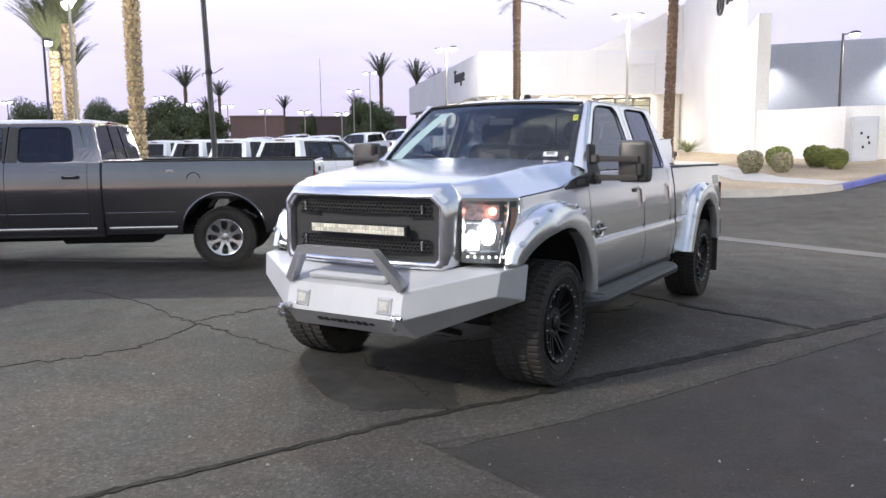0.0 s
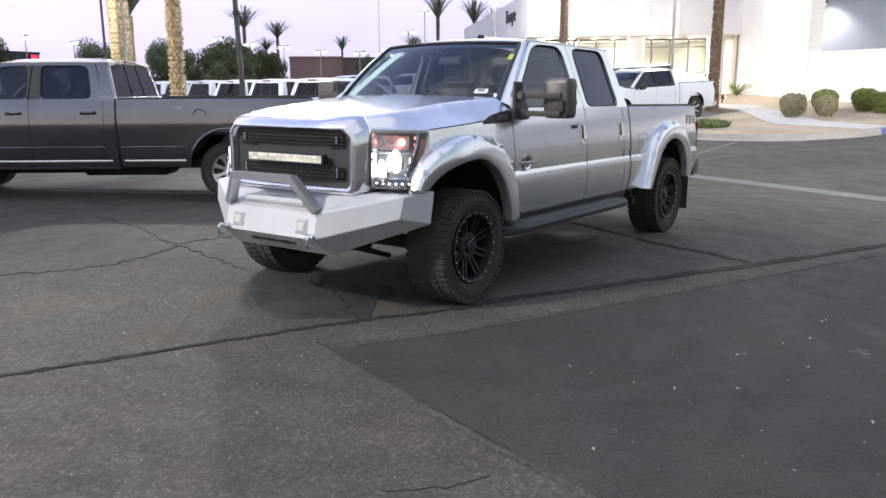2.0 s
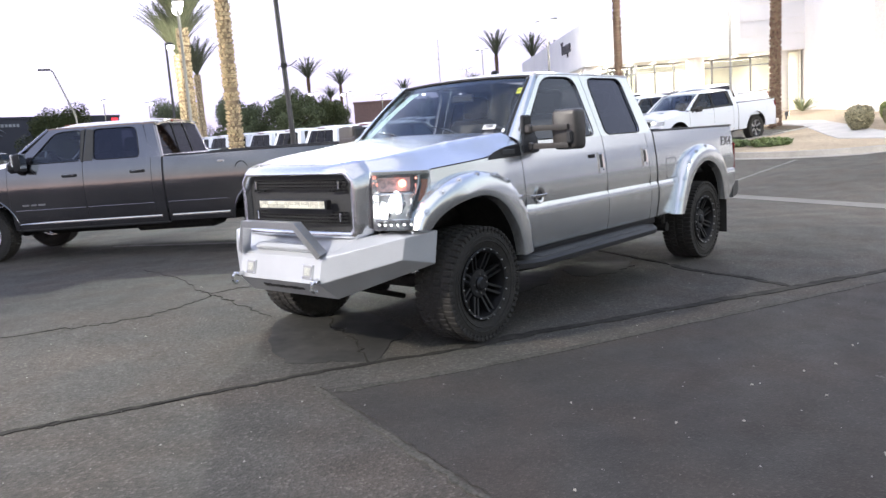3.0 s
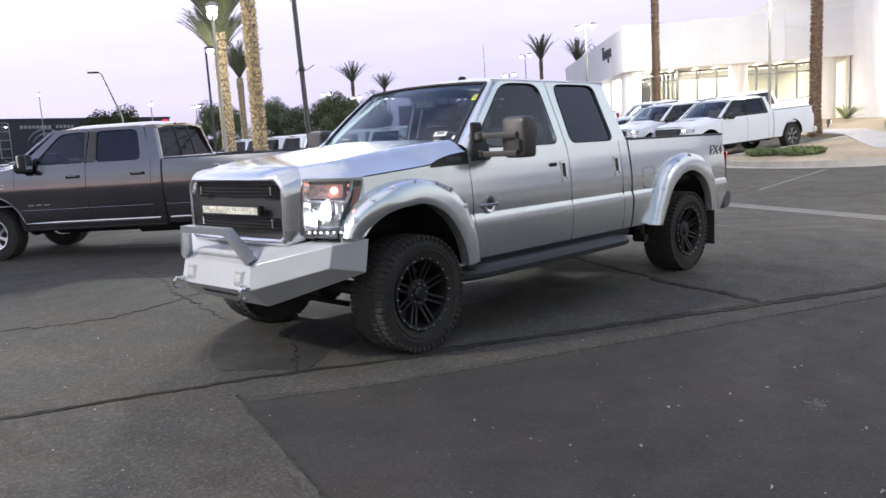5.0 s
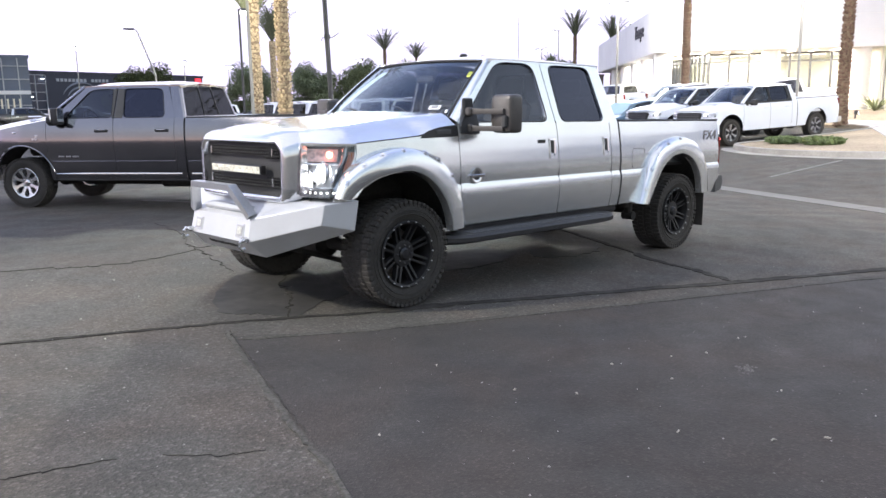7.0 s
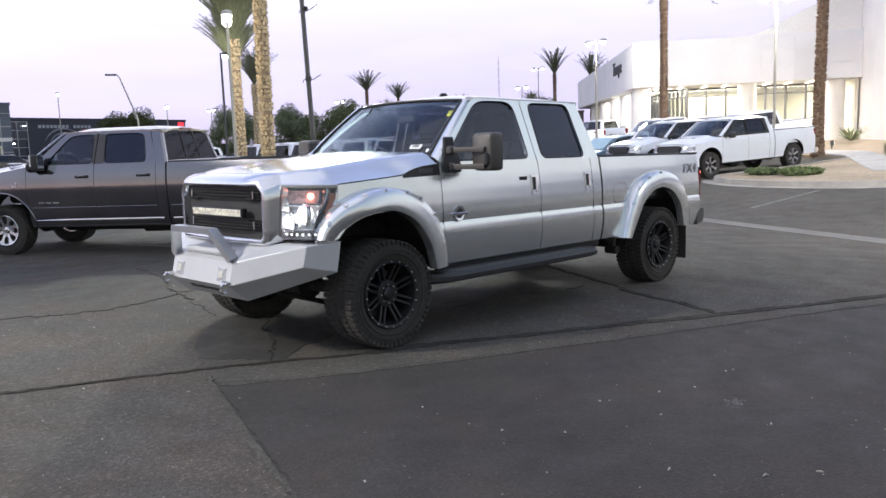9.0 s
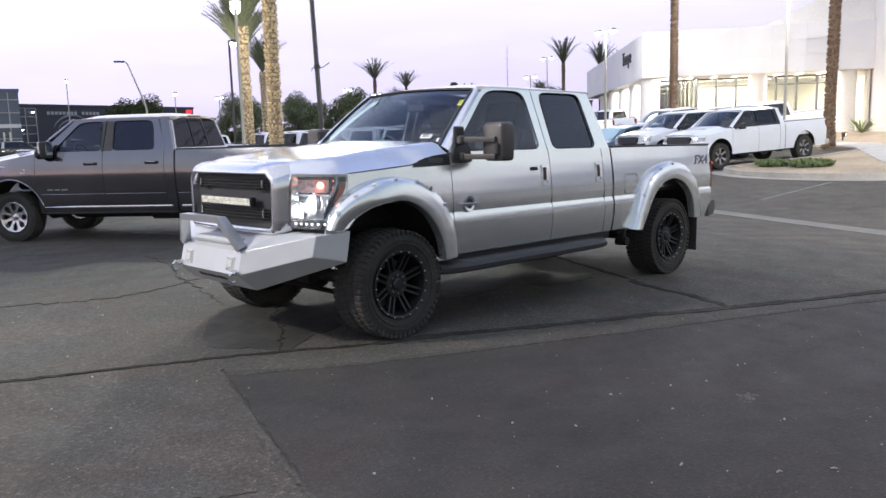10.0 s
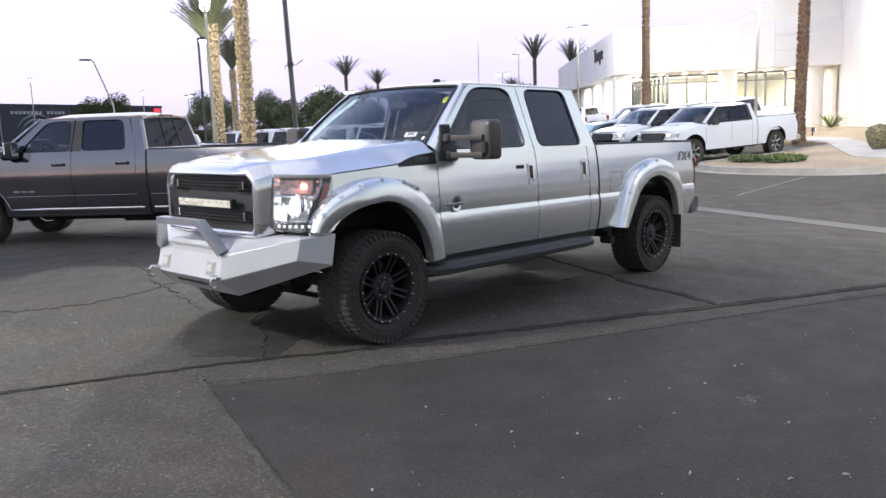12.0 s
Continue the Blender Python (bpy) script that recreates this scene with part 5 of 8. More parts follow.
loops = [chamfered(0.572, 0.915, 1.285, 0.05, -0.81), chamfered(0.578, 0.908, 1.292, 0.055, -0.862), chamfered(0.600, 0.885, 1.305, 0.065, -0.872), chamfered(0.622, 0.868, 1.328, 0.078, -0.862),
         chamfered(0.642, 0.858, 1.352, 0.085, -0.83), chamfered(0.656, 0.854, 1.374, 0.09, -0.77), chamfered(0.664, 0.854, 1.382, 0.09, -0.70)]
g.loft(loops, False)
part("grille_surround", g, mat("polished_trim", (0.72, 0.73, 0.76), 0.2, 0.95, 0.3, grain=0.04, gscale=50), truck, "polished bright grille surround", angle=60)
g = Geo()
g.loft([chamfered(0.574, 0.912, 1.288, 0.05, -0.815), chamfered(0.574, 0.912, 1.288, 0.05, -0.79)])
grille = part("grille", g, mat("grille_black", (0.030, 0.030, 0.031), 0.6, grain=0.15, gscale=60), truck, "flat black mesh grille insert")


def gx(y, x=-0.822):
    return x + 0.05 * (y / 0.65) ** 2


g = Geo()
for z0, rows_ in ((1.185, 4), (0.965, 4)):
    g, pits = Geo(), Geo()
    for r in range(rows_):
        for c in range(38):
            y = -0.50 + c * 0.027 + (0.0135 if r % 2 else 0)
            z = z0 + r * 0.023
            if abs(y) > 0.51:
                continue
            if abs(y) < 0.36 and ((z0 > 1.1 and r == 0) or (z0 < 1.1 and r == 3)):
                continue
            x = gx(y, -0.824)
            ring = [(math.cos(math.pi * k / 3 + math.pi / 6), math.sin(math.pi * k / 3 + math.pi / 6)) for k in range(6)]
            vs = [(x, y + 0.0135 * a, z + 0.0135 * b) for a, b in ring] + [(x, y + 0.0098 * a, z + 0.0098 * b) for a, b in ring] + [(x + 0.012, y + 0.0098 * a, z + 0.0098 * b) for a, b in ring]
            g.add(vs[:12], [(k, (k + 1) % 6, 6 + (k + 1) % 6, 6 + k) for k in range(6)])
            pits.add(vs[6:], [(k, (k + 1) % 6, 6 + (k + 1) % 6, 6 + k) for k in range(6)] + [tuple(range(6, 12))])
    part("mesh_band", g, MATS["grille_black"], grille, "honeycomb mesh band")
    part("mesh_opening", pits, mat("dark_void", (0.004, 0.004, 0.004), 0.8, grain=0.1), grille)
g = Geo()
g.box((-0.838, 0, 1.092), (0.05, 0.75, 0.066), 0.008)
bar = part("light_bar", g, SATIN, grille)
g = Geo()
for r in range(2):
    for c in range(30):
        y = -0.36 + 0.72 * (c + 0.5) / 30
        z = 1.092 + (r - 0.5) * 0.026
        g.add([(-0.865, y - 0.0115, z - 0.0125), (-0.865, y + 0.0115, z - 0.0125), (-0.865, y + 0.0115, z + 0.0125), (-0.865, y - 0.0115, z + 0.0125), (-0.868, y, z)],
              [(0, 1, 4), (1, 2, 4), (2, 3, 4), (3, 0, 4)])
part("led_lens", g, mat("led_cells", (0.62, 0.60, 0.50), 0.3, vary=0.25), bar, "two rows of clear cells")
for s in (-1, 1):
    for z in (1.225, 1.005):
        g = Geo()
        g.box((gx(0.46, -0.838), s * 0.455, z), (0.014, 0.016, 0.06), 0.005)
        part("mesh_clip", g, CHROME, grille)

# headlamps
for s in (-1, 1):
    def hp(u, v, d=0.0):
        """A point of the lamp: u 0..1 from the grille outwards, v 0..1 up, d metres into it."""
        top = Vector((-0.705, 0.672, 1.292)).lerp(Vector((-0.377, 0.897, 1.280)), u)
        low = Vector((-0.735, 0.688, 0.912)).lerp(Vector((-0.572, 0.935, 0.905)), u)
        p = low.lerp(top, v)
        p.x += u * 0.19 * (min(1.0, v / 0.75) - v)
        p += Vector((-0.045, 0.03, 0)) * math.sin(math.pi * u) * (0.6 + 0.4 * math.sin(math.pi * v))
        n = Vector((0.75, -0.6, 0)).normalized()
        p = p + n * d
        return Vector((p.x, s * p.y, p.z))

    g = Geo()
    g.grid([[hp(u / 8, v / 6, 0.11) for v in range(7)] for u in range(9)])
    edge = [(u / 8, 0) for u in range(9)] + [(1, v / 6) for v in range(1, 7)] + [(u / 8, 1) for u in range(7, -1, -1)] + [(0, v / 6) for v in range(5, -1, -1)]
    g.grid([[hp(u, v, 0.0), hp(u, v, 0.12)] for u, v in edge])
    hl = part("headlamp", g, mat("smoked_housing", (0.26, 0.25, 0.255), 0.22, 0.8, grain=0.3, gscale=20), truck, "lit headlamp in a smoked housing")
    g = Geo()
    g.grid([[hp(u / 8, v / 6, 0.0) for v in range(7)] for u in range(9)])
    lens = part("lamp_lens", g, G_CLEAR, hl, angle=60)
    lens.visible_shadow = False

    def bowl(u, v, r, depth, nm, m_, d0=0.05):
        g = Geo()
        c = hp(u, v, d0)
        a = Vector((-0.92, s * -0.39, 0)).normalized()
        e1 = a.cross(Vector((0, 0, 1))).normalized()
        loops = []
        for k, (dd, rr) in enumerate(((depth, 0.15), (depth * 0.8, 0.6), (depth * 0.35, 0.9), (0, 1.0), (-0.004, 1.06), (0.004, 1.1))):
            loops.append([c - a * dd + r * rr * (math.cos(t) * e1 + math.sin(t) * Vector((0, 0, 1))) for t in [2 * math.pi * j / 20 for j in range(20)]])
        g.loft(loops, False)
        return part(nm, g, m_, hl)

    def globe(u, v, r, d0, nm, m_):
        c = hp(u, v, d0)
        g = Geo()
        g.lathe([(r * math.sin(q), r * math.cos(q) + 1e-4) for q in [math.pi * (k / 8 - 0.5) for k in range(9)]], c, 16, "z")
        return part(nm, g, m_, hl, angle=80)

    bowl(0.22, 0.32, 0.070, 0.05, "reflector", BRUSHED)
    globe(0.22, 0.30, 0.046, 0.075, "low_beam", HEAD_LIT)
    bowl(0.47, 0.47, 0.078, 0.05, "reflector", BRUSHED)
    # pale panel added behind the bulbs; its brightness stands in for lamp bloom
    g = Geo()
    g.grid([[hp(0.03 + 0.70 * u / 10, 0.15 + 0.46 * v / 6, 0.098 + 0.008 * ((u + v) % 2)) for v in range(7)] for u in range(11)])
    part("reflector_panel", g, mat("faceted_reflector", (0.62, 0.62, 0.63), 0.34, 0.7, grain=0.1, gscale=40), hl, angle=5)
    globe(0.46, 0.47, 0.058, 0.075, "projector", HEAD_LIT)
    g = Geo()
    g.grid([[hp(0.05 + 0.6 * u / 6, 0.66 + 0.24 * v / 3, 0.065) for v in range(4)] for u in range(7)])
    part("signal_reflector", g, mat("signal_reflector", (0.72, 0.50, 0.46), 0.3, 0.6, grain=0.35, gscale=45, bump=0.5, bscale=60), hl)
    globe(0.52, 0.80, 0.026, 0.04, "signal_bulb", AMBER_LIT)
    g = Geo()
    g.grid([[hp(0.84 + 0.13 * u / 3, 0.48 + 0.38 * v / 4, 0.012 + 0.01 * (1 - u / 3)) for v in range(5)] for u in range(4)])
    part("side_reflector", g, AMBER, hl)
    for k in range(6):
        globe(0.12 + 0.14 * k, 0.09, 0.0085, 0.02, "led", LED_LIT)
    g = Geo()
    for u0, v0, u1, v1 in ((0.05, 0.62, 0.7, 0.62), (0.72, 0.2, 0.80, 0.95), (0.05, 0.17, 0.9, 0.17)):
        g.tube([hp(u0 + (u1 - u0) * t / 6, v0 + (v1 - v0) * t / 6, 0.04) for t in range(7)], 0.008, 5)
    part("lamp_trim", g, BRUSHED, hl)
    g = Geo()
    g.sheet([[hp(0.76 + 0.02 * v / 6, v / 6, d) for v in range(7)] for d in (0.002, 0.112)], (0, 0.006, 0))
    part("divider", g, MATS["smoked_housing"], hl)
    for k in range(6):
        p, u_ = hp(0.715 + 0.012 * k, 0.22 + 0.125 * k, 0.03), hp(0.735 + 0.012 * k, 0.31 + 0.125 * k, 0.045)
        g = Geo()
        g.tube([p, p.lerp(u_, 0.5) + Vector((-0.012, 0, 0)), u_], [0.006, 0.013, 0.005], 4)
        part("facet", g, CHROME, hl)
    g = Geo()
    for k in range(7):
        g.tube([hp(0.80 + 0.16 * k / 6, 0.10 + 0.04 * k, 0.03), hp(0.82 + 0.16 * k / 6, 0.30 + 0.06 * k, 0.03)], 0.004, 4)
    part("facets", g, CHROME, hl)

mirror_pair(PS, truck, TY, (0.80, 1.215, 1.505), (0.14, 0.225, 0.31), (BLACK, mat("mirror_shell", (0.075, 0.068, 0.064), 0.40, 0.1, grain=0.1)), 2)

# steering link below the bumper
g = Geo()
g.tube([(-0.60, -0.27, 0.475), (-0.10, -0.31, 0.313)], 0.022, 10)
part("steering_link", g, UNDER, truck)
# lit bulbs of the tail lamps
for tl in [c for c in truck.children if c.name.startswith("tail_lamp")]:
    sd = 1 if sum(v.co.y for v in tl.data.vertices) > 0 else -1
    g = Geo()
    g.box((PS["bed1"] + 0.018, sd * (TY(4.9, 1.15) - 0.05), 1.155), (0.03, 0.035, 0.045), 0.008)
    part("bulb", g, TAIL_LIT, tl, "lit red tail bulb")
# steps, vents, badges, flaps and other fittings
STEP_BLACK = mat("step_black", (0.030, 0.030, 0.031), 0.55, grain=0.2, gscale=60, stain=0.2)
for s in (-1, 1):
    g = Geo()
    rows = []
    for x in (0.42, 0.50, 0.62, 2.52, 2.64, 2.72):
        k = 0.45 if x in (0.42, 2.72) else 0.8 if x in (0.50, 2.64) else 1.0
        rows.append([(x, s * (0.95 + y * k), 0.505 + z) for y, z in ((0.0, 0.045), (0.02, 0.058), (0.05, 0.040), (0.16, 0.034), (0.19, 0.012), (0.185, -0.024), (0.12, -0.045), (0.0, -0.04))])
    g.loft(rows)
    st = part("side_step", g, STEP_BLACK, truck, "ribbed dark side step")
    g = Geo()
    for k in range(4):
        g.box((1.57, s * (1.012 + 0.026 * k), 0.546 - 0.0015 * k), (1.86, 0.011, 0.012), 0.003)
    part("tread", g, GREY_PLASTIC, st)
    g = Geo()
    for x in (0.75, 1.55, 2.4):
        g.tube([(x, s * 0.55, 0.58), (x, s * 0.93, 0.50)], 0.022, 6)
    part("bracket", g, UNDER, st)
    g = Geo()
    g.sheet([[(x, s * (TY(x, z) + 0.003), z) for x, z in ((a, b), (c, d))] for (a, b), (c, d) in zip([(0.20, 1.318), (0.24, 1.319), (0.33, 1.321), (0.45, 1.324), (0.592, 1.328)], [(0.21, 1.334), (0.255, 1.366), (0.34, 1.391), (0.46, 1.402), (0.592, 1.408)])], (0, s * 0.006, 0))
    v = part("fender_vent", g, SATIN, truck, "black fender vent")
    g = Geo()
    g.box((0.43, s * (TY(0.43, 1.365) + 0.013), 1.364), (0.16, 0.006, 0.034), 0.004)
    part("vent_bar", g, GREY_PLASTIC, v)
    # round diesel badge with wings
    g = Geo()
    cx, cz = 0.775, 1.005
    yb = s * (TY(cx, cz) + 0.004)
    g.lathe([(-0.004, 0.050), (0.006 if s > 0 else -0.010, 0.064), (0.006 if s > 0 else -0.010, 0.050), (-0.004, 0.040)], (cx, yb, cz), 24)
    bd = part("badge", g, CHROME, truck, "round chrome badge with a cross bar")
    g = Geo()
    g.box((cx, yb + s * 0.006, cz - 0.004), (0.20, 0.012, 0.024), 0.003)
    part("badge_bar", g, CHROME, bd)
    for k in range(7):
        g = Geo()
        g.box((cx - 0.075 + 0.025 * k, yb + s * 0.0125, cz - 0.004), (0.016, 0.003, 0.013))
        part("bar_mark", g, DECAL, bd)
    g = Geo()
    g.lathe([(0, 0.001), (0, 0.044)], (cx, yb + s * 0.001, cz), 20)
    part("badge_field", g, mat("badge_grey", (0.07, 0.07, 0.075), 0.3, 0.8, grain=0.4, gscale=90, bump=0.5, bscale=120), bd)
    g = Geo()
    g.box((1.64, s * (TY(1.64, 1.255) + 0.003), 1.262), (0.10, 0.008, 0.032), 0.003)
    part("key_pad", g, SATIN, truck)
    if s < 0:
        g = Geo()
        loop = [(3.09, 0.975), (3.09, 1.135), (3.11, 1.155), (3.30, 1.155), (3.32, 1.135), (3.32, 0.975), (3.30, 0.958), (3.11, 0.958), (3.09, 0.975)]
        g.tube([(x, s * (TY(x, z) + 0.0005), z) for x, z in loop], 0.004, 4)
        part("fuel_door_gap", g, DECAL, truck)
    m_l = pose(4.715, s * (TY(4.715, 1.262) + 0.005), 1.262, 81.5, 0, 1.6 if s < 0 else 178.4)
    words("FX4", 0.150, 0.0008, DECAL, m_l @ Matrix.Diagonal((1.3, 1, 1, 1)), "decal", truck, "grey and red FX4 decal", 0.25)
    g = Geo()
    g.box((4.47, s * 0.93, 0.52), (0.012, 0.30, 0.56), 0.004)
    part("mud_flap", g, RUBBER, truck)
    g = Geo()
    g.box((3.27, s * 0.80, 0.60), (0.12, 0.10, 0.16), 0.02)
    g.box((3.36, s * 0.80, 0.52), (0.07, 0.08, 0.20), 0.015)
    g.cyl((3.36, s * 0.74, 0.43), (3.36, s * 0.87, 0.43), 0.045, n=12)
    part("spring_hanger", g, UNDER, truck)
    g = Geo()
    xb = PS["bed1"]
    g.box((xb + 0.012, s * (TY(xb, 1.1) - 0.02), 1.06), (0.035, 0.05, 0.36), 0.012)
    tl = part("tail_lens", g, RED_LENS, truck, "dark red tail lamp lens at the bed corner")
    g = Geo()
    g.box((xb + 0.026, s * (TY(xb, 1.2) - 0.012), 1.215), (0.02, 0.045, 0.04), 0.008)
    part("tail_bulb", g, TAIL_LIT, tl)
for xg, r in ((PS["doorF"] - 0.003, 0.005), (PS["gapB"] + 0.004, 0.005), (PS["doorR"] + 0.003, 0.005), (2.879, 0.013)):
    panel_gap(truck, TY, xg, PS["rock"], PS["belt"], r)
g = Geo()
g.loft([[(1.64 + 0.05 * math.cos(t) * k, 0.032 * math.sin(t) * k, 2.045 + z) for t in [2 * math.pi * j / 14 for j in range(14)]] for z, k in ((0.0, 1.0), (0.018, 0.95), (0.034, 0.6))])
part("roof_antenna", g, SATIN, truck)
for s in (-1, 1):
    g = Geo()
    g.tube([(0.50, s * 0.52, 1.485), (0.60, s * 0.25, 1.555), (0.64, s * 0.05, 1.59)] if s < 0 else [(0.45, 0.02, 1.48), (0.53, 0.32, 1.545), (0.62, 0.56, 1.565)], [0.012, 0.009, 0.005], 5)
    g.cyl((0.49, s * 0.50 if s < 0 else 0.04, 1.45), (0.48, s * 0.50 if s < 0 else 0.04, 1.51), 0.02, n=8)
    part("wiper", g, BLACK, truck)
    g = Geo()
    g.box((0.02, s * 0.30, 1.470), (0.035, 0.02, 0.014), 0.005)
    part("washer_jet", g, BLACK, truck)
g = Geo()
g.grid([[(0.46 + 0.16 * abs(q) ** 2, q * 0.82, 1.474 - 0.01 * q * q), (0.52 + 0.16 * abs(q) ** 2, q * 0.82, 1.480)] for q in [k / 8 - 1 for k in range(17)]])
part("cowl", g, BLACK, truck)


def on_screen(q, t, d=0.006):
    """A point of the windscreen; q across -1..1, t up 0..1."""
    wsb, wst = PS["ws_base"], PS["ws_top"]
    b = Vector((wsb[0] + (wsb[3] - wsb[0]) * (1 - q * q), wsb[1] * q, wsb[2]))
    e = Vector((wst[0] - 0.07 * (1 - q * q), wst[1] * q, wst[2] + 0.02 * (1 - q * q)))
    p = b.lerp(e, t)
    p.z += 0.02 * math.sin(math.pi * t)
    return p + Vector((d, 0, -d))


g = Geo()
g.sheet([[on_screen(q, 0.0, 0.012) + Vector((dx, 0, dz)) for dx, dz in ((0, 0), (0.10, 0.012), (0.30, 0.016), (0.48, -0.03), (0.52, -0.12))] for q in [k / 8 - 1 for k in range(17)]], (0, 0, -0.02))
part("dash_top", g, DASH, truck)
BORDER = mat("screen_border", (0.012, 0.012, 0.014), 0.25, grain=0.1, gscale=40)
g = Geo()
for q0, q1, t0, t1 in ((-1, 1, 0.90, 1.0), (-1, -0.955, 0.0, 0.90), (0.955, 1, 0.0, 0.90), (-0.955, 0.955, 0.0, 0.035)):
    g.grid([[on_screen(q0 + (q1 - q0) * i / 12, t0 + (t1 - t0) * j / 6, 0.003) for j in range(7)] for i in range(13)])
part("screen_border", g, BORDER, truck, "black band round the windscreen", angle=60)

for nm, q0, q1, t0, t1, m_, lb in (("price_tag", -0.87, -0.75, 0.11, 0.175, PAPER, "small white tag in the windscreen"), ("yellow_sticker", -0.985, -0.935, 0.66, 0.765, YELLOW, "small yellow sticker in the windscreen"),
                                   ("round_sticker", -0.965, -0.94, 0.06, 0.11, PAPER, "small round sticker")):
    g = Geo()
    g.grid([[on_screen(q0 + (q1 - q0) * i / 3, t0 + (t1 - t0) * j / 2, -0.003) for j in range(3)] for i in range(4)])
    tag = part(nm, g, m_, truck, lb)
    if nm != "round_sticker":
        g = Geo()
        for k in range(2):
            tt = t0 + (t1 - t0) * (0.35 + 0.3 * k)
            g.grid([[on_screen(q, tt + d, -0.005) for d in (0, 0.012)] for q in (q0 + (q1 - q0) * 0.2, q0 + (q1 - q0) * 0.8)])
        part("print_bars", g, INK, tag)
g = Geo()
g.grid([[on_screen(0.80 - 0.04 * j + 0.16 * i / 2, 0.10 + 0.78 * j / 5, 0.012) for j in range(6)] for i in range(3)])
part("price_sheet", g, mat("pale_green_paper", (0.55, 0.70, 0.66), 0.7, stain=0.06), truck, "large pale green price sheet inside the windscreen")

# headlamp beams: low spots that the two lit lamps throw ahead
for s in (-1, 1):
    lamp("headlamp_beam", "SPOT", look((-0.80, s * 0.74, 1.08), (-6.0, s * 1.0, 0.0)), 10, (1.0, 0.98, 0.95), cone=85, radius=0.05)

# ---- the charcoal pickup ----
PR = dict(
    wb=4.36, rock=0.47, belt=1.41, R=0.405, rim=0.245, tw=0.27, track=0.85, wheel="eight_lug",
    prof=[(0.35, 0.905), (0.47, 0.93), (0.62, 0.960), (0.80, 0.980), (0.95, 0.994), (1.05, 0.998), (1.13, 0.995), (1.25, 0.983), (1.33, 0.967), (1.41, 0.948), (1.92, 0.80), (2.1, 0.76)],
    plan=[(-1.0, 0.80), (-0.61, 0.90), (-0.35, 0.96), (0.0, 0.995), (0.35, 1.0), (5.0, 1.0), (5.54, 0.985)],
    nose=-0.80, chin=0.6, head=[(-0.80, 0.98), (-0.5, 1.24)], shut=[(-0.5, 1.24), (0.1, 1.34), (0.47, 1.40)],
    doorF=0.47, gapB=1.63, doorR=2.66, cabR=2.82, cabtop=2.69, bed0=2.85, bed1=5.55, rail=1.41, bed_floor=0.95, tail=(0.92, 1.30),
    arch_r=0.55, arch_z=0.45, handle_z=1.225, handle_in=0.20, handle_mat=BLACK, sill_up=0.04,
    winF=[(0.80, 1.425), (0.86, 1.50), (1.19, 1.83), (1.30, 1.862), (1.58, 1.87), (1.61, 1.84), (1.60, 1.425)],
    frmF=[(0.50, 1.405), (0.62, 1.46), (1.13, 1.90), (1.28, 1.92), (1.66, 1.92), (1.67, 1.91), (1.622, 1.405)],
    winR=[(1.80, 1.425), (1.80, 1.84), (1.83, 1.87), (2.38, 1.868), (2.45, 1.83), (2.50, 1.425)],
    frmR=[(1.642, 1.405), (1.69, 1.91), (1.70, 1.92), (2.50, 1.92), (2.54, 1.90), (2.68, 1.405)], frmR_top=2.56, frmtop=1.92,
    pillar=((0.47, 1.43), (1.12, 1.905)), roof0=1.08, roof1=2.72, roof=1.985, ws_base=(0.50, 0.80, 1.45, 0.28), ws_top=(1.10, 0.74, 1.905), cowl=(0.30, 1.46), rocker_mat=GREY_PLASTIC, rear_mat=CHARCOAL, rear_glass=(0.95, 0.05))
ay_ = Vector((0.808, 0.589, 0))
ro = Vector((0.05, 8.35, 0)) + ay_ * 0.95
long_bed, RY = pickup(PR, pose(ro.x, ro.y, 0.035, 0, 0, -53.9), "pickup_truck", "charcoal long-bed pickup with chrome wheels, parked on the lot", CHARCOAL)
hood(PR, long_bed, RY, CHARCOAL, (-0.84, 0.72, 1.24, 1.27))
plain_nose(PR, long_bed, RY, CHARCOAL, -0.90)
mirror_pair(PR, long_bed, RY, (0.66, 1.08, 1.46), (0.11, 0.18, 0.26), (BLACK, BLACK), 1)
PILLAR_TRIM = mat("pillar_trim", (0.085, 0.080, 0.070), 0.35, 0.1, grain=0.1)
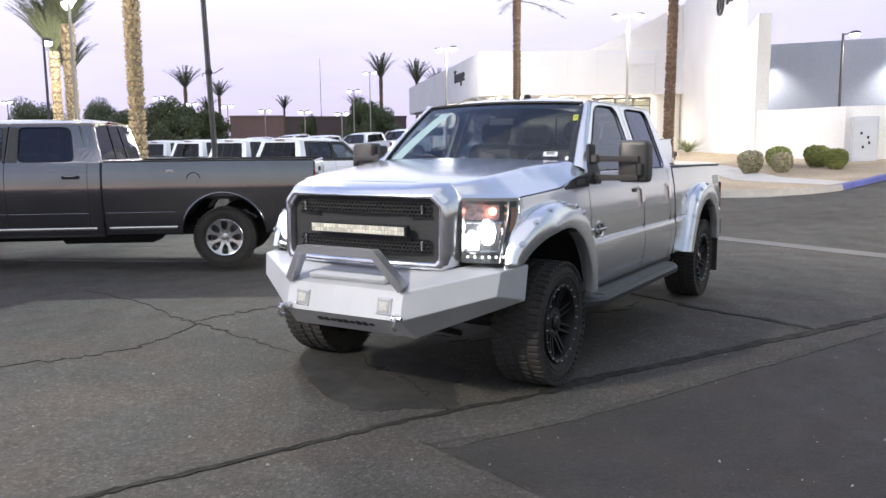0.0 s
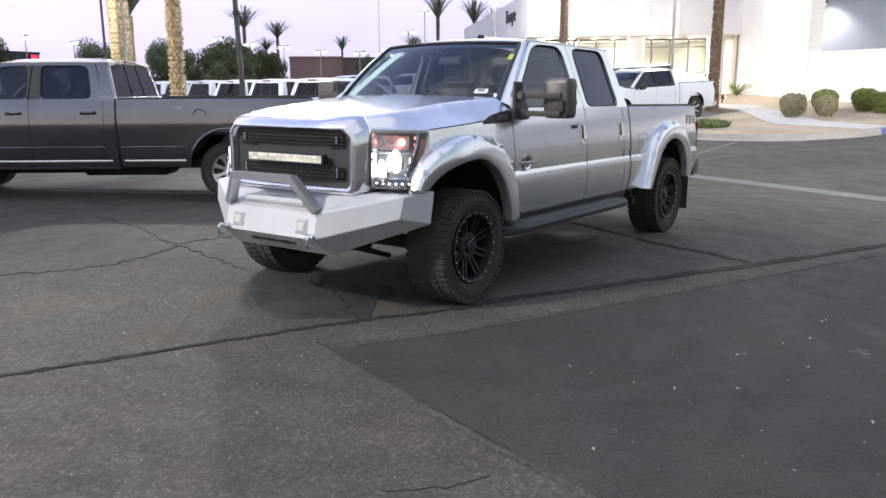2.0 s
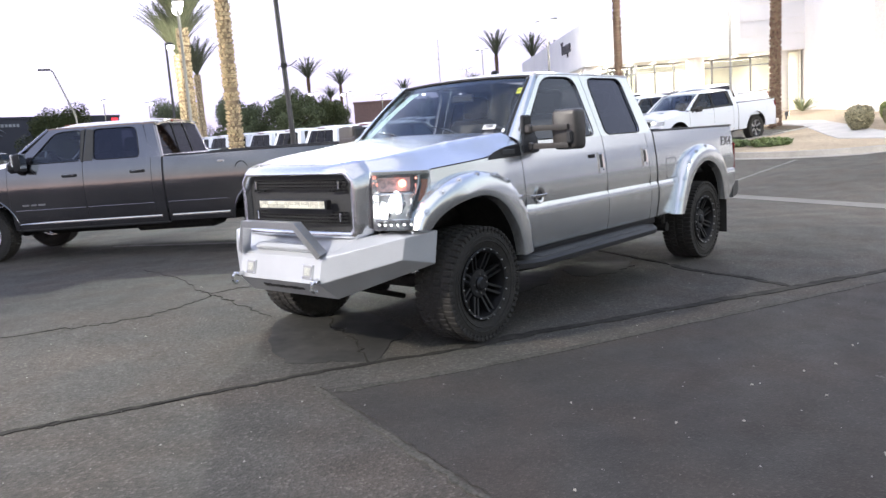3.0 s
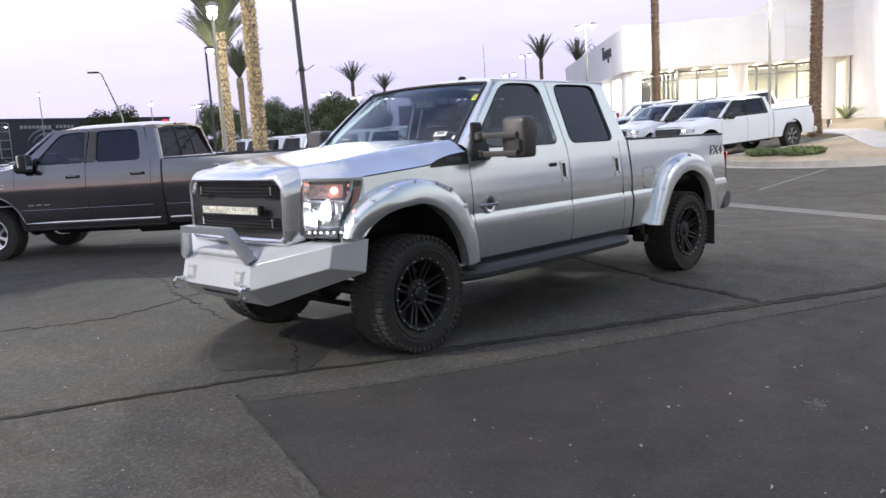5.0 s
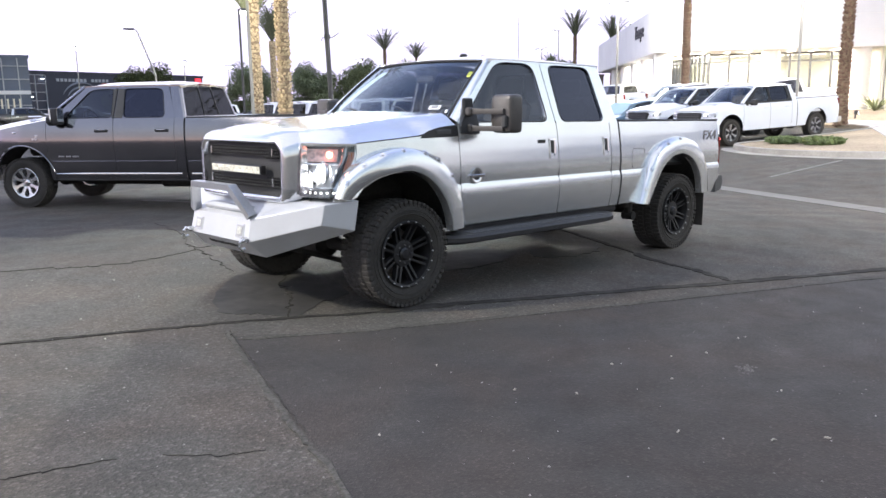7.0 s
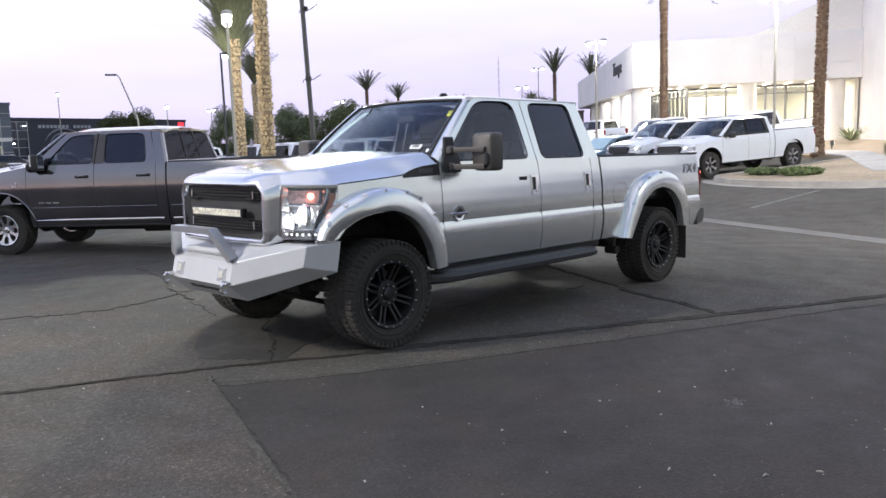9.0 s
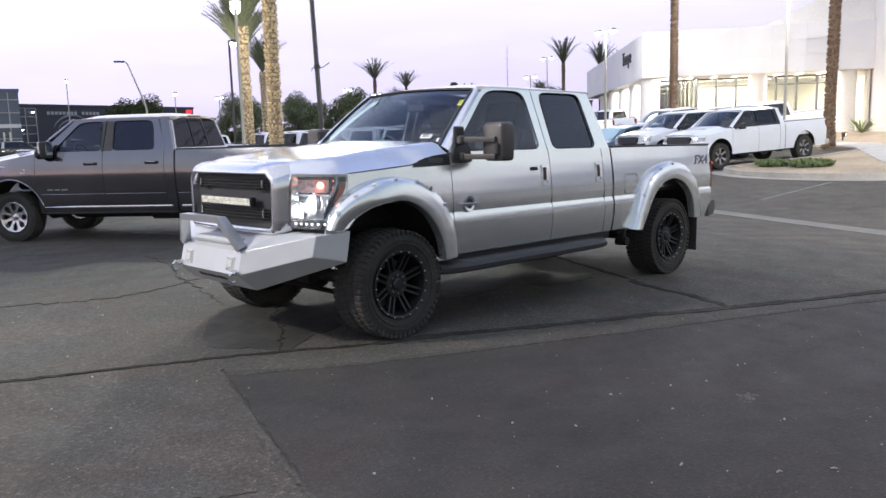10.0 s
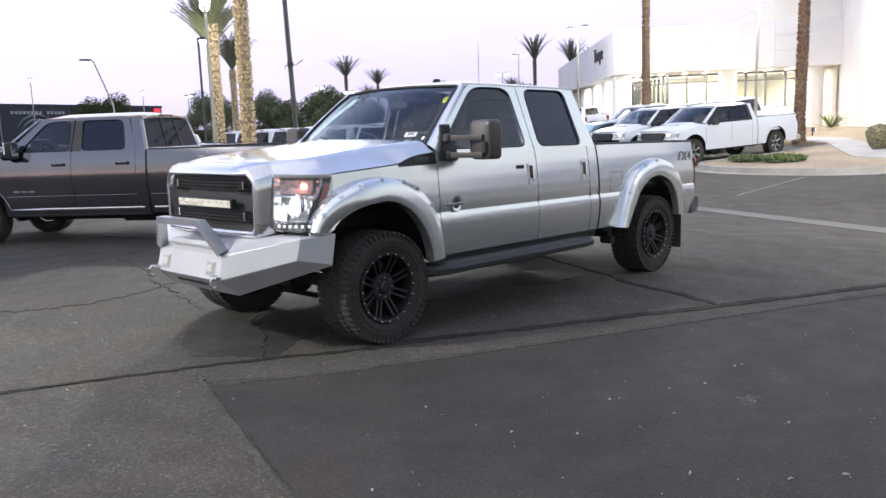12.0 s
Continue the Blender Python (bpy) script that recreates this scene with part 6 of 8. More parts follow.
for s in (-1, 1):
    # bright strips over the sills, the front one drawn out to a point
    for nm, xs in (("rocker_trim", ((0.56, 0.12), (0.85, 0.7), (1.1, 1.0), (2.74, 1.0))), ("bed_trim", ((2.90, 1.0), (3.76, 1.0)))):
        g = Geo()
        g.loft([[(x, s * (RY(x, 0.56) + dy), 0.572 - 0.019 + dz * k) for dy, dz in ((-0.004, 0.019), (0.012, 0.017), (0.016, 0.0), (0.012, -0.017), (-0.004, -0.019))] for x, k in xs])
        part(nm, g, CHROME, long_bed)
    for x0, x1 in ((0.53, 1.62), (1.645, 2.65), (2.87, 3.74)):
        g = Geo()
        g.tube([(x0 + (x1 - x0) * k / 8, s * (RY(x0 + (x1 - x0) * k / 8, 0.755) + 0.0005), 0.755) for k in range(9)], 0.005, 6)
        part("body_crease", g, CHARCOAL, long_bed)
    for x0, x1, x2, x3 in ((1.606, 1.630, 1.612, 1.668), (1.648, 1.792, 1.692, 1.794)):
        g = Geo()
        g.sheet([[(x0 + (x2 - x0) * k / 5, s * (RY(x0, 1.42 + 0.09 * k) + 0.003), 1.42 + 0.09 * k), (x1 + (x3 - x1) * k / 5, s * (RY(x1, 1.42 + 0.09 * k) + 0.003), 1.42 + 0.09 * k)] for k in range(6)], (0, -s * 0.006, 0))
        part("pillar_cover", g, PILLAR_TRIM, long_bed, "olive-grey satin pillar cover")
    g = Geo()
    g.box((0.66, s * 1.06, 1.40), (0.17, 0.19, 0.17), 0.05)
    part("mirror_foot", g, BLACK, long_bed)
    g = Geo()
    g.box((0.695, s * 1.12, 1.49), (0.03, 0.11, 0.19), 0.014)
    part("mirror_cap", g, CHROME, long_bed)
    g = Geo()
    g.box((-0.05, s * (RY(0.0, 1.12) - 0.02), 1.20), (0.20, 0.012, 0.03), 0.006)
    part("fender_strip", g, CHROME, long_bed)
    for k, w in enumerate((0.10, 0.09, 0.11)):
        g = Geo()
        g.box((0.70 + 0.125 * k, s * (RY(0.8, 0.83) + 0.002), 0.83), (w, 0.008, 0.024), 0.003)
        part("name_bar", g, mat("dull_badge", (0.28, 0.28, 0.29), 0.4, 0.8, grain=0.1), long_bed, "plain bar of a door name plate")
    g = Geo()
    g.box((0.26, s * (RY(0.26, 1.10) + 0.005), 1.10), (0.10, 0.008, 0.03), 0.003)
    g.box((0.29, s * (RY(0.26, 1.15) + 0.005), 1.145), (0.05, 0.008, 0.04), 0.003)
    part("fender_badge", g, BRUSHED, long_bed)
    g = Geo()
    g.box((-0.05, s * 0.50, 1.452), (0.26, 0.05, 0.03), 0.012)
    part("hood_vent", g, CHROME, long_bed)
    g = Geo()
    g.lathe([(0.0, 0.082), (-0.003 * s, 0.087), (0.0, 0.092)], (4.0, s * (RY(4, 1.18) + 0.001), 1.18), 24)
    part("fuel_door_ring", g, SATIN, long_bed)
    g = Geo()
    g.box((3.7, s * (RY(3.7, 1.30) + 0.003), 1.29), (0.10, 0.006, 0.03), 0.002)
    part("bed_badge", g, BRUSHED, long_bed)
for xg, r in ((PR["doorF"] - 0.003, 0.005), (PR["gapB"] + 0.004, 0.005), (PR["doorR"] + 0.003, 0.005), (2.835, 0.016)):
    panel_gap(long_bed, RY, xg, PR["rock"], PR["belt"], r)
for nm, c, sz in (("fuel_tank", (2.75, -0.30, 0.46), (1.25, 0.55, 0.30)), ("transfer_case", (1.25, 0.02, 0.45), (1.5, 0.42, 0.28)), ("muffler", (3.1, 0.45, 0.47), (0.9, 0.3, 0.2)), ("crossmember", (0.62, 0, 0.44), (0.16, 1.3, 0.12))):
    g = Geo()
    g.box(c, sz, 0.05)
    part(nm, g, UNDER, long_bed)
g = Geo()
for k in range(5):
    g.box((1.22 + 0.02 * abs(k - 2), -0.5 + 0.25 * k, 1.975 - 0.02 * (abs(k - 2) / 2) ** 2), (0.11, 0.05, 0.022), 0.008)
part("cab_lamps", g, AMBER, long_bed)

# ---- showroom, walls and far buildings ----
STUCCO = mat("white_stucco", (0.78, 0.76, 0.74), 0.85, grain=0.06, gscale=14, stain=0.05, sscale=0.4, bump=0.3, bscale=60)
PANEL = mat("white_panel", (0.74, 0.74, 0.76), 0.5, 0.1, stain=0.04, sscale=0.5, grain=0.02)
BLUEGREY = mat("bluegrey_wall", (0.40, 0.43, 0.52), 0.8, grain=0.05, gscale=8, stain=0.06, sscale=0.3)
INSIDE = mat("showroom_wall", (0.80, 0.77, 0.70), 0.8, stain=0.05, sscale=0.4)
METAL_DARK = mat("dark_post", (0.07, 0.07, 0.075), 0.5, 0.4, grain=0.1, stain=0.15, sscale=0.8)
METAL_PALE = mat("pale_post", (0.40, 0.39, 0.35), 0.5, 0.3, grain=0.1, stain=0.1, sscale=0.8)
MULLION = mat("mullion", (0.10, 0.10, 0.11), 0.4, 0.6, grain=0.1)
PINK_BLOCK = mat("pink_block", (0.30, 0.19, 0.17), 0.85, grain=0.08, gscale=4, stain=0.08, sscale=0.2)
BROWN_BLOCK = mat("brown_block", (0.15, 0.11, 0.11), 0.85, grain=0.08, gscale=4, stain=0.08, sscale=0.2)
NAVY = mat("navy_panel", (0.035, 0.04, 0.06), 0.45, 0.2, grain=0.08, stain=0.1, sscale=0.3)
SIGN_BLACK = mat("sign_black", (0.03, 0.03, 0.035), 0.5, grain=0.1)


def flat(x, y, z=0.0):
    return Vector((x, y, z))


K, EE, LL = flat(38.5, 20.4), flat(45.09, 9.63), flat(62.0, 41.0)
PAD = 0.85
dR, dL = (EE - K).normalized(), (LL - K).normalized()
nR, nL = flat(-dR.y, dR.x), flat(dL.y, -dL.x)
if nR.dot(flat(1, 0.3)) < 0:
    nR = -nR
if nL.dot(flat(1, -0.3)) < 0:
    nL = -nL
Z0, Z1 = 4.45, 7.12


def wall_box(g, a, b, n, t, z0, z1, off=0.0):
    """A straight wall from a to b, t thick towards n."""
    p = [a + n * off, b + n * off, b + n * (off + t), a + n * (off + t)]
    g.prism([(q.x, q.y, z0) for q in p], (0, 0, z1 - z0))


show = thing("showroom", pose(0, 0, 0), "white panelled car showroom with a lit glass front and wide eaves", "building", kind="structure")
g = Geo()
wall_box(g, K, EE, nR, 0.5, Z0 + 0.02, Z1 - 0.02, 0.06)
wall_box(g, K, LL, nL, 0.5, Z0 + 0.02, Z1 - 0.1, 0.0)
part("fascia", g, STUCCO, show)
g = Geo()
g.prism([(q.x, q.y, Z0 - 0.02) for q in (K + nR * 0.1, EE + nR * 0.1, EE + nR * 14, LL + nL * 14, LL + nL * 0.1)], (0, 0, 0.14))
part("soffit", g, STUCCO, show)
g = Geo()
g.prism([(q.x, q.y, Z1 - 0.5) for q in (K + nR * 0.5, EE + nR * 0.5, EE + nR * 14, LL + nL * 14, LL + nL * 0.5)], (0, 0, 0.2))
part("roof", g, STUCCO, show)
nP = 7
span_ = (EE - K).length
zs_ = [Z0, Z0 + 0.92, Z0 + 1.78, Z1]
for i in range(nP):
    for j in range(3):
        a, b = K + dR * (span_ * i / nP + 0.006), K + dR * (span_ * (i + 1) / nP - 0.006)
        g = Geo()
        wall_box(g, a, b, nR, 0.05, zs_[j] + 0.012, zs_[j + 1] - 0.012)
        part("panel", g, PANEL, show)
# glass front with mullions
for a, d, n, ln in ((K, dR, nR, span_), (K, dL, nL, (LL - K).length)):
    m0 = 3.4
    g = Geo()
    wall_box(g, a + d * 1.0, a + d * ln, n, 0.02, PAD, Z0 - 0.02, m0)
    pane = part("glass_front", g, G_SHOP, show)
    pane.visible_shadow = False
    g = Geo()
    k = int(ln / 1.2)
    for i in range(k + 1):
        p = a + d * (1.0 + (ln - 1.0) * i / k) + n * (m0 - 0.03)
        g.box((p.x, p.y, (PAD + Z0) / 2), (0.10, 0.10, Z0 - PAD), 0.005)
    for z in (PAD + 0.05, Z0 - 0.55, Z0 - 0.06):
        wall_box(g, a + d * 1.0, a + d * ln, n, 0.08, z - 0.035, z + 0.035, m0 - 0.07)
    part("mullions", g, MULLION, show)
    g = Geo()
    wall_box(g, a + d * 2, a + d * (ln + 6), n, 0.2, PAD, Z0, 13)
    part("back_wall", g, INSIDE, show)
g = Geo()
wall_box(g, EE + nR * 0.7, EE + nR * 13.4, -dR, 0.15, PAD, Z0, 0.05)
part("end_wall", g, INSIDE, show)
for a, d, n, ss in ((K, dR, nR, (0.5, 6.6, 11.4)), (K, dL, nL, (3.6, 8.2, 13.0, 18.5, 24.5))):
    for s_ in ss:
        p = a + d * s_ + n * 1.0
        g = Geo()
        g.lathe([(0, 0.52), (Z0 - PAD + 0.05, 0.52)], (p.x, p.y, PAD - 0.05), 24, "z")
        part("column", g, STUCCO, show)
for a, d, n, ss in ((K, dR, nR, (1.4, 2.8, 4.2, 5.4, 7.8, 9.0, 10.2)), (K, dL, nL, (1.6, 3.4, 5.6, 7.0, 9.6, 11.4, 14.5, 17, 21))):
    for s_ in ss:
        for dn in (1.2, 2.5):
            p = a + d * s_ + n * dn
            g = Geo()
            g.lathe([(0, 0.001), (0.0, 0.13), (0.04, 0.15)], (p.x, p.y, Z0 - 0.06), 16, "z")
            part("downlight", g, WARM_LIT, show)
pm = K + dR * 6 + nR * 7
lamp("showroom_light", "AREA", Matrix.Translation((pm.x, pm.y, Z0 - 0.1)), 1700, (1.0, 0.91, 0.74), size=9, size_y=6)
pm = K + dL * 12 + nL * 7
lamp("showroom_light", "AREA", Matrix.Translation((pm.x, pm.y, Z0 - 0.1)), 2300, (1.0, 0.91, 0.74), size=14, size_y=6)
pm = K + dR * 6 + nR * 1.6
lamp("soffit_light", "AREA", Matrix.Translation((pm.x, pm.y, Z0 - 0.1)) @ Matrix.Rotation(math.atan2(dR.y, dR.x), 4, "Z"), 900, (1.0, 0.93, 0.82), size=11, size_y=1.5)
pm = K + dL * 10 + nL * 1.6
lamp("soffit_light", "AREA", Matrix.Translation((pm.x, pm.y, Z0 - 0.1)) @ Matrix.Rotation(math.atan2(dL.y, dL.x), 4, "Z"), 1500, (1.0, 0.93, 0.82), size=20, size_y=1.5)
# place-name lettering on the fascia
p = K + dL * 5.9 - nL * 0.03
rz = math.degrees(math.atan2(-dL.y, -dL.x))
sign = thing("sign", pose(p.x, p.y, 6.1, 90, 0, rz), "black raised place-name letters on the white fascia", "sign")
words("Tempe", 1.25, 0.06, SIGN_BLACK, pose(0, 0, 0), "lettering", sign)

# sloping parapet that rises behind the fascia to the tall wall
g = Geo()
a, b = K + dR * 6.4 + nR * 0.65, EE + nR * 0.65
g.prism([a + flat(0, 0, 6.5), b + flat(0, 0, 6.5), b + flat(0, 0, 9.9), a + flat(0, 0, 6.95)], nR * 0.3)
part("parapet", g, STUCCO, show)

# tall sign wall, low wall, warehouse
C0 = flat(31.0, 3.1)
dT = flat(0.906, 0.424).normalized()
nT = flat(dT.y, -dT.x)
top = [(0.0, 6.84), (0.7, 6.62), (1.5, 6.45), (2.6, 6.28), (3.8, 6.2), (3.8, 11.6), (9.8, 10.8), (15.5, 9.95), (27.0, 8.4)]
g = Geo()
pts = [C0 + dT * s_ + flat(0, 0, z) for s_, z in [(0, 0.3)] + top + [(27.0, 0.3)]]
g.prism(pts, nT * 0.55)
single("wall_sign", g, STUCCO, "tall white stucco wall with a curved top, washed by lamps", "wall", kind="structure", angle=25)
p = C0 + dT * 5.3 - nT * 0.06
badge = thing("sign", Matrix.Translation((p.x, p.y, 8.25)) @ Matrix.Rotation(math.atan2(-dT.y, -dT.x), 4, "Z"), "dark oval emblem and unreadable letters on the tall wall", "sign")
g = Geo()
g.loft([[(0.62 * math.cos(t) * k, -0.05 + y, 0.52 * math.sin(t) * k) for t in [2 * math.pi * j / 28 for j in range(28)]] for k, y in ((1, 0.1), (1, 0), (0.72, 0), (0.72, 0.1))], False)
ob = part("emblem", g, SIGN_BLACK, badge)
ob.matrix_basis = pose(-1.2, 0, 0)
g = Geo()
g.box((-1.2, 0, 0), (0.45, 0.1, 0.5), 0.05)
for k in range(6):
    g.box((0.15 + 0.45 * k, 0, 0.10), (0.26, 0.1, 0.60 - 0.08 * (k % 2)), 0.02)
part("letter_bars", g, SIGN_BLACK, badge)
g = Geo()
q = [C0 + flat(0.1, -0.05), flat(28.35, -0.55), flat(28.4, -9.0), flat(30.0, -30)]
for a, b in zip(q, q[1:]):
    d = (b - a).normalized()
    n = flat(-d.y, d.x)
    wall_box(g, a, b, n, 0.3, -0.2, 2.82)
single("wall_low", g, STUCCO, "low white stucco yard wall", "wall", kind="structure")
box_ = thing("utility_cabinet", pose(27.85, -1.25, 0.42, 0, 0, 8), "pale grey steel utility cabinet beside the low wall", "cabinet")
g = Geo()
g.box((0.25, 0, 1.0), (0.6, 0.85, 2.0), 0.02)
part("body", g, mat("pale_steel", (0.52, 0.54, 0.58), 0.5, 0.2, stain=0.06, grain=0.05), box_)
g = Geo()
g.box((-0.06, 0, 1.0), (0.02, 0.76, 1.86), 0.01)
dr = part("door", g, MATS["pale_steel"], box_)
g = Geo()
for dy, dz in ((-0.1, 1.25), (0.12, 1.4), (-0.14, 1.05), (0.05, 0.9)):
    g.box((-0.08, dy, dz), (0.03, 0.07, 0.10), 0.008)
part("latch", g, SATIN, dr)
g = Geo()
wall_box(g, flat(42.5, 7.6), flat(43.4, -3.0), flat(1, 0.1), 0.4, 0.3, 6.8)
wall_box(g, flat(43.4, -3.0), flat(46, -40), flat(1, 0.1), 0.4, 0.3, 6.8)
single("wall_warehouse", g, BLUEGREY, "plain blue-grey warehouse wall", "wall", kind="structure")
for x, y in ((42.1, 4.75), (42.75, -2.0), (43.6, -9)):
    wp = thing("wall_lamp", pose(x, y, 5.75), "lit wall lamp on the warehouse wall", "wall lamp", "wall lamps")
    g = Geo()
    g.box((0, 0, 0), (0.3, 0.4, 0.25), 0.05)
    part("housing", g, METAL_DARK, wp)
    g = Geo()
    g.box((-0.12, 0, -0.13), (0.16, 0.3, 0.03), 0.01)
    part("lens", g, POST_LIT, wp)
    lamp("wall_lamp_light", "SPOT", look((x - 0.7, y, 5.6), (x + 0.9, y, 3.4)), 420, (1.0, 0.97, 0.9), cone=120, radius=0.15)
# floodlights that wash the tall wall
for s_, off, e_ in ((1.3, 3.0, 380), (6.0, 3.2, 650)):
    p = C0 + dT * s_ - nT * off
    z = gh(p.x, p.y)
    fl = thing("floodlight", pose(p.x, p.y, z, 0, 0, math.degrees(math.atan2(nT.y, nT.x))), "small ground floodlight in the gravel", "floodlight", "floodlights")
    g = Geo()
    g.cyl((0, 0, 0), (0, 0, 0.3), 0.03, n=8)
    g.box((0.02, 0, 0.36), (0.14, 0.26, 0.18), 0.02)
    part("housing", g, METAL_DARK, fl)
    g = Geo()
    g.box((0.095, 0, 0.36), (0.012, 0.2, 0.13), 0.004)
    part("lens", g, WARM_LIT, fl)
    q = p + nT * 0.25
    lamp("floodlight_beam", "SPOT", look((q.x, q.y, z + 0.5), (p.x + nT.x * 3 + dT.x * -0.4, p.y + nT.y * 3 + dT.y * -0.4, z + 2.6)), e_, (1.0, 0.92, 0.74), cone=110, radius=0.1)


def block(name, a, b, depth, z0, z1, material, label, category="building"):
    a, b = flat(*a), flat(*b)
    d = (b - a).normalized()
    n = flat(-d.y, d.x)
    if n.dot(a) < 0:
        n = -n
    root = thing(name, pose(0, 0, 0), label, category, kind="structure")
    g = Geo()
    wall_box(g, a, b, n, depth, z0, z1)
    part("wall", g, material, root)
    g = Geo()
    wall_box(g, a - d * 0.1, b + d * 0.1, n, depth + 0.2, z1, z1 + 0.25, -0.1)
    part("parapet", g, material, root)
    return root, a, d, n


block("far_building", (78.7, 83.2), (84.0, 77.6), 15, 0, 5.6, PINK_BLOCK, "low pinkish-brown block building far off")
block("far_building", (84.0, 77.6), (96, 64), 15, 0, 5.45, BROWN_BLOCK, "low dark brown block building far off")
nv, a, d, n = block("dealership", (20.9, 86.4), (48.0, 95.2), 18, 0, 5.65, NAVY, "dark navy dealership with a window grid and white lettering")
for i in range(4):
    for j in range(5):
        p = a + d * (0.7 + 1.25 * i) - n * 0.05
        g = Geo()
        g.box((p.x, p.y, 1.3 + 0.92 * j), (1.12, 0.06, 0.82), 0.0, Matrix.Rotation(math.atan2(d.y, d.x), 3, "Z"))
        part("window", g, mat("night_pane", (0.02, 0.03, 0.05), 0.08, grain=0.1), nv)
for i in range(5):
    p = a + d * (0.08 + 1.25 * i) - n * 0.06
    g = Geo()
    g.box((p.x, p.y, 3.1), (0.09, 0.12, 4.6), 0.0, Matrix.Rotation(math.atan2(d.y, d.x), 3, "Z"))
    part("mullion", g, mat("pale_transom", (0.38, 0.40, 0.43), 0.5, 0.4, grain=0.05), nv)
for j in range(6):
    g = Geo()
    wall_box(g, a, a + d * 5.1, -n, 0.12, 0.82 + 0.92 * j, 0.88 + 0.92 * j)
    part("transom", g, mat("pale_transom", (0.38, 0.40, 0.43), 0.5, 0.4, grain=0.05), nv)
g = Geo()
for i in range(14):
    if i == 8:
        continue
    p = a + d * (6.6 + 0.50 * i) - n * 0.08
    g.box((p.x, p.y, 4.95), (0.34, 0.06, 0.34), 0.0, Matrix.Rotation(math.atan2(d.y, d.x), 3, "Z"))
part("letter_bars", g, mat("white_letters", (0.36, 0.38, 0.42), 0.5, grain=0.05), nv)
g = Geo()
for r0 in (1.6, 2.1):
    arc = []
    for k in range(15):
        t = math.pi * (0.12 + 0.62 * k / 14)
        p = a + d * (9.6 - r0 * math.cos(t) * 1.25) - n * 0.07
        arc.append((p.x, p.y, 2.6 + r0 * math.sin(t)))
    g.tube(arc, [0.03 + 0.09 * math.sin(math.pi * k / 14) for k in range(15)], 5)
part("swoosh", g, mat("pale_swoosh", (0.20, 0.22, 0.27), 0.5, grain=0.05), nv)
g = Geo()
p = a + d * 27.6 - n * 0.1
g.box((p.x, p.y, 5.30), (1.0, 0.1, 0.5), 0.0, Matrix.Rotation(math.atan2(d.y, d.x), 3, "Z"))
part("red_sign", g, mat("red_sign", (0.6, 0.03, 0.05), 0.4, emit=(1.0, 0.05, 0.08), strength=0.9), nv, "lit red sign")
for s_, z in ((4.6, 5.0), (3.2, 3.1)):
    p = a + d * s_ - n * 0.3
    g = Geo()
    g.box((p.x, p.y, z), (0.22, 0.2, 0.12), 0.03)
    part("wall_lamp", g, POST_LIT, nv)
gb, a, d, n = block("glass_building", (8.0, 79.2), (20.6, 76.0), 14, 0, 6.5, mat("blue_glass", (0.10, 0.13, 0.19), 0.12, 0.2, stain=0.15, sscale=0.3), "dark glass office block with a white band")
g = Geo()
wall_box(g, a, a + d * 13.0, -n, 0.12, 3.15, 3.5)
part("band", g, PANEL, gb)
g = Geo()
for i in range(10):
    p = a + d * (1.3 * i + 0.4) - n * 0.06
    g.box((p.x, p.y, 3.3), (0.08, 0.1, 6.3))
part("mullions", g, MATS["pale_transom"], gb)
for j in range(5):
    g = Geo()
    wall_box(g, a, a + d * 13.0, -n, 0.10, 0.9 + 1.2 * j, 0.98 + 1.2 * j)
    part("transom", g, MATS["pale_transom"], gb)
# window light painted as a pale cream colour; these panes emit nothing
g = Geo()
for i in range(7):
    p = a + d * (9.0 + 0.5 * i) - n * 0.1
    g.box((p.x, p.y, 2.3), (0.14, 0.1, 0.9))
part("lit_panes", g, PALE_PANE, gb)

# ---- planter, kerb and walk ----
EDGE = [(26.6, 4.15), (23.2, 5.2), (20.6, 6.02), (19.9, 6.05), (19.2, 5.6), (18.5, 4.7), (18.0, 3.5), (17.75, 2.2), (17.8, 0.9), (18.4, -0.3), (19.3, -1.05), (20.7, -1.45), (22.8, -2.15), (27.0, -3.6), (33.0, -5.6), (60, -15)]
edge = smooth_path([(x, y, 0) for x, y in EDGE], 90)
inside = [(p.x, p.y) for p in edge] + [(60, 12), (46, 11.0), (38.2, 20.6), (33.5, 14.0), (29.2, 8.2), (27.6, 5.2)]


def laid(name, pts, lift, material, label, category, skirt=0.3):
    """A raised area of the ground that follows the lie of the lot."""
    bm = bmesh.new()
    bm.faces.new([bm.verts.new((x, y, 0)) for x, y in pts])
    for u in (16, 18, 20, 22, 24, 26, 28):
        bmesh.ops.bisect_plane(bm, geom=bm.verts[:] + bm.edges[:] + bm.faces[:], plane_co=UDIR * (u / 0.998), plane_no=UDIR)
    bmesh.ops.triangulate(bm, faces=bm.faces[:])
    for v in bm.verts:
        v.co.z = gh(v.co.x, v.co.y) + lift
    out = bmesh.ops.extrude_face_region(bm, geom=bm.faces[:])
    for v in out["geom"]:
        if isinstance(v, bmesh.types.BMVert):
            v.co.z -= skirt
    bmesh.ops.recalc_face_normals(bm, faces=bm.faces[:])
    me = bpy.data.meshes.new(name)
    bm.to_mesh(me)
    bm.free()
    me.materials.append(material)
    return tagged(new(name, me), label, category, kind="structure")


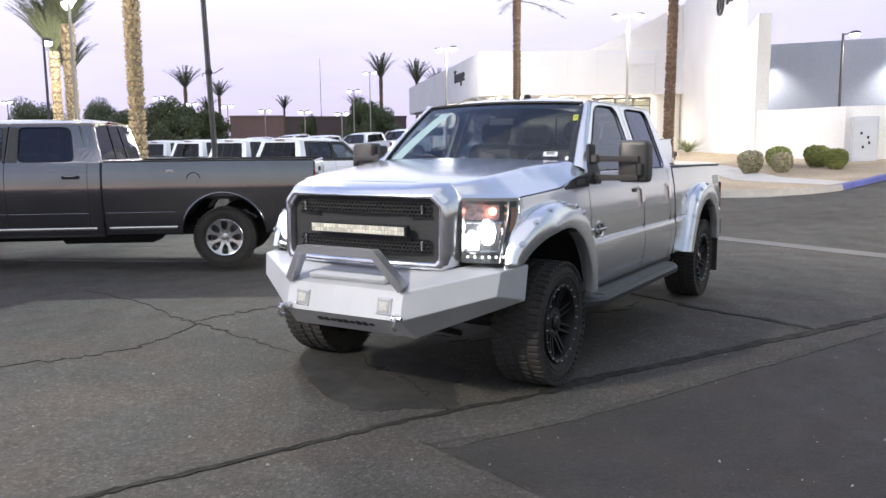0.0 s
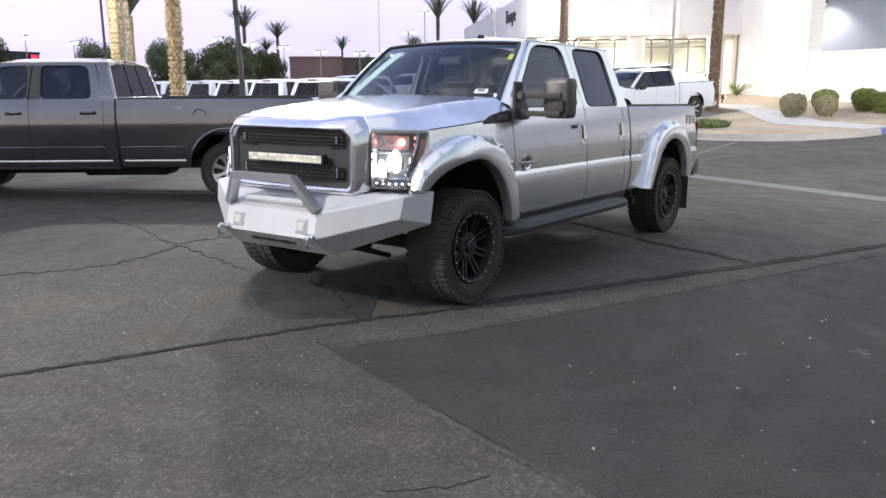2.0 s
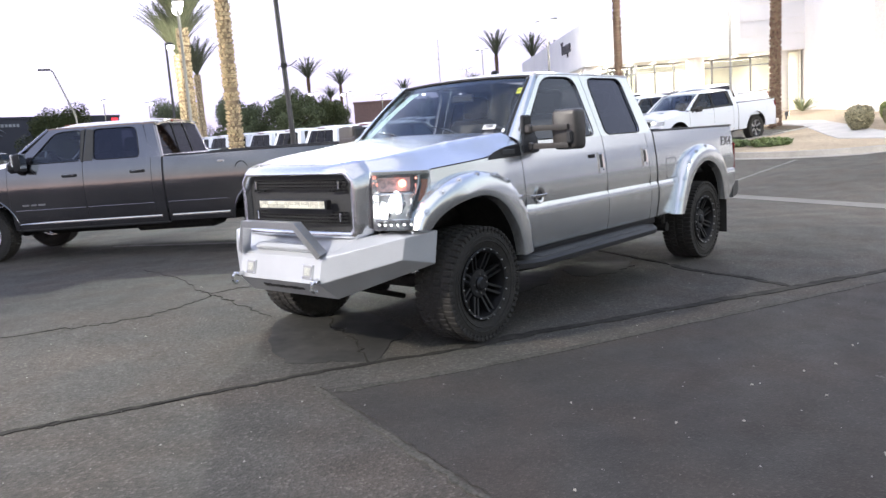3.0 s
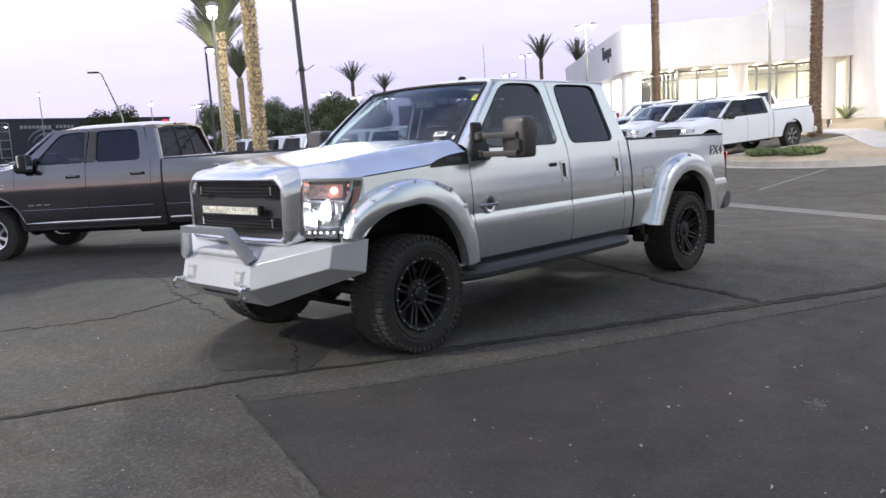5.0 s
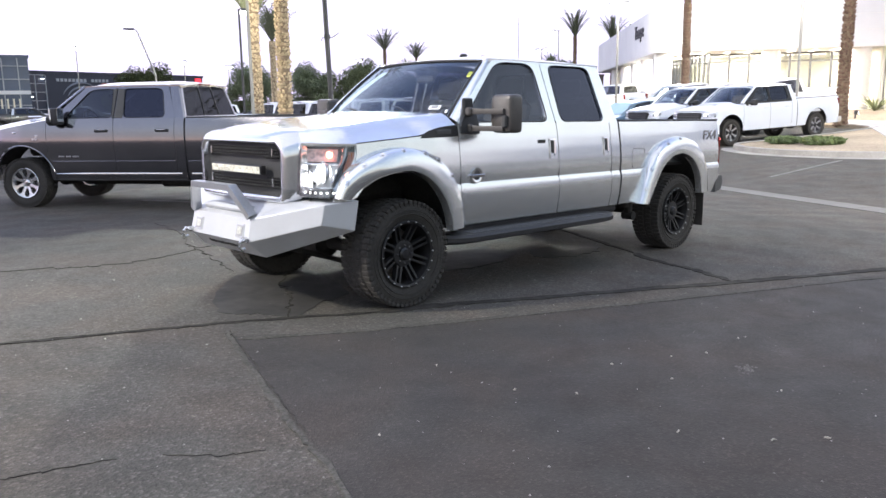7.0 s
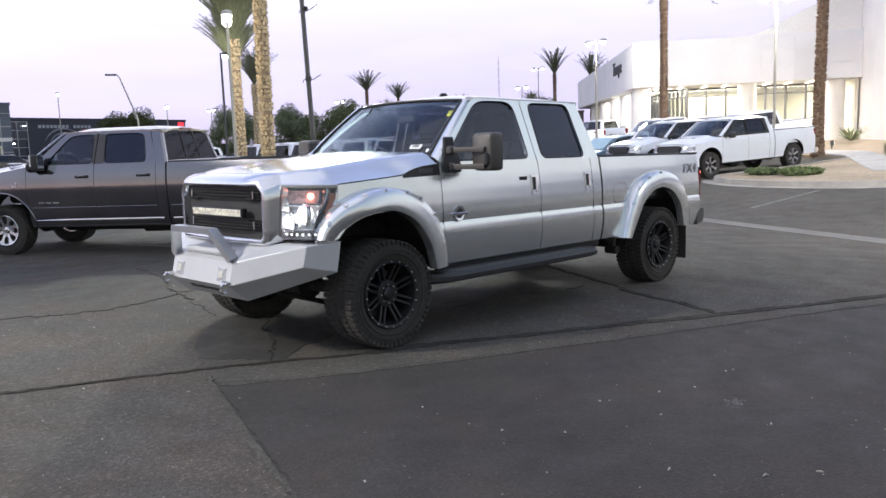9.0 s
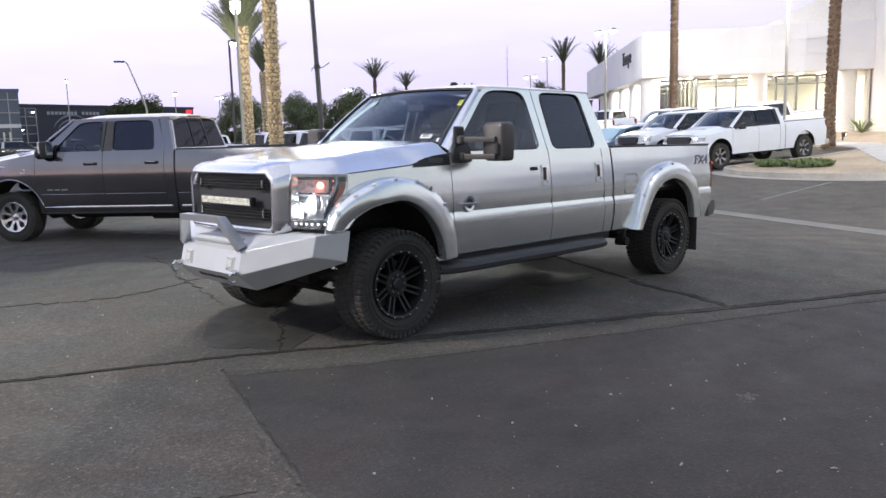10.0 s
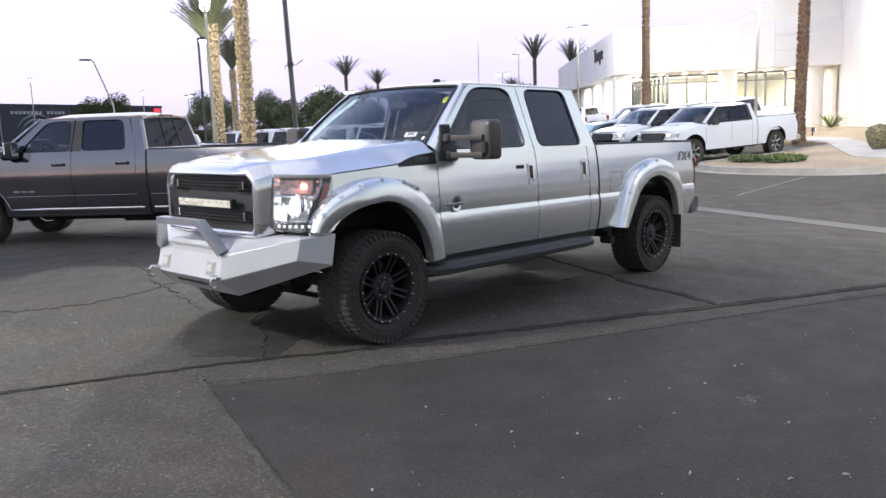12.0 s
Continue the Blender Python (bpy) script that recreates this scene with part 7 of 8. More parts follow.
laid("planter_ground", inside, 0.12, GRAVEL, "tan desert gravel planter", "gravel bed")
laid("pavement", [(19.75, -0.75), (20.7, -1.30), (22.4, 0.75), (28.9, 4.4), (30.2, 6.6), (29.2, 6.6), (27.0, 4.55), (21.3, 1.95)], 0.145, mat("pale_walk", (0.50, 0.48, 0.45), 0.85, grain=0.1, gscale=30, stain=0.1), "pale concrete walk across the planter", "pavement")
def kerb_run(pts, name, material, label):
    g = Geo()
    rows = []
    for i, p in enumerate(pts):
        d = (pts[min(i + 1, len(pts) - 1)] - pts[max(i - 1, 0)]).normalized()
        n = Vector((d.y, -d.x, 0))
        if n.dot(Vector((25, 1, 0)) - p) > 0:
            n = -n
        z = gh(p.x, p.y)
        rows.append([(p.x + n.x * o, p.y + n.y * o, z + h) for o, h in ((-0.10, -0.05), (-0.10, 0.15), (0.02, 0.155), (0.055, 0.135), (0.075, 0.0), (0.42, -0.012), (0.42, -0.08))])
    g.loft(rows)
    return single(name, g, material, label, "kerb", kind="structure", angle=40)


kerb_run(edge[:62], "kerb", KERB, "pale concrete kerb with a gutter pan")
kerb_run(edge[61:76], "kerb", BLUE_KERB, "blue painted concrete kerb")
kerb_run(edge[75:], "kerb", KERB, "pale concrete kerb with a gutter pan")

# ---- planting ----
BARK_DARK = mat("palm_core", (0.24, 0.18, 0.12), 0.95, grain=0.3, gscale=18)
BARK = mat("palm_bark", (0.64, 0.53, 0.36), 0.95, grain=0.15, gscale=18, vary=0.3, bump=0.6, bscale=40)
BARK_RED = mat("palm_bark_red", (0.20, 0.125, 0.09), 0.95, grain=0.3, gscale=18, vary=0.3, bump=0.6, bscale=40)
FROND = mat("palm_frond", (0.13, 0.145, 0.09), 0.6, grain=0.2, gscale=6, vary=0.35)
LEAF = mat("tree_leaf", (0.12, 0.145, 0.07), 0.7, vary=0.5)
LEAF2 = mat("bush_leaf", (0.24, 0.27, 0.09), 0.7, vary=0.45)
LEAF3 = mat("dry_bush_leaf", (0.34, 0.31, 0.20), 0.8, vary=0.4)
WOOD = mat("tree_bark", (0.10, 0.075, 0.055), 0.9, grain=0.3, gscale=12)


def palm_mesh(h, r, rings, per, fronds, flen, seed, bark, upright=0.55, lean=0.0, bulge=True, leaflets=16, droop=0.5, fan=None):
    """Trunk with spiral leaf bases, and a feather crown; base at the origin."""
    rnd = random.Random(seed)
    t = Geo()
    path, rad = [], []
    for i in range(13):
        q = i / 12
        path.append(Vector((lean * h * q * q, 0.3 * lean * h * q, h * q)))
        rad.append(r * (1.12 - 0.14 * q + 0.25 * max(0, 0.06 - q) / 0.06) * (1 + 0.25 * math.exp(-((q - 0.93) / 0.05) ** 2) * bulge))
    core = Geo()
    core.tube(path, [k * 0.86 for k in rad], 12)

    def centre(z):
        k = min(11, int(z / h * 12))
        f = z / h * 12 - k
        return path[k].lerp(path[k + 1], f), rad[k] + (rad[k + 1] - rad[k]) * f

    for i in range(rings):
        z = h * (i + 0.5) / rings
        c, rr = centre(z)
        for j in range(per):
            c = c + Vector((0, 0, rnd.uniform(-0.25, 0.25) * h / rings))
            a = 2 * math.pi * (j + 0.5 * (i % 2)) / per + rnd.uniform(-0.26, 0.26)
            e1, e2 = Vector((math.cos(a), math.sin(a), 0)), Vector((-math.sin(a), math.cos(a), 0))
            w = math.pi * rr / per * rnd.uniform(0.72, 0.92)
            hh = h / rings * rnd.uniform(0.8, 1.25)
            o = rnd.uniform(0.06, 0.24) * r
            b0 = c + e1 * rr * 0.84 - Vector((0, 0, hh * 0.5))
            tp = c + e1 * (rr * 0.95 + o) + Vector((0, 0, hh * 0.35))
            t.add([b0 - e2 * w, b0 + e2 * w, tp + e2 * w * 0.7, tp - e2 * w * 0.7, c + e1 * rr * 0.9 + Vector((0, 0, hh * 0.6))], [(0, 1, 2, 3), (3, 2, 4), (0, 3, 4), (1, 4, 2)])
    f = Geo()
    top = path[-1]
    for i in range(fronds):
        a = 2.399 * i + rnd.uniform(-0.2, 0.2)
        up = upright + (1.0 - upright) * (1 - i / fronds) * rnd.uniform(0.4, 1.1) - (droop * rnd.random() if i > fronds * 0.75 else 0)
        ln = flen * rnd.uniform(0.8, 1.1)
        d = Vector((math.cos(a) * (1 - up * 0.75), math.sin(a) * (1 - up * 0.75), up)).normalized()
        if fan:
            k_ = fan[0] + (fan[1] - fan[0]) * ((i + 0.5) / fronds) ** 0.7
            d = Vector((math.cos(a) * k_, math.sin(a) * k_, 1.0)).normalized()
        side = d.cross(Vector((0, 0, 1))).normalized()
        nseg = 7
        pts = []
        for k in range(nseg + 1):
            q = k / nseg
            if fan:
                out_ = Vector((d.x, d.y, 0))
                pts.append(top + Vector((0, 0, -0.1)) + d * ln * q + out_ * ln * 0.30 * q * q - Vector((0, 0, ln * 0.16 * q ** 3)))
                continue
            pts.append(top + Vector((0, 0, -0.1)) + d * ln * q + Vector((0, 0, -0.28 * ln * q * q * (1.1 - up * 0.6))))
        f.tube(pts, [0.022 * flen / 2.5 * (1 - 0.8 * k / nseg) for k in range(nseg + 1)], 4)
        for k in range(leaflets):
            q = 0.14 + 0.84 * (k + rnd.random()) / leaflets
            s = q * nseg
            k0 = min(nseg - 1, int(s))
            p = pts[k0].lerp(pts[k0 + 1], s - k0)
            ax = (pts[k0 + 1] - pts[k0]).normalized()
            ll = (0.13 if fan else 0.20) * flen * (1 - 0.55 * abs(q - 0.45) / 0.55) * rnd.uniform(0.8, 1.15)
            for sg in (-1, 1):
                v = (ax * (1.1 if fan else 0.75) + side * sg * 0.75 + Vector((0, 0, rnd.uniform(-0.25, 0.15)))).normalized()
                wv = ax * (0.009 if fan else 0.014) * flen
                f.add([p - wv, p + wv, p + v * ll], [(0, 1, 2)])
    return mesh_of("trunk", core, BARK_DARK, 50), mesh_of("leaf_base", t, bark, 50), mesh_of("crown", f, FROND, 180)


def plant_palm(meshes, x, y, z, label, group, rz=0, sc=1.0):
    root = thing("palm_tree", pose(x, y, z, 0, 0, rz), label, "palm tree", group)
    root.scale = (sc, sc, sc)
    for nm, me in zip(("trunk", "leaf_base", "crown"), meshes):
        o = new(nm, me)
        o.parent = root
        if nm == "leaf_base":
            tagged(o, kind="stuff")
    return root


near_a = palm_mesh(9.2, 0.20, 120, 13, 46, 3.0, 1, BARK, 0.45, 0.01)
near_b = palm_mesh(6.5, 0.235, 70, 12, 110, 3.3, 2, BARK, 0.78, 0.0, True, 34, 0.12, (0.05, 0.62))
near_b2 = palm_mesh(6.2, 0.21, 70, 12, 60, 2.9, 8, BARK, 0.72, 0.0, True, 30, 0.15, (0.06, 0.6))
plant_palm(near_a, 9.12, 14.74, gh(9.12, 14.74), "tall date palm with a pale carved trunk lit by a lamp", "palms on the lot")
plant_palm(near_b, 20.2, 35.0, gh(20.2, 35), "date palm with a dense grey-green crown, its trunk lit", "palms on the lot", 40, 1.0)
plant_palm(near_b, 15.0, 26.1, gh(15, 26.1), "date palm with a dense grey-green crown, its trunk lit", "palms on the lot", 150, 1.0)
plant_palm(near_b2, 27.1, 44.0, gh(27, 44), "date palm with a dense grey-green crown, its trunk lit", "palms on the lot", 170, 1.02)
mid_c = palm_mesh(8.2, 0.185, 100, 12, 40, 2.8, 3, BARK_RED, 0.5, -0.005)
mid_d = palm_mesh(9.5, 0.20, 110, 12, 40, 2.8, 4, BARK_RED, 0.5, 0.03)
plant_palm(mid_c, 32.0, 14.7, gh(32, 14.7), "date palm with a dark reddish trunk before the showroom", "palms by the showroom")
plant_palm(mid_d, 28.15, 5.95, gh(28.15, 5.95) + 0.1, "date palm with a dark reddish trunk in the gravel", "palms by the showroom", 200)
far_p = palm_mesh(7.0, 0.17, 40, 10, 34, 3.0, 6, BARK_RED, 0.72, 0.0, True, 34, 0.12, (0.08, 0.62))
far_q = palm_mesh(7.0, 0.17, 40, 10, 38, 2.8, 16, BARK_RED, 0.72, 0.0, True, 34, 0.12, (0.10, 0.85))
for x, y, ztop, rz in ((76.9, 55.0, 9.6, 0), (80.5, 52.0, 9.1, 50), (83.5, 50.8, 8.6, 80), (56.2, 66.6, 7.9, 120), (61.1, 66.6, 7.1, 200), (79.0, 73.0, 6.4, 10), (86.0, 66.0, 6.7, 260), (66.0, 74.0, 6.0, 300)):
    sc = (ztop - gh(x, y)) / 7.0
    plant_palm((far_p, far_q)[rz % 20 == 0 and rz > 0], x, y, gh(x, y), "distant date palm with an upright feathery crown", "distant palms", rz, sc)


def tree_mesh(h, w, leaves, seed, size):
    rnd = random.Random(seed)
    t = Geo()
    t.tube([(0, 0, 0), (0.05 * w, 0, 0.18 * h), (0.02 * w, 0.03 * w, 0.4 * h)], [0.035 * h, 0.027 * h, 0.018 * h], 8)
    clumps = []
    for i in range(26):
        a, q = 2.4 * i + rnd.uniform(-0.4, 0.4), rnd.random()
        rr = 0.5 * w * math.sqrt(rnd.uniform(0.05, 1.0)) * (1 - 0.55 * max(0, q - 0.4) / 0.6)
        c = Vector((rr * math.cos(a), rr * math.sin(a), h * (0.28 + 0.62 * q)))
        clumps.append((c, rnd.uniform(0.13, 0.21) * w))
        if i % 3 == 0:
            t.tube([(0.02 * w, 0.02 * w, 0.3 * h), c * 0.55 + Vector((0, 0, 0.16 * h)), c], [0.014 * h, 0.009 * h, 0.003 * h], 5)
    f = Geo()
    for i in range(leaves):
        c, r = rnd.choice(clumps)
        v = Vector((rnd.gauss(0, 1), rnd.gauss(0, 1), rnd.gauss(0, 0.8))).normalized()
        p = c + v * r * rnd.random() ** 0.4
        u = Vector((rnd.gauss(0, 1), rnd.gauss(0, 1), rnd.gauss(0, 1))).normalized()
        w2 = u.orthogonal().normalized()
        s = size * rnd.uniform(0.6, 1.3)
        f.add([p - u * s, p + w2 * s * 0.5, p + u * s, p - w2 * s * 0.5], [(0, 1, 2, 3)])
    return mesh_of("trunk", t, WOOD), mesh_of("crown", f, LEAF, 180)


tree_a, tree_b = tree_mesh(5.6, 5.8, 22000, 21, 0.105), tree_mesh(5.4, 5.2, 20000, 22, 0.105)


def plant_tree(meshes, x, y, sc, sw, rz, label="dark leafy tree behind the lot", group="trees behind the lot"):
    root = thing("tree", pose(x, y, gh(x, y), 0, 0, rz), label, "tree", group)
    root.scale = (sw, sw, sc)
    for nm, me in zip(("trunk", "crown"), meshes):
        o = new(nm, me)
        o.parent = root


for i, (x, y, sc, sw) in enumerate(((37.0, 63.6, 1.04, 0.90), (42.3, 60.8, 1.08, 0.98), (46.2, 57.6, 1.0, 1.0), (49.6, 56.2, 0.88, 0.8), (28.2, 68.0, 1.0, 1.05), (67.0, 58.5, 0.76, 0.42),
                                     (65.6, 49.2, 0.98, 0.66), (68.5, 50.0, 0.98, 1.0))):
    plant_tree((tree_a, tree_b)[i % 2], x, y, sc, sw, 47 * i, "round dark tree before the dealership" if i == 4 else "dark leafy tree behind the lot")

# low hedge that joins the trees
g = Geo()
rnd = random.Random(64)
for i in range(6000):
    q = rnd.random() * 0.58
    x, y = 36 + 24 * q, 66.5 - 14.5 * q
    top_ = 1.9 + 0.5 * math.sin(9 * q) + 0.35 * math.sin(23 * q + 1)
    p = Vector((x + rnd.gauss(0, 0.5), y + rnd.gauss(0, 0.5), gh(x, y) + top_ * rnd.random() ** 0.6))
    u = Vector((rnd.gauss(0, 1), rnd.gauss(0, 1), rnd.gauss(0, 1))).normalized()
    v = u.orthogonal().normalized()
    sz = rnd.uniform(0.12, 0.26)
    g.add([p - u * sz, p + v * sz * 0.5, p + u * sz, p - v * sz * 0.5], [(0, 1, 2, 3)])
single("hedge", g, LEAF, "low dark hedge behind the far rows", "hedge", kind="stuff", angle=180)


def bush_mesh(w, h, n, seed, material, size=0.035):
    rnd = random.Random(seed)
    f = Geo()
    for i in range(14):
        a = 2.4 * i
        f.tube([(0, 0, 0), (0.25 * w * math.cos(a), 0.25 * w * math.sin(a), 0.45 * h), (0.4 * w * math.cos(a), 0.4 * w * math.sin(a), 0.75 * h)], [0.012, 0.008, 0.003], 4)
    for i in range(n):
        a, q = rnd.uniform(0, 6.283), rnd.uniform(-0.85, 1)
        k = rnd.uniform(0.80, 1.04) + 0.06 * math.sin(3 * a + seed) + 0.05 * math.sin(7 * a + 5 * q)
        rr = math.sqrt(max(0, 1 - abs(q) ** 2.6))
        rr *= 0.84 + 0.18 * q
        p = Vector((0.5 * w * rr * math.cos(a) * k, 0.5 * w * rr * math.sin(a) * k, 0.5 * h * (1 + q * k)))
        u = Vector((rnd.gauss(0, 1), rnd.gauss(0, 1), rnd.gauss(0, 1))).normalized()
        w2 = u.orthogonal().normalized()
        s = size * rnd.uniform(0.6, 1.4)
        f.add([p - u * s, p + w2 * s * 0.6, p + u * s, p - w2 * s * 0.6], [(0, 1, 2, 3)])
    return mesh_of("bush", f, material, 180)


for i, (x, y, w, h, dry) in enumerate(((23.9, 1.98, 0.92, 0.80, 1), (26.0, 1.40, 0.94, 0.76, 0), (24.3, 1.02, 0.78, 0.66, 1), (26.0, 0.10, 0.94, 0.76, 0), (25.0, -0.60, 0.82, 0.70, 0))):
    me = bush_mesh(w, h, 5200, 31 + i, LEAF3 if dry else LEAF2)
    ob = new("bush", me)
    ob.matrix_world = pose(x, y, gh(x, y) + 0.10, 0, 0, 30 * i)
    tagged(ob, "clipped round bush, partly dry, in gravel" if dry else "clipped round green bush in gravel", "bush", "bushes by the low wall")
for i, (x, y, w) in enumerate(((20.3, 4.75, 1.15), (20.1, 3.55, 1.35))):
    me = bush_mesh(w, 0.26, 900, 51 + i, mat("ground_cover_leaf", (0.12, 0.16, 0.06), 0.7, vary=0.4), 0.05)
    ob = new("ground_cover", me)
    ob.matrix_world = pose(x, y, gh(x, y) + 0.08, 0, 0, 50 * i)
    tagged(ob, "low green ground-cover shrub by the kerb", "shrub", "ground cover by the kerb")
g = Geo()
rnd = random.Random(77)
for i in range(70):
    a, up = rnd.uniform(0, 6.283), rnd.uniform(0.25, 1.2)
    d = Vector((math.cos(a), math.sin(a), up)).normalized()
    e = d.cross(Vector((0, 0, 1))).normalized()
    ln = rnd.uniform(0.8, 1.15)
    pts = [d * ln * k / 4 + Vector((0, 0, 0.1 - 0.10 * (k / 4) ** 2)) for k in range(5)]
    g.sheet([[p - e * 0.03 * wd, p + e * 0.03 * wd] for p, wd in zip(pts, (0.8, 1, 0.9, 0.6, 0.08))], (0, 0, 0.004))
single("yucca", g, mat("yucca_leaf", (0.30, 0.33, 0.18), 0.6, vary=0.3), "spiky grey-green yucca by the white wall", "yucca", m=pose(33.6, 6.5, gh(33.6, 6.5) + 0.1), angle=180)
single("yucca", Geo().add(g.v, g.f), MATS["yucca_leaf"], "small spiky yucca beside the tall palm", "yucca", m=pose(22.6, 36.2, gh(22.6, 36.2), 0, 0, 40), angle=180)

# ---- lamp posts ----


def lamp_post(x, y, ztop, heads, label, group, material, r=0.06, rz=0.0, hs=1.0):
    z0 = gh(x, y)
    root = thing("street_lamp", pose(x, y, z0, 0, 0, rz), label, "street lamp", group)
    h = ztop - z0
    g = Geo()
    g.tube([(0, 0, 0), (0, 0, h)], [r, r * 0.75], 10)
    g.cyl((0, 0, 0), (0, 0, 0.5), r * 3.2, r * 3.0, 14)
    pole = part("pole", g, material, root)
    for s in heads:
        g = Geo()
        g.tube([(0, 0, h - 0.06), (0, s * 0.30 * hs, h - 0.02)], 0.03 * hs, 6)
        part("arm", g, material, root)
        g = Geo()
        g.loft([[(0.17 * hs * k * math.cos(t), s * 0.52 * hs + 0.28 * hs * k * math.sin(t), h + z * hs) for t in [2 * math.pi * j / 12 for j in range(12)]] for z, k in ((-0.05, 0.9), (-0.03, 1.0), (0.05, 0.8), (0.09, 0.4))])
        hd = part("lamp_head", g, material, root)
        g = Geo()
        g.loft([[(0.15 * hs * k * math.cos(t), s * 0.52 * hs + 0.25 * hs * k * math.sin(t), h + z * hs) for t in [2 * math.pi * j / 12 for j in range(12)]] for z, k in ((-0.055, 1.0), (-0.15, 0.85), (-0.22, 0.4))])
        part("lamp_glass", g, POST_LIT, hd)
    return root


RZ = math.degrees(math.atan2(28, 30))
for x, y, zt in ((47.0, 58.0, 4.98), (48.3, 56.8, 5.62), (50.75, 54.6, 5.41), (53.2, 52.1, 4.98), (55.8, 49.3, 4.86), (58.1, 46.5, 4.67), (58.8, 45.5, 6.87), (59.8, 44.2, 8.62), (35.8, 66.0, 5.63), (46.1, 58.7, 6.18)):
    lamp_post(x, y, zt, (-1, 1), "twin-headed lot lamp, lit, on a pale post", "lot lamps", METAL_PALE, 0.06, RZ + 40 - 90, 1.15)
lamp_post(34.6, 20.4, 6.95, (-1, 1), "twin-headed lot lamp, lit, before the showroom corner", "lot lamps", METAL_PALE, 0.07, RZ + 40 - 90, 1.0)
lamp_post(29.0, 8.0, 6.95, (-1, 1), "twin-headed lot lamp, lit, by the white pickups", "lot lamps", METAL_PALE, 0.065, 20, 0.9)
lamp_post(35.1, 0.23, 6.24, (-1,), "single-headed lot lamp, lit, behind the yard wall", "lot lamps", METAL_DARK, 0.07, 0, 0.9)
lamp_post(17.3, 31.3, 6.5, (1,), "tall dark lot lamp beside date palms", "lot lamps", METAL_DARK, 0.07, -50, 1.2)
lamp_post(12.2, 21.8, 6.6, (-1, 1), "tall pale lot lamp beside date palms, lit", "lot lamps", METAL_PALE, 0.07, -30, 1.3)
lamp_post(22.5, 68.8, 7.1, (-1, 1), "twin-headed lot lamp, lit, on a pale post", "lot lamps", METAL_PALE, 0.05, -20, 1.0)
lamp_post(26.9, 57.2, 5.4, (-1, 1), "twin-headed lot lamp, lit, on a pale post", "lot lamps", METAL_PALE, 0.05, -20, 1.0)
lamp("lot_lamp_light", "SPOT", look((35.1, -0.4, 6.0), (35.1, -0.4, 0)), 1500, (1.0, 0.96, 0.88), cone=170, radius=0.25)
for x, y, z, e_ in ((29.0, 8.0, 6.6, 2100), (34.6, 20.4, 6.6, 1000)):
    lamp("lot_lamp_light", "POINT", pose(x, y, z), e_, (1.0, 0.96, 0.90), radius=0.7)
# unseen post and spot, added to brighten the white pickups and planter
lamp_post(10.5, -13.6, 7.7, (-1, 1), "twin-headed lot lamp, lit, on a pale post", "lot lamps", METAL_PALE, 0.07, 20, 0.8)
lamp("lot_lamp_light", "SPOT", look((10.6, -13.0, 7.3), (21.5, 4.0, 0.9)), 10500, (1.0, 0.95, 0.88), cone=130, radius=0.3)
# unseen post, added to carry the lamp ahead of the silver truck
lamp_post(-9.6, 3.4, 7.7, (-1, 1), "twin-headed lot lamp, lit, on a pale post", "lot lamps", METAL_PALE, 0.07, 60, 1.3)
# unseen post, its place assumed, added for the palm light
lamp_post(-3.0, 19.4, 9.9, (-1, 1), "unseen added twin-headed lot lamp, lit, beyond the charcoal pickup", "lot lamps", METAL_PALE, 0.07, -30, 1.3)
lamp("lot_lamp_light", "SPOT", look((8.09, 10.49, 6.6), (-0.8, 2.0, 0.0)), 3200, (0.96, 1.0, 0.92), cone=110, radius=0.12)
# spot from that unseen post, added to light the near palm's trunk
lamp("lot_lamp_light", "SPOT", look((-3.0, 19.0, 9.4), (9.1, 14.7, 3.4)), 10000, (1.0, 0.92, 0.70), cone=60, radius=0.25)
lamp("lot_lamp_light", "SPOT", look((12.6, 22.4, 6.2), (20.0, 35.0, 3.5)), 900, (1.0, 0.93, 0.76), cone=110, radius=0.2)
lamp("lot_lamp_light", "SPOT", look((17.3, 31.7, 6.1), (25.0, 41.5, 3.0)), 2000, (1.0, 0.93, 0.76), cone=120, radius=0.2)
pole = thing("banner_pole", pose(7.37, 10.1, gh(7.37, 10.1), 0.0, 0, 0), "tall dark steel lamp pole with thin bracket arms", "pole")
g = Geo()
g.tube([(0.10, -0.02, 0), (0.0, 0.0, 3), (-0.12, 0.05, 7.5)], [0.065, 0.058, 0.05], 12)
part("pole", g, METAL_DARK, pole)
g = Geo()
g.cyl((0.1, -0.02, 0.0), (0.1, -0.02, 0.7), 0.2, 0.19, 18)
part("footing", g, CONCRETE, pole)
g = Geo()
g.tube([(-0.11, 0.05, 7.2), (0.30, 0.22, 7.1), (0.60, 0.34, 7.0)], 0.035, 8)
g.box((0.72, 0.39, 6.98), (0.55, 0.30, 0.10), 0.03, Matrix.Rotation(radians(28), 3, "Z"))
head_ = part("lamp_head", g, METAL_DARK, pole)
g = Geo()
g.box((0.72, 0.39, 6.92), (0.40, 0.22, 0.02), 0.006, Matrix.Rotation(radians(28), 3, "Z"))
part("lens", g, POST_LIT, head_)
for z, s in ((3.25, 1), (3.25, -1), (4.85, 1), (4.85, -1)):
    g = Geo()
    e = Vector((0.6, -0.75, 0)).normalized()
    g.tube([Vector((0, 0, z)), e * s * 0.12 + Vector((0, 0, z - 0.02)), e * (0.30 if s > 0 else -0.14) + Vector((0, 0, z + 0.09 * s))], 0.010, 5)
    g.cyl(Vector((-0.0, 0, z - 0.05)), Vector((-0.005, 0, z + 0.05)), 0.075, n=10)
    part("bracket_arm", g, METAL_DARK, pole)
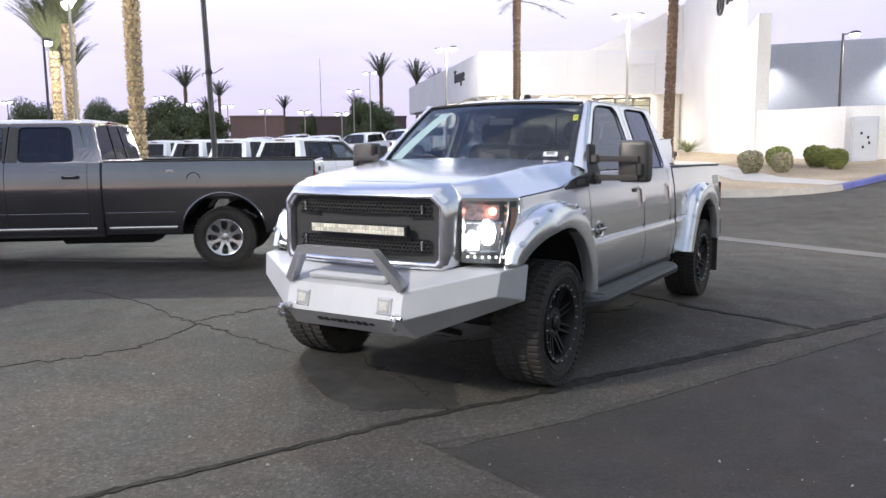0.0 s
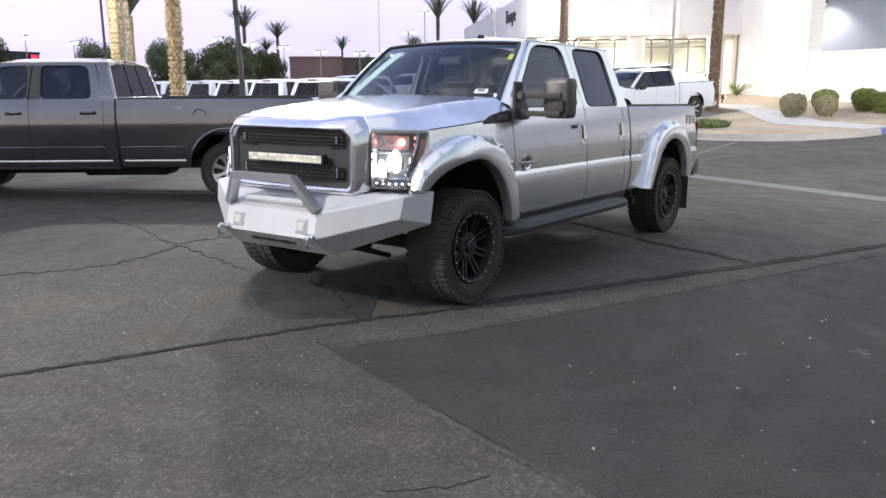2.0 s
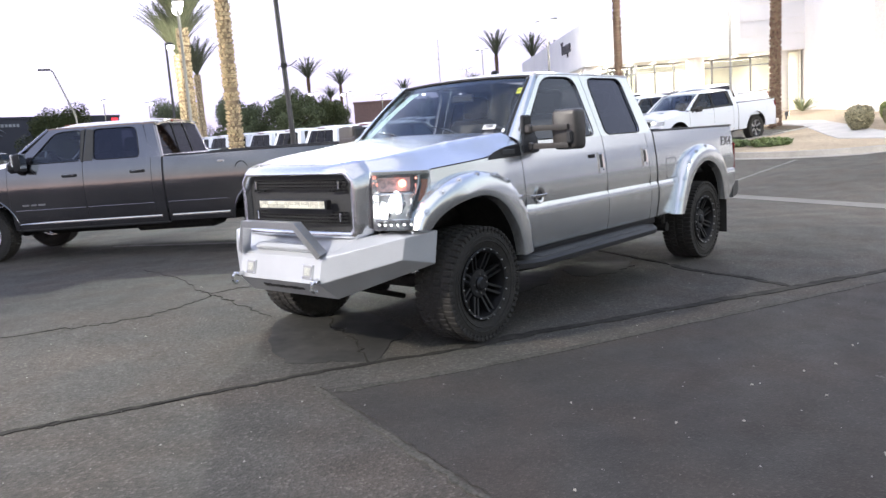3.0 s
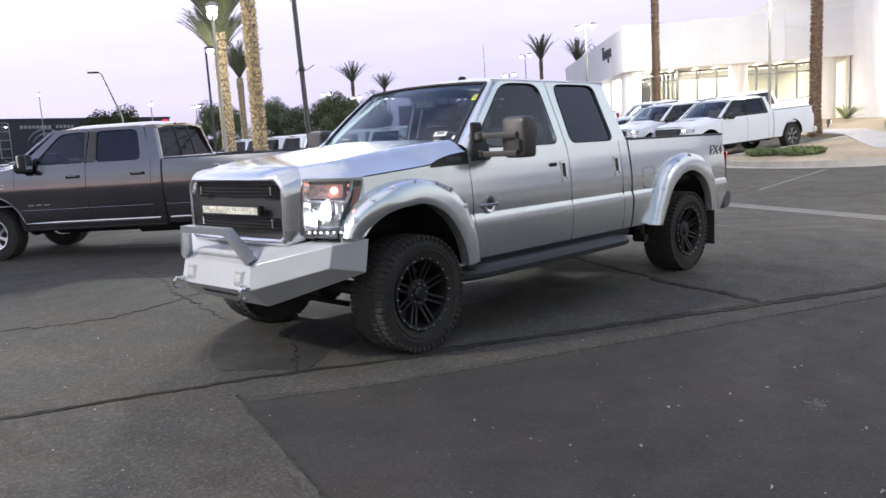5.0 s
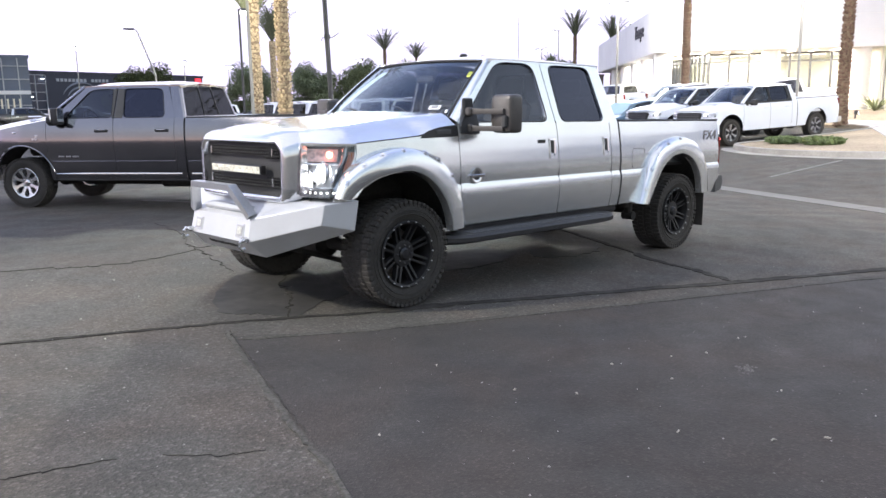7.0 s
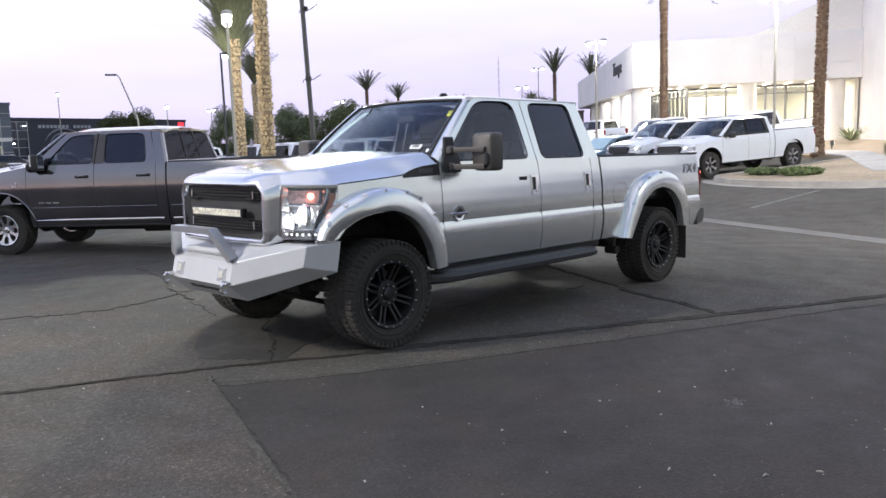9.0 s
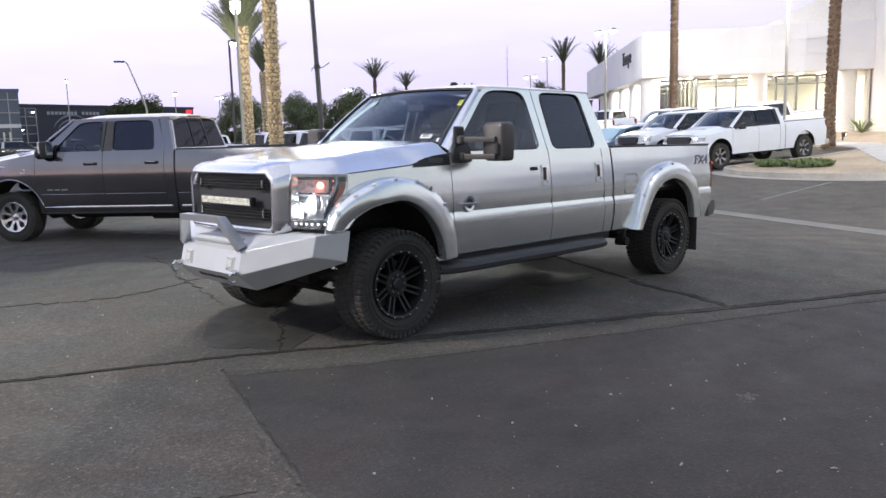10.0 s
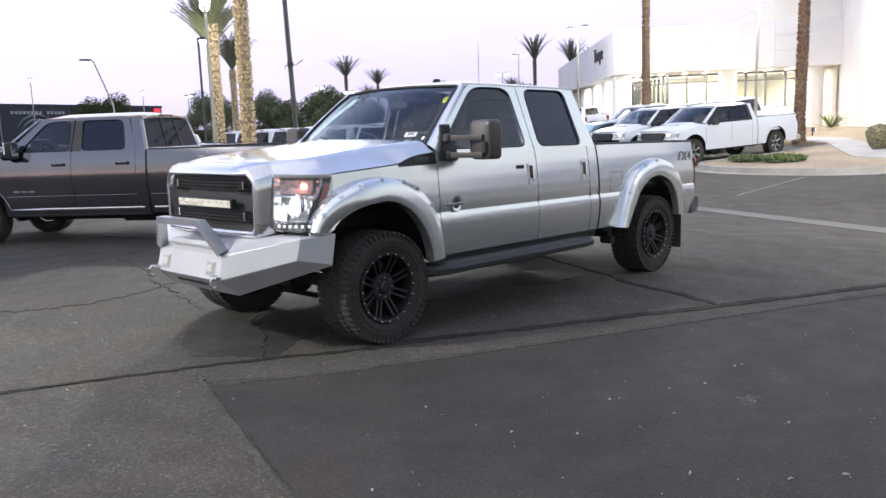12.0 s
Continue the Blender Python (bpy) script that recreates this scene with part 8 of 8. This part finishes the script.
lean = thing("street_lamp", pose(20.9, 49.2, gh(20.9, 49.2)), "grey cobra-arm street lamp behind a tree", "street lamp")
g = Geo()
g.tube([(0, 0, 0), (-0.1, 0.03, 3.9), (-0.2, 0.08, 4.3), (-0.55, 0.22, 5.4), (-1.0, 0.42, 6.85), (-1.12, 0.46, 7.0)], [0.09, 0.07, 0.06, 0.05, 0.045, 0.04], 8)
part("pole", g, METAL_PALE, lean)
g = Geo()
g.box((-1.5, 0.58, 7.02), (0.75, 0.2, 0.12), 0.04, Matrix.Rotation(radians(-18), 3, "Z"))
part("lamp_head", g, METAL_DARK, lean)
# thin mast far off
g = Geo()
g.tube([(0, 0, 0), (0, 0, 14)], [0.08, 0.03], 6)
for k in range(5):
    g.tube([(-0.4, 0, 9 + k), (0.4, 0, 9 + k)], 0.02, 4)
single("mast", g, METAL_PALE, "thin radio mast on the horizon", "mast", m=pose(93, 78, 0.8))

# ---- white pickups by the showroom and on the back row ----
PW = dict(PR)
PW.update(wb=3.90, far=True, wheel="street", R=0.41, rim=0.27, tw=0.27, track=0.84, rock=0.44, belt=1.24, rail=1.30, bed_floor=0.85, bed1=5.0, bed0=2.97, cabR=2.94, cabtop=2.80, doorR=2.70, gapB=1.70, doorF=0.52,
          prof=[(0.35, 0.92), (0.44, 0.95), (0.7, 0.985), (0.95, 0.99), (1.1, 0.985), (1.24, 0.955), (1.76, 0.78), (2.0, 0.74)],
          handle_z=1.10, head=[(-0.80, 0.86), (-0.5, 1.08)], shut=[(-0.5, 1.08), (0.1, 1.18), (0.52, 1.235)], tail=(0.92, 1.24), nose=-0.80, chin=0.55, arch_r=0.52, arch_z=0.45,
          plan=[(-1.0, 0.80), (-0.61, 0.91), (-0.35, 0.96), (0.0, 0.995), (0.35, 1.0), (4.6, 1.0), (5.0, 0.98)],
          winF=[(0.84, 1.30), (0.94, 1.38), (1.30, 1.68), (1.40, 1.71), (1.66, 1.72), (1.69, 1.69), (1.68, 1.30)],
          frmF=[(0.56, 1.235), (0.70, 1.30), (1.24, 1.74), (1.38, 1.76), (1.72, 1.76), (1.73, 1.75), (1.692, 1.235)],
          winR=[(1.76, 1.30), (1.77, 1.69), (1.80, 1.72), (2.46, 1.71), (2.52, 1.67), (2.58, 1.30)],
          frmR=[(1.706, 1.235), (1.75, 1.75), (1.76, 1.76), (2.62, 1.76), (2.66, 1.74), (2.74, 1.235)], frmR_top=2.68, frmtop=1.76,
          pillar=((0.52, 1.26), (1.22, 1.745)), roof0=1.18, roof1=2.82, roof=1.84, ws_base=(0.52, 0.80, 1.275, 0.30), ws_top=(1.20, 0.72, 1.745), cowl=(0.34, 1.285), rocker_mat=BLACK, bulge=0.04, handle_mat=WHITE_PAINT, frame_mat=SATIN, rear_mat=WHITE_PAINT, rear_glass=(0.84, 0.1), grille_trim=SATIN)


def parked(m, label, paint, group):
    t, yy = pickup(PW, m, "pickup_truck", label, paint, group)
    hood(PW, t, yy, paint, (-0.84, 0.72, 1.09, 1.13))
    plain_nose(PW, t, yy, paint, -0.90, 0.40)
    mirror_pair(PW, t, yy, (0.74, 1.08, 1.28), (0.13, 0.2, 0.18), (BLACK, BLACK), 1)
    for xg in (PW["doorF"] - 0.003, PW["gapB"] + 0.004, PW["doorR"] + 0.003, 2.955):
        panel_gap(t, yy, xg, PW["rock"], PW["belt"], 0.006)
    return t


def lies(x, y, ang):
    """Pose of a parked car on the sloping lot, front axle at x, y."""
    c, s = math.cos(radians(ang)), math.sin(radians(ang))
    z0, z1 = gh(x, y), gh(x + 3.9 * c, y + 3.9 * s)
    zl = gh(x - 0.8 * s, y + 0.8 * c) - gh(x + 0.8 * s, y - 0.8 * c)
    return pose(x, y, z0, math.degrees(math.atan2(zl, 1.6)) * 1.0, -math.degrees(math.atan2(z1 - z0, 3.9)), ang)


white = parked(lies(20.88, 7.46, -18), "white four-door pickup parked nose-out by the planter", WHITE_PAINT, "cars by the showroom")
white.scale = (1.0, 1.0, 1.05)
for x, y, a in ((22.25, 10.25, -18), (28.6, 10.2, -18), (30.4, 15.4, -18)):
    b = copy_thing(white, lies(x, y, a))
    b.scale = (1.0, 1.0, 1.05)
ROW0, ROWD = (11.34, 11.99), (1.13, 3.1)
for i in range(7):
    x, y = ROW0[0] + ROWD[0] * i, ROW0[1] + ROWD[1] * i
    fx, fy = x + 3.05 * math.cos(radians(-7)), y + 3.05 * math.sin(radians(-7))
    b = copy_thing(white, lies(fx, fy, 173))
    b.scale = (1.03, 1.0, 1.06)
    tagged(b, "white four-door pickup on the back row, tail to the lane", group="white pickups on the back row")
for i in range(7):
    b = copy_thing(white, lies(22 + 3.4 * i, 44.0 - 0.6 * i, 262))
    tagged(b, "white four-door pickup in the far rows", group="white pickups in the far rows")
for i in range(6):
    b = copy_thing(white, lies(33 + 3.4 * i, 30.0 - 0.8 * i, 262))
    tagged(b, "white four-door pickup in the far rows", group="white pickups in the far rows")
dark = parked(lies(29.5, 12.8, -18), "dark four-door pickup parked between white ones", DARK_PAINT, "cars by the showroom")
for x, y in ((14, 66), (19, 66.5), (24, 67), (29, 67.5)):
    c = copy_thing(dark, lies(x, y, 170))
    tagged(c, "dark parked pickup far across the street", group="far parked cars")


def hatchback(m, label, paint, group):
    """A small five-door car."""
    root = thing("car", m, label, "car", group)
    g = Geo()
    side = [(-0.85, 0.35), (-0.88, 0.62), (-0.70, 0.80), (0.25, 0.98), (0.4, 1.0), (1.0, 1.42), (1.6, 1.50), (2.6, 1.46), (3.15, 1.05), (3.35, 0.95), (3.38, 0.45), (3.2, 0.33)]
    cab = {1.42, 1.50, 1.46}
    loops = []
    for q in (-1, -0.93, -0.7, 0, 0.7, 0.93, 1):
        loops.append([(x + 0.06 * q * q * (1 if x < 0 else -0.4), (0.86 if z not in cab else 0.66) * q, z - 0.05 * q ** 4) for x, z in side])
    g.loft(loops)
    part("body", g, paint, root, angle=28)
    g = Geo()
    g.grid([[(0.36, q * 0.74, 1.02), (0.68, q * 0.69, 1.235), (0.98, q * 0.62, 1.425)] for q in (-1, -0.5, 0, 0.5, 1)])
    part("windscreen", g, mat("sunshade", (0.30, 0.48, 0.55), 0.2, coat=0.8, stain=0.1), root, "windscreen with a pale blue sun shade")
    for s in (-1, 1):
        for loop in ([(0.62, 0.862, 1.00), (1.10, 0.72, 1.37), (1.75, 0.69, 1.44), (1.75, 0.862, 1.00)], [(1.82, 0.862, 1.00), (1.82, 0.69, 1.44), (2.5, 0.70, 1.40), (2.9, 0.84, 1.05)]):
            g = Geo()
            g.prism([(x, s * y, z) for x, y, z in loop], (0, s * 0.006, 0))
            part("side_window", g, mat("dark_pane", (0.02, 0.022, 0.025), 0.05, grain=0.1), root)
        g = Geo()
        g.box((-0.74, s * 0.62, 0.74), (0.2, 0.3, 0.13), 0.04)
        part("headlamp", g, MATS["lamp_lens"], root)
    me = wheel_meshes("street", 0.32, 0.22, 0.2)
    for xc in (0.0, 2.6):
        for s in (-1, 1):
            put_wheel(me, root, xc, s * 0.78, 0.32)
    return root


hatchback(lies(22.4, 12.75, -20), "pale blue hatchback with a sun shade in the windscreen", BLUE_PAINT, "cars by the showroom")
